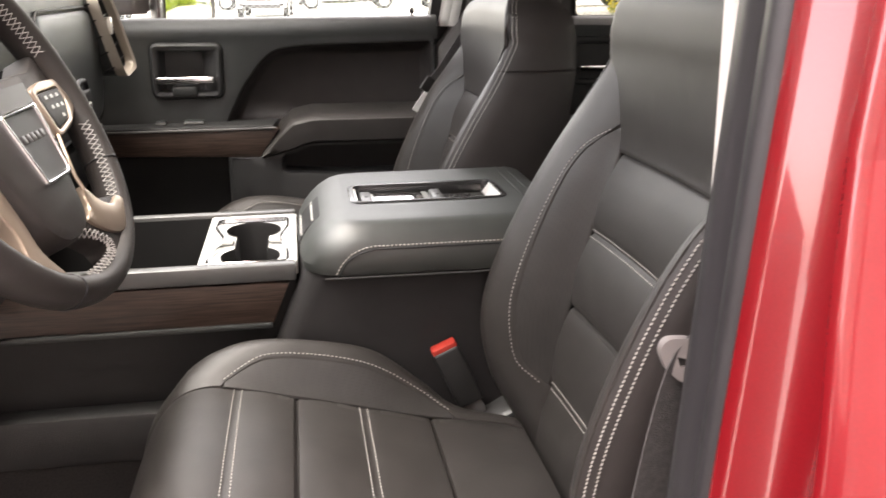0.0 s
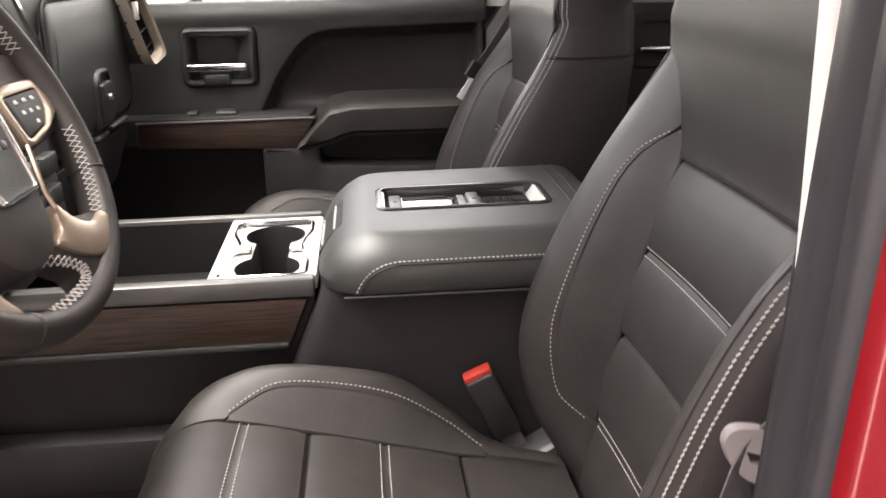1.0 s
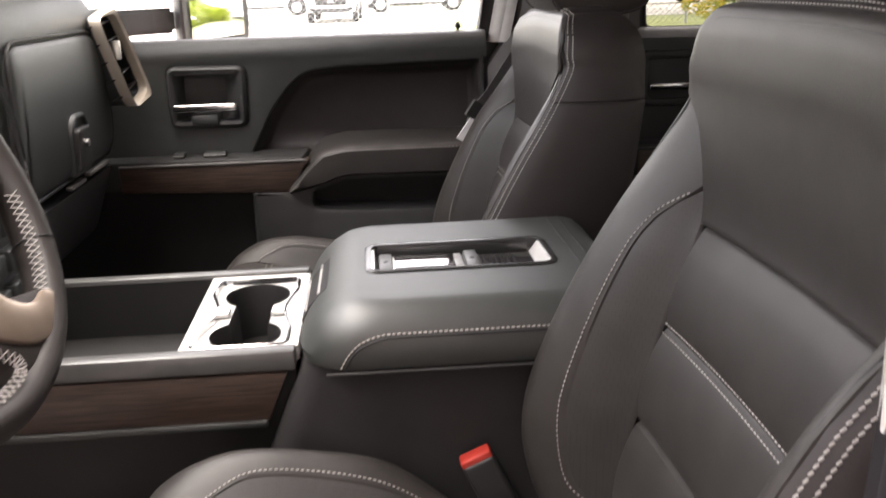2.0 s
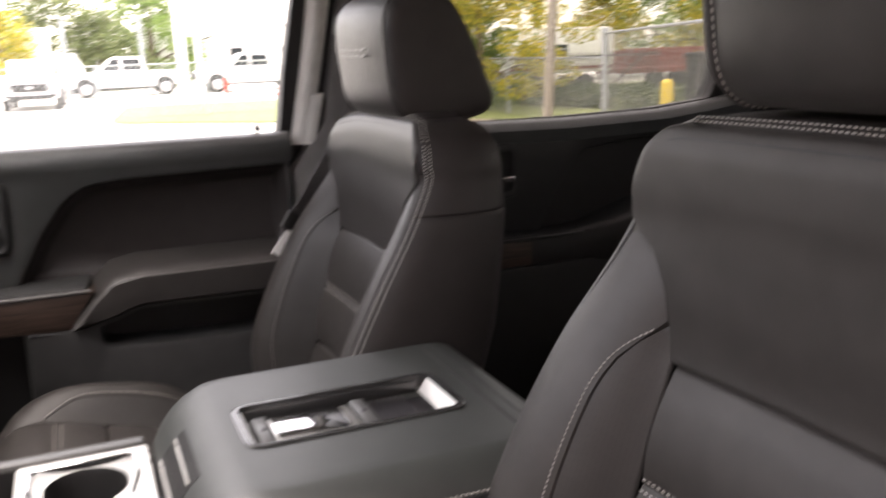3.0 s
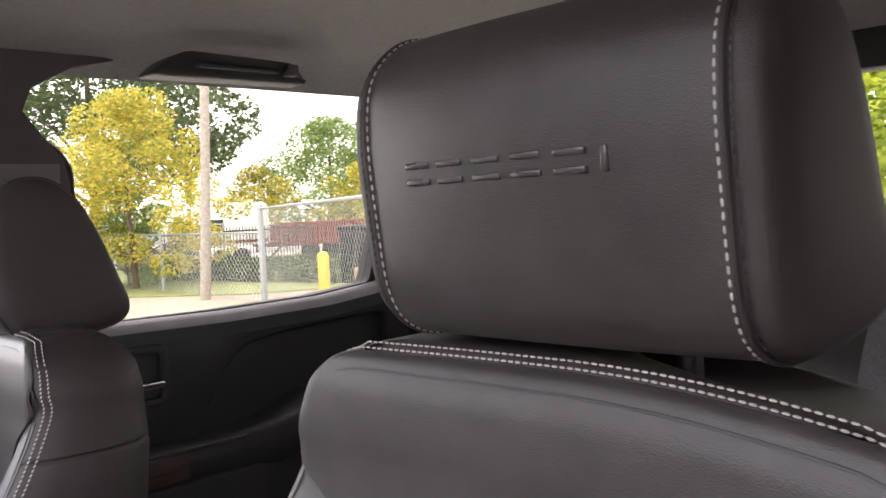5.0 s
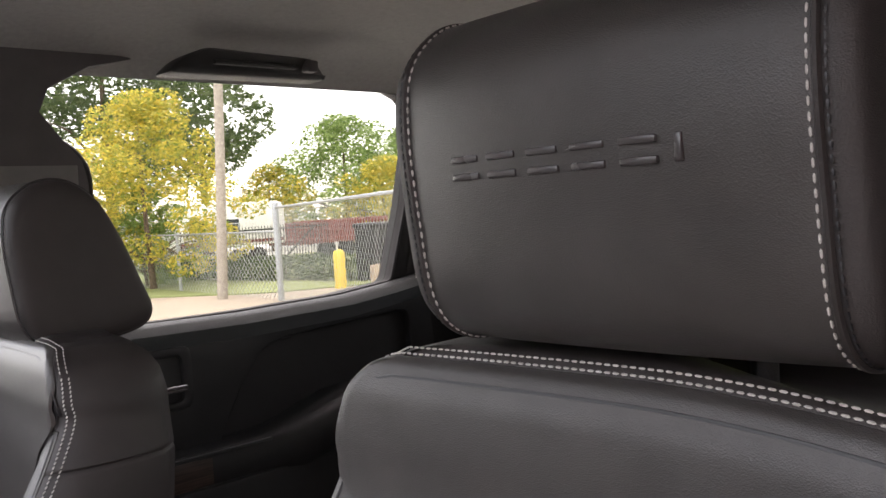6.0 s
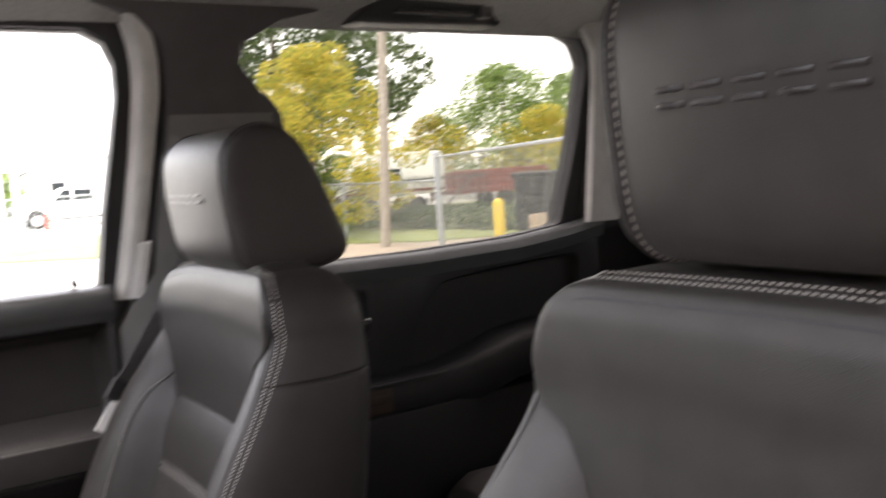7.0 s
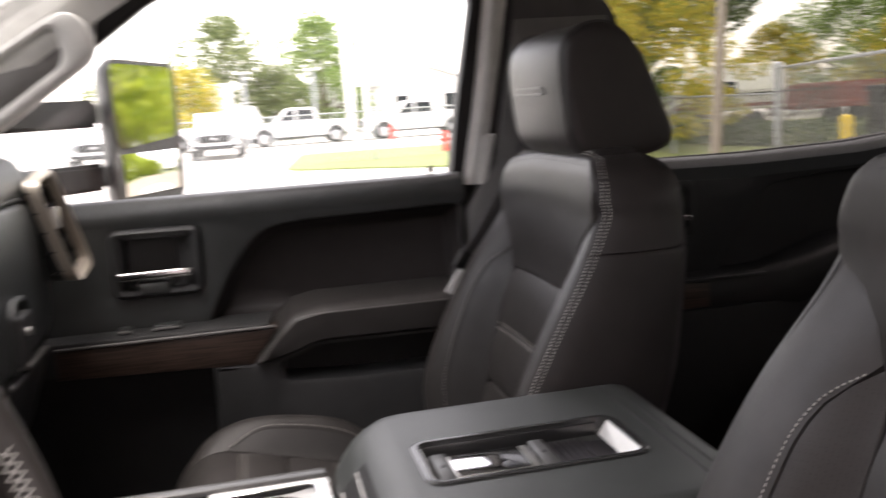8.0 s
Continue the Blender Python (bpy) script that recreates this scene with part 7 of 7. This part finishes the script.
def pickup(label):
    """White crew-cab pickup along x, nose at -x, standing at the origin."""
    p = thing("pickup_truck", (0, 0, 0), label, "pickup", "parked vehicles")
    side = round_poly([(-2.85, 0.48), (-1.42, 0.42), (1.25, 0.42), (2.9, 0.55), (2.9, 1.18), (1.0, 1.20), (0.92, 1.24), (-1.25, 1.22), (-2.7, 1.12), (-2.86, 1.0)], 0.09, 3)
    part("body", slab(bmesh.new(), side, XZ, 0.95, -0.95, bevel=0.06), WHITE_BODY, p)
    cab = round_poly([(-1.35, 1.2), (1.0, 1.2), (0.88, 1.80), (0.75, 1.90), (-0.45, 1.92), (-0.62, 1.86)], 0.06, 3)
    c = part("cab", slab(bmesh.new(), cab, XZ, 0.80, -0.80, bevel=0.07), WHITE_BODY, p)
    for y in (-0.803, 0.803):
        for q in ([(-1.05, 1.27), (-0.22, 1.27), (-0.22, 1.80), (-0.58, 1.80)], [(-0.12, 1.27), (0.82, 1.27), (0.74, 1.78), (-0.12, 1.80)]):
            part("window", slab(bmesh.new(), round_poly(q, 0.04), XZ, y - 0.004, y + 0.004), DARK_GLASS, c)
    part("windscreen", slab(bmesh.new(), round_poly([(-0.68, 0.0), (0.68, 0.0), (0.6, 0.62), (-0.6, 0.62)], 0.05), lambda u, v, d: Vector((-1.26 + v * 1.12 + d, u, 1.24 + v * 0.95)), -0.012, -0.03), DARK_GLASS, c)
    part("tailgate", new_box(2.9, 2.93, -0.8, 0.8, 0.62, 1.15, bevel=0.01), WHITE_BODY, p)
    part("grille", new_box(-2.90, -2.85, -0.55, 0.55, 0.68, 1.02, bevel=0.02), BLACK_IRON, p)
    part("bumper", new_box(-2.98, -2.82, -0.92, 0.92, 0.40, 0.60, bevel=0.04), ALLOY, p)
    part("rear_bumper", new_box(2.86, 3.0, -0.9, 0.9, 0.48, 0.64, bevel=0.03), ALLOY, p)
    for y in (-0.78, 0.78):
        part("headlight", new_box(-2.895, -2.84, y - 0.14, y + 0.14, 0.80, 1.0, bevel=0.02), GALV, p)
        part("tail_light", new_box(2.89, 2.925, y - 0.09, y + 0.09, 0.75, 1.1, bevel=0.02), SIGN_RED, p)
        part("wheel_arch", tube(bmesh.new(), [(-1.88, y * 1.224, 0.46), (-1.88, y * 1.232, 0.46)], 0.46, 20), BLACK_IRON, p)
        part("wheel_arch", tube(bmesh.new(), [(1.85, y * 1.224, 0.46), (1.85, y * 1.232, 0.46)], 0.46, 20), BLACK_IRON, p)
        for x in (-1.88, 1.85):
            wheel_parts(p, x, y * 1.15, 0.39, 1 if y > 0 else -1)
    part("sill_bar", new_box(-1.3, 1.2, -0.99, -0.93, 0.36, 0.44, bevel=0.01), BLACK_IRON, p)
    return p


def suv(label):
    """White sport utility vehicle, nose at -y."""
    p = thing("suv", (0, 0, 0), label, "car", "parked vehicles")
    side = round_poly([(-2.4, 0.42), (2.35, 0.42), (2.4, 1.15), (-1.15, 1.18), (-2.3, 1.08)], 0.12, 3)
    T = lambda u, v, d: Vector((d, u, v))
    part("body", slab(bmesh.new(), side, T, -0.98, 0.98, bevel=0.08), WHITE_BODY, p)
    cab = round_poly([(-1.2, 1.15), (2.3, 1.15), (2.15, 1.80), (1.9, 1.90), (-0.35, 1.90), (-0.55, 1.82)], 0.08, 3)
    c = part("cabin", slab(bmesh.new(), cab, T, -0.80, 0.80, bevel=0.09), WHITE_BODY, p)
    part("windscreen", slab(bmesh.new(), round_poly([(-0.68, 0), (0.68, 0), (0.58, 0.62), (-0.58, 0.62)], 0.05), lambda u, v, d: Vector((u, -1.12 + v * 1.05 + d, 1.19 + v * 0.98)), -0.012, -0.035), DARK_GLASS, c)
    for x in (-0.803, 0.803):
        for a, b in ((-0.6, 0.35), (0.45, 1.25), (1.35, 2.0)):
            part("window", slab(bmesh.new(), round_poly([(a, 1.25), (b, 1.25), (b, 1.78), (max(a, -0.25), 1.78)], 0.04), T, x - 0.004, x + 0.004), DARK_GLASS, c)
    part("grille", new_box(-0.62, 0.62, -2.43, -2.36, 0.70, 1.0, bevel=0.03), BLACK_IRON, p)
    part("lower_grille", new_box(-0.75, 0.75, -2.45, -2.38, 0.42, 0.58, bevel=0.02), BLACK_IRON, p)
    part("badge", new_box(-0.10, 0.10, -2.45, -2.42, 0.80, 0.90, bevel=0.01), ALLOY, p)
    for x in (-0.80, 0.80):
        part("headlight", new_box(x - 0.17, x + 0.17, -2.42, -2.32, 0.80, 0.98, bevel=0.03), GALV, p)
        part("fog_lamp", new_box(x - 0.09, x + 0.09, -2.44, -2.38, 0.50, 0.62, bevel=0.02), BLACK_IRON, p)
        part("mirror", new_box(x * 1.28 - 0.1, x * 1.28 + 0.1, -0.85, -0.72, 1.15, 1.32, bevel=0.03), WHITE_BODY, p)
    for y in (-1.5, 1.5):
        for x in (-0.92, 0.92):
            w = part("wheel", tube(bmesh.new(), [(x - 0.11, y, 0.38), (x + 0.11, y, 0.38)], 0.38, 20), TYRE, p)
            part("rim", tube(bmesh.new(), [(x + math.copysign(0.112, x), y, 0.38), (x + math.copysign(0.12, x), y, 0.38)], [0.26, 0.2], 16), ALLOY, w)
    return p


pk = pickup("white crew-cab pickup parked across the lot")
for x, y, a in ((8.6, 46.5, 0), (14.8, 46.0, 2), (-5.5, 47.0, -2), (21.0, 46.5, 0)):
    copy_thing(pk, pose(x, y, 0, 0, 0, a))
pk.matrix_basis = pose(2.4, 47.0, 0, 0, 0, 1)
sv = suv("white sport utility vehicle facing the street")
copy_thing(sv, pose(-6.2, 37.5, 0, 0, 0, 4))
sv.matrix_basis = pose(-1.5, 38.5, 0, 0, 0, -3)
bt = thing("box_truck", (-2.2, 54, 0), "plain white box truck", "truck")
part("box", new_box(-4.0, -0.9, 53, 55.4, 0.9, 3.6, bevel=0.05), WHITE_SIDING, bt)
part("chassis", new_box(-4.0, -0.4, 53.2, 55.2, 0.45, 0.9, bevel=0.03), BLACK_IRON, bt)
part("cab", slab(bmesh.new(), round_poly([(-0.9, 0.6), (0.7, 0.6), (0.7, 1.4), (0.3, 2.2), (-0.9, 2.3)], 0.1), XZ, 53.1, 55.3, bevel=0.05), WHITE_BODY, bt)
for x in (-3.3, 0.1):
    part("wheel", tube(bmesh.new(), [(x, 53.0, 0.45), (x, 53.3, 0.45)], 0.45, 18), TYRE, bt)

# ---- street lamps, sign, house, hydrants ----
for x, y in ((-0.2, 50.0), (3.6, 50.0)):
    ln = thing("street_lamp", (x, y, 0), "grey lot light pole with twin heads", "street lamp", "lot lights")
    part("pole", tube(bmesh.new(), [(x, y, 0), (x, y, 4.0)], [0.13, 0.10], 10), GALV, ln)
    for s in (-1, 1):
        part("head", new_box(x + s * 0.12 - 0.3 * (s < 0), x + s * 0.12 + 0.3 * (s > 0), y - 0.15, y + 0.15, 3.92, 4.05, bevel=0.02), WHITE_SIDING, ln)
sg = thing("pylon_sign", (6.0, 51, 0), "white pylon sign with a blank board", "sign")
part("mast", new_box(5.45, 6.0, 50.8, 51.2, 0, 6.1, bevel=0.03), WHITE_SIDING, sg)
part("board", new_box(6.05, 8.3, 50.85, 51.15, 2.9, 5.2, bevel=0.05), WHITE_SIDING, sg)
part("foot", new_box(6.5, 6.8, 50.9, 51.1, 0, 2.9, bevel=0.02), WHITE_SIDING, sg)


def house(base, w, d, h, ridge, label):
    x, y = base
    hs = thing("house", (x, y, 0), label, "house")
    part("wall", new_box(x - w / 2, x + w / 2, y - d / 2, y + d / 2, 0, h), WHITE_SIDING, hs)
    bm = bmesh.new()
    loft(bm, [[(x - w / 2 - 0.3, yy, h - 0.05), (x, yy, h + ridge), (x + w / 2 + 0.3, yy, h - 0.05), (x + w / 2 + 0.3, yy, h + 0.08), (x, yy, h + ridge + 0.15), (x - w / 2 - 0.3, yy, h + 0.08)] for yy in (y - d / 2 - 0.3, y + d / 2 + 0.3)])
    part("roof", bm, ROOF_GREY, hs, smooth=False)
    bm = bmesh.new()
    loft(bm, [[(x - w / 2, yy, h - 0.02), (x + w / 2, yy, h - 0.02), (x, yy, h + ridge - 0.02)] for yy in (y - d / 2, y + d / 2)])
    part("gable", bm, WHITE_SIDING, hs, smooth=False)
    for i in (-1, 1):
        wn_ = part("window", new_box(x + i * w * 0.22 - 0.45, x + i * w * 0.22 + 0.45, y - d / 2 - 0.03, y - d / 2 + 0.02, h * 0.4, h * 0.8), DARK_GLASS, hs)
        part("sill", new_box(x + i * w * 0.22 - 0.55, x + i * w * 0.22 + 0.55, y - d / 2 - 0.08, y - d / 2, h * 0.38, h * 0.4), WHITE_SIDING, wn_)
    return hs


house((6.4, 68), 5.0, 8, 3.0, 1.9, "white gabled house across the street")
house((12.5, 66), 8.0, 8, 2.9, 1.4, "white low building across the street")
house((2.4, 74), 5.0, 7, 3.3, 2.0, "white gabled house across the street")
for x, y in ((6.25, 29.2), (6.9, 44.0)):
    hy = thing("fire_hydrant", (x, y, 0), "small red fire hydrant on the lawn", "hydrant")
    part("barrel", tube(bmesh.new(), [(x, y, 0), (x, y, 0.08), (x, y, 0.09), (x, y, 0.55), (x, y, 0.58), (x, y, 0.70), (x, y, 0.76)], [0.16, 0.16, 0.11, 0.11, 0.14, 0.11, 0.04], 14), SIGN_RED, hy)
    for s in (-1, 1):
        part("outlet", tube(bmesh.new(), [(x + s * 0.08, y, 0.45), (x + s * 0.2, y, 0.45)], 0.055, 10), SIGN_RED, hy)
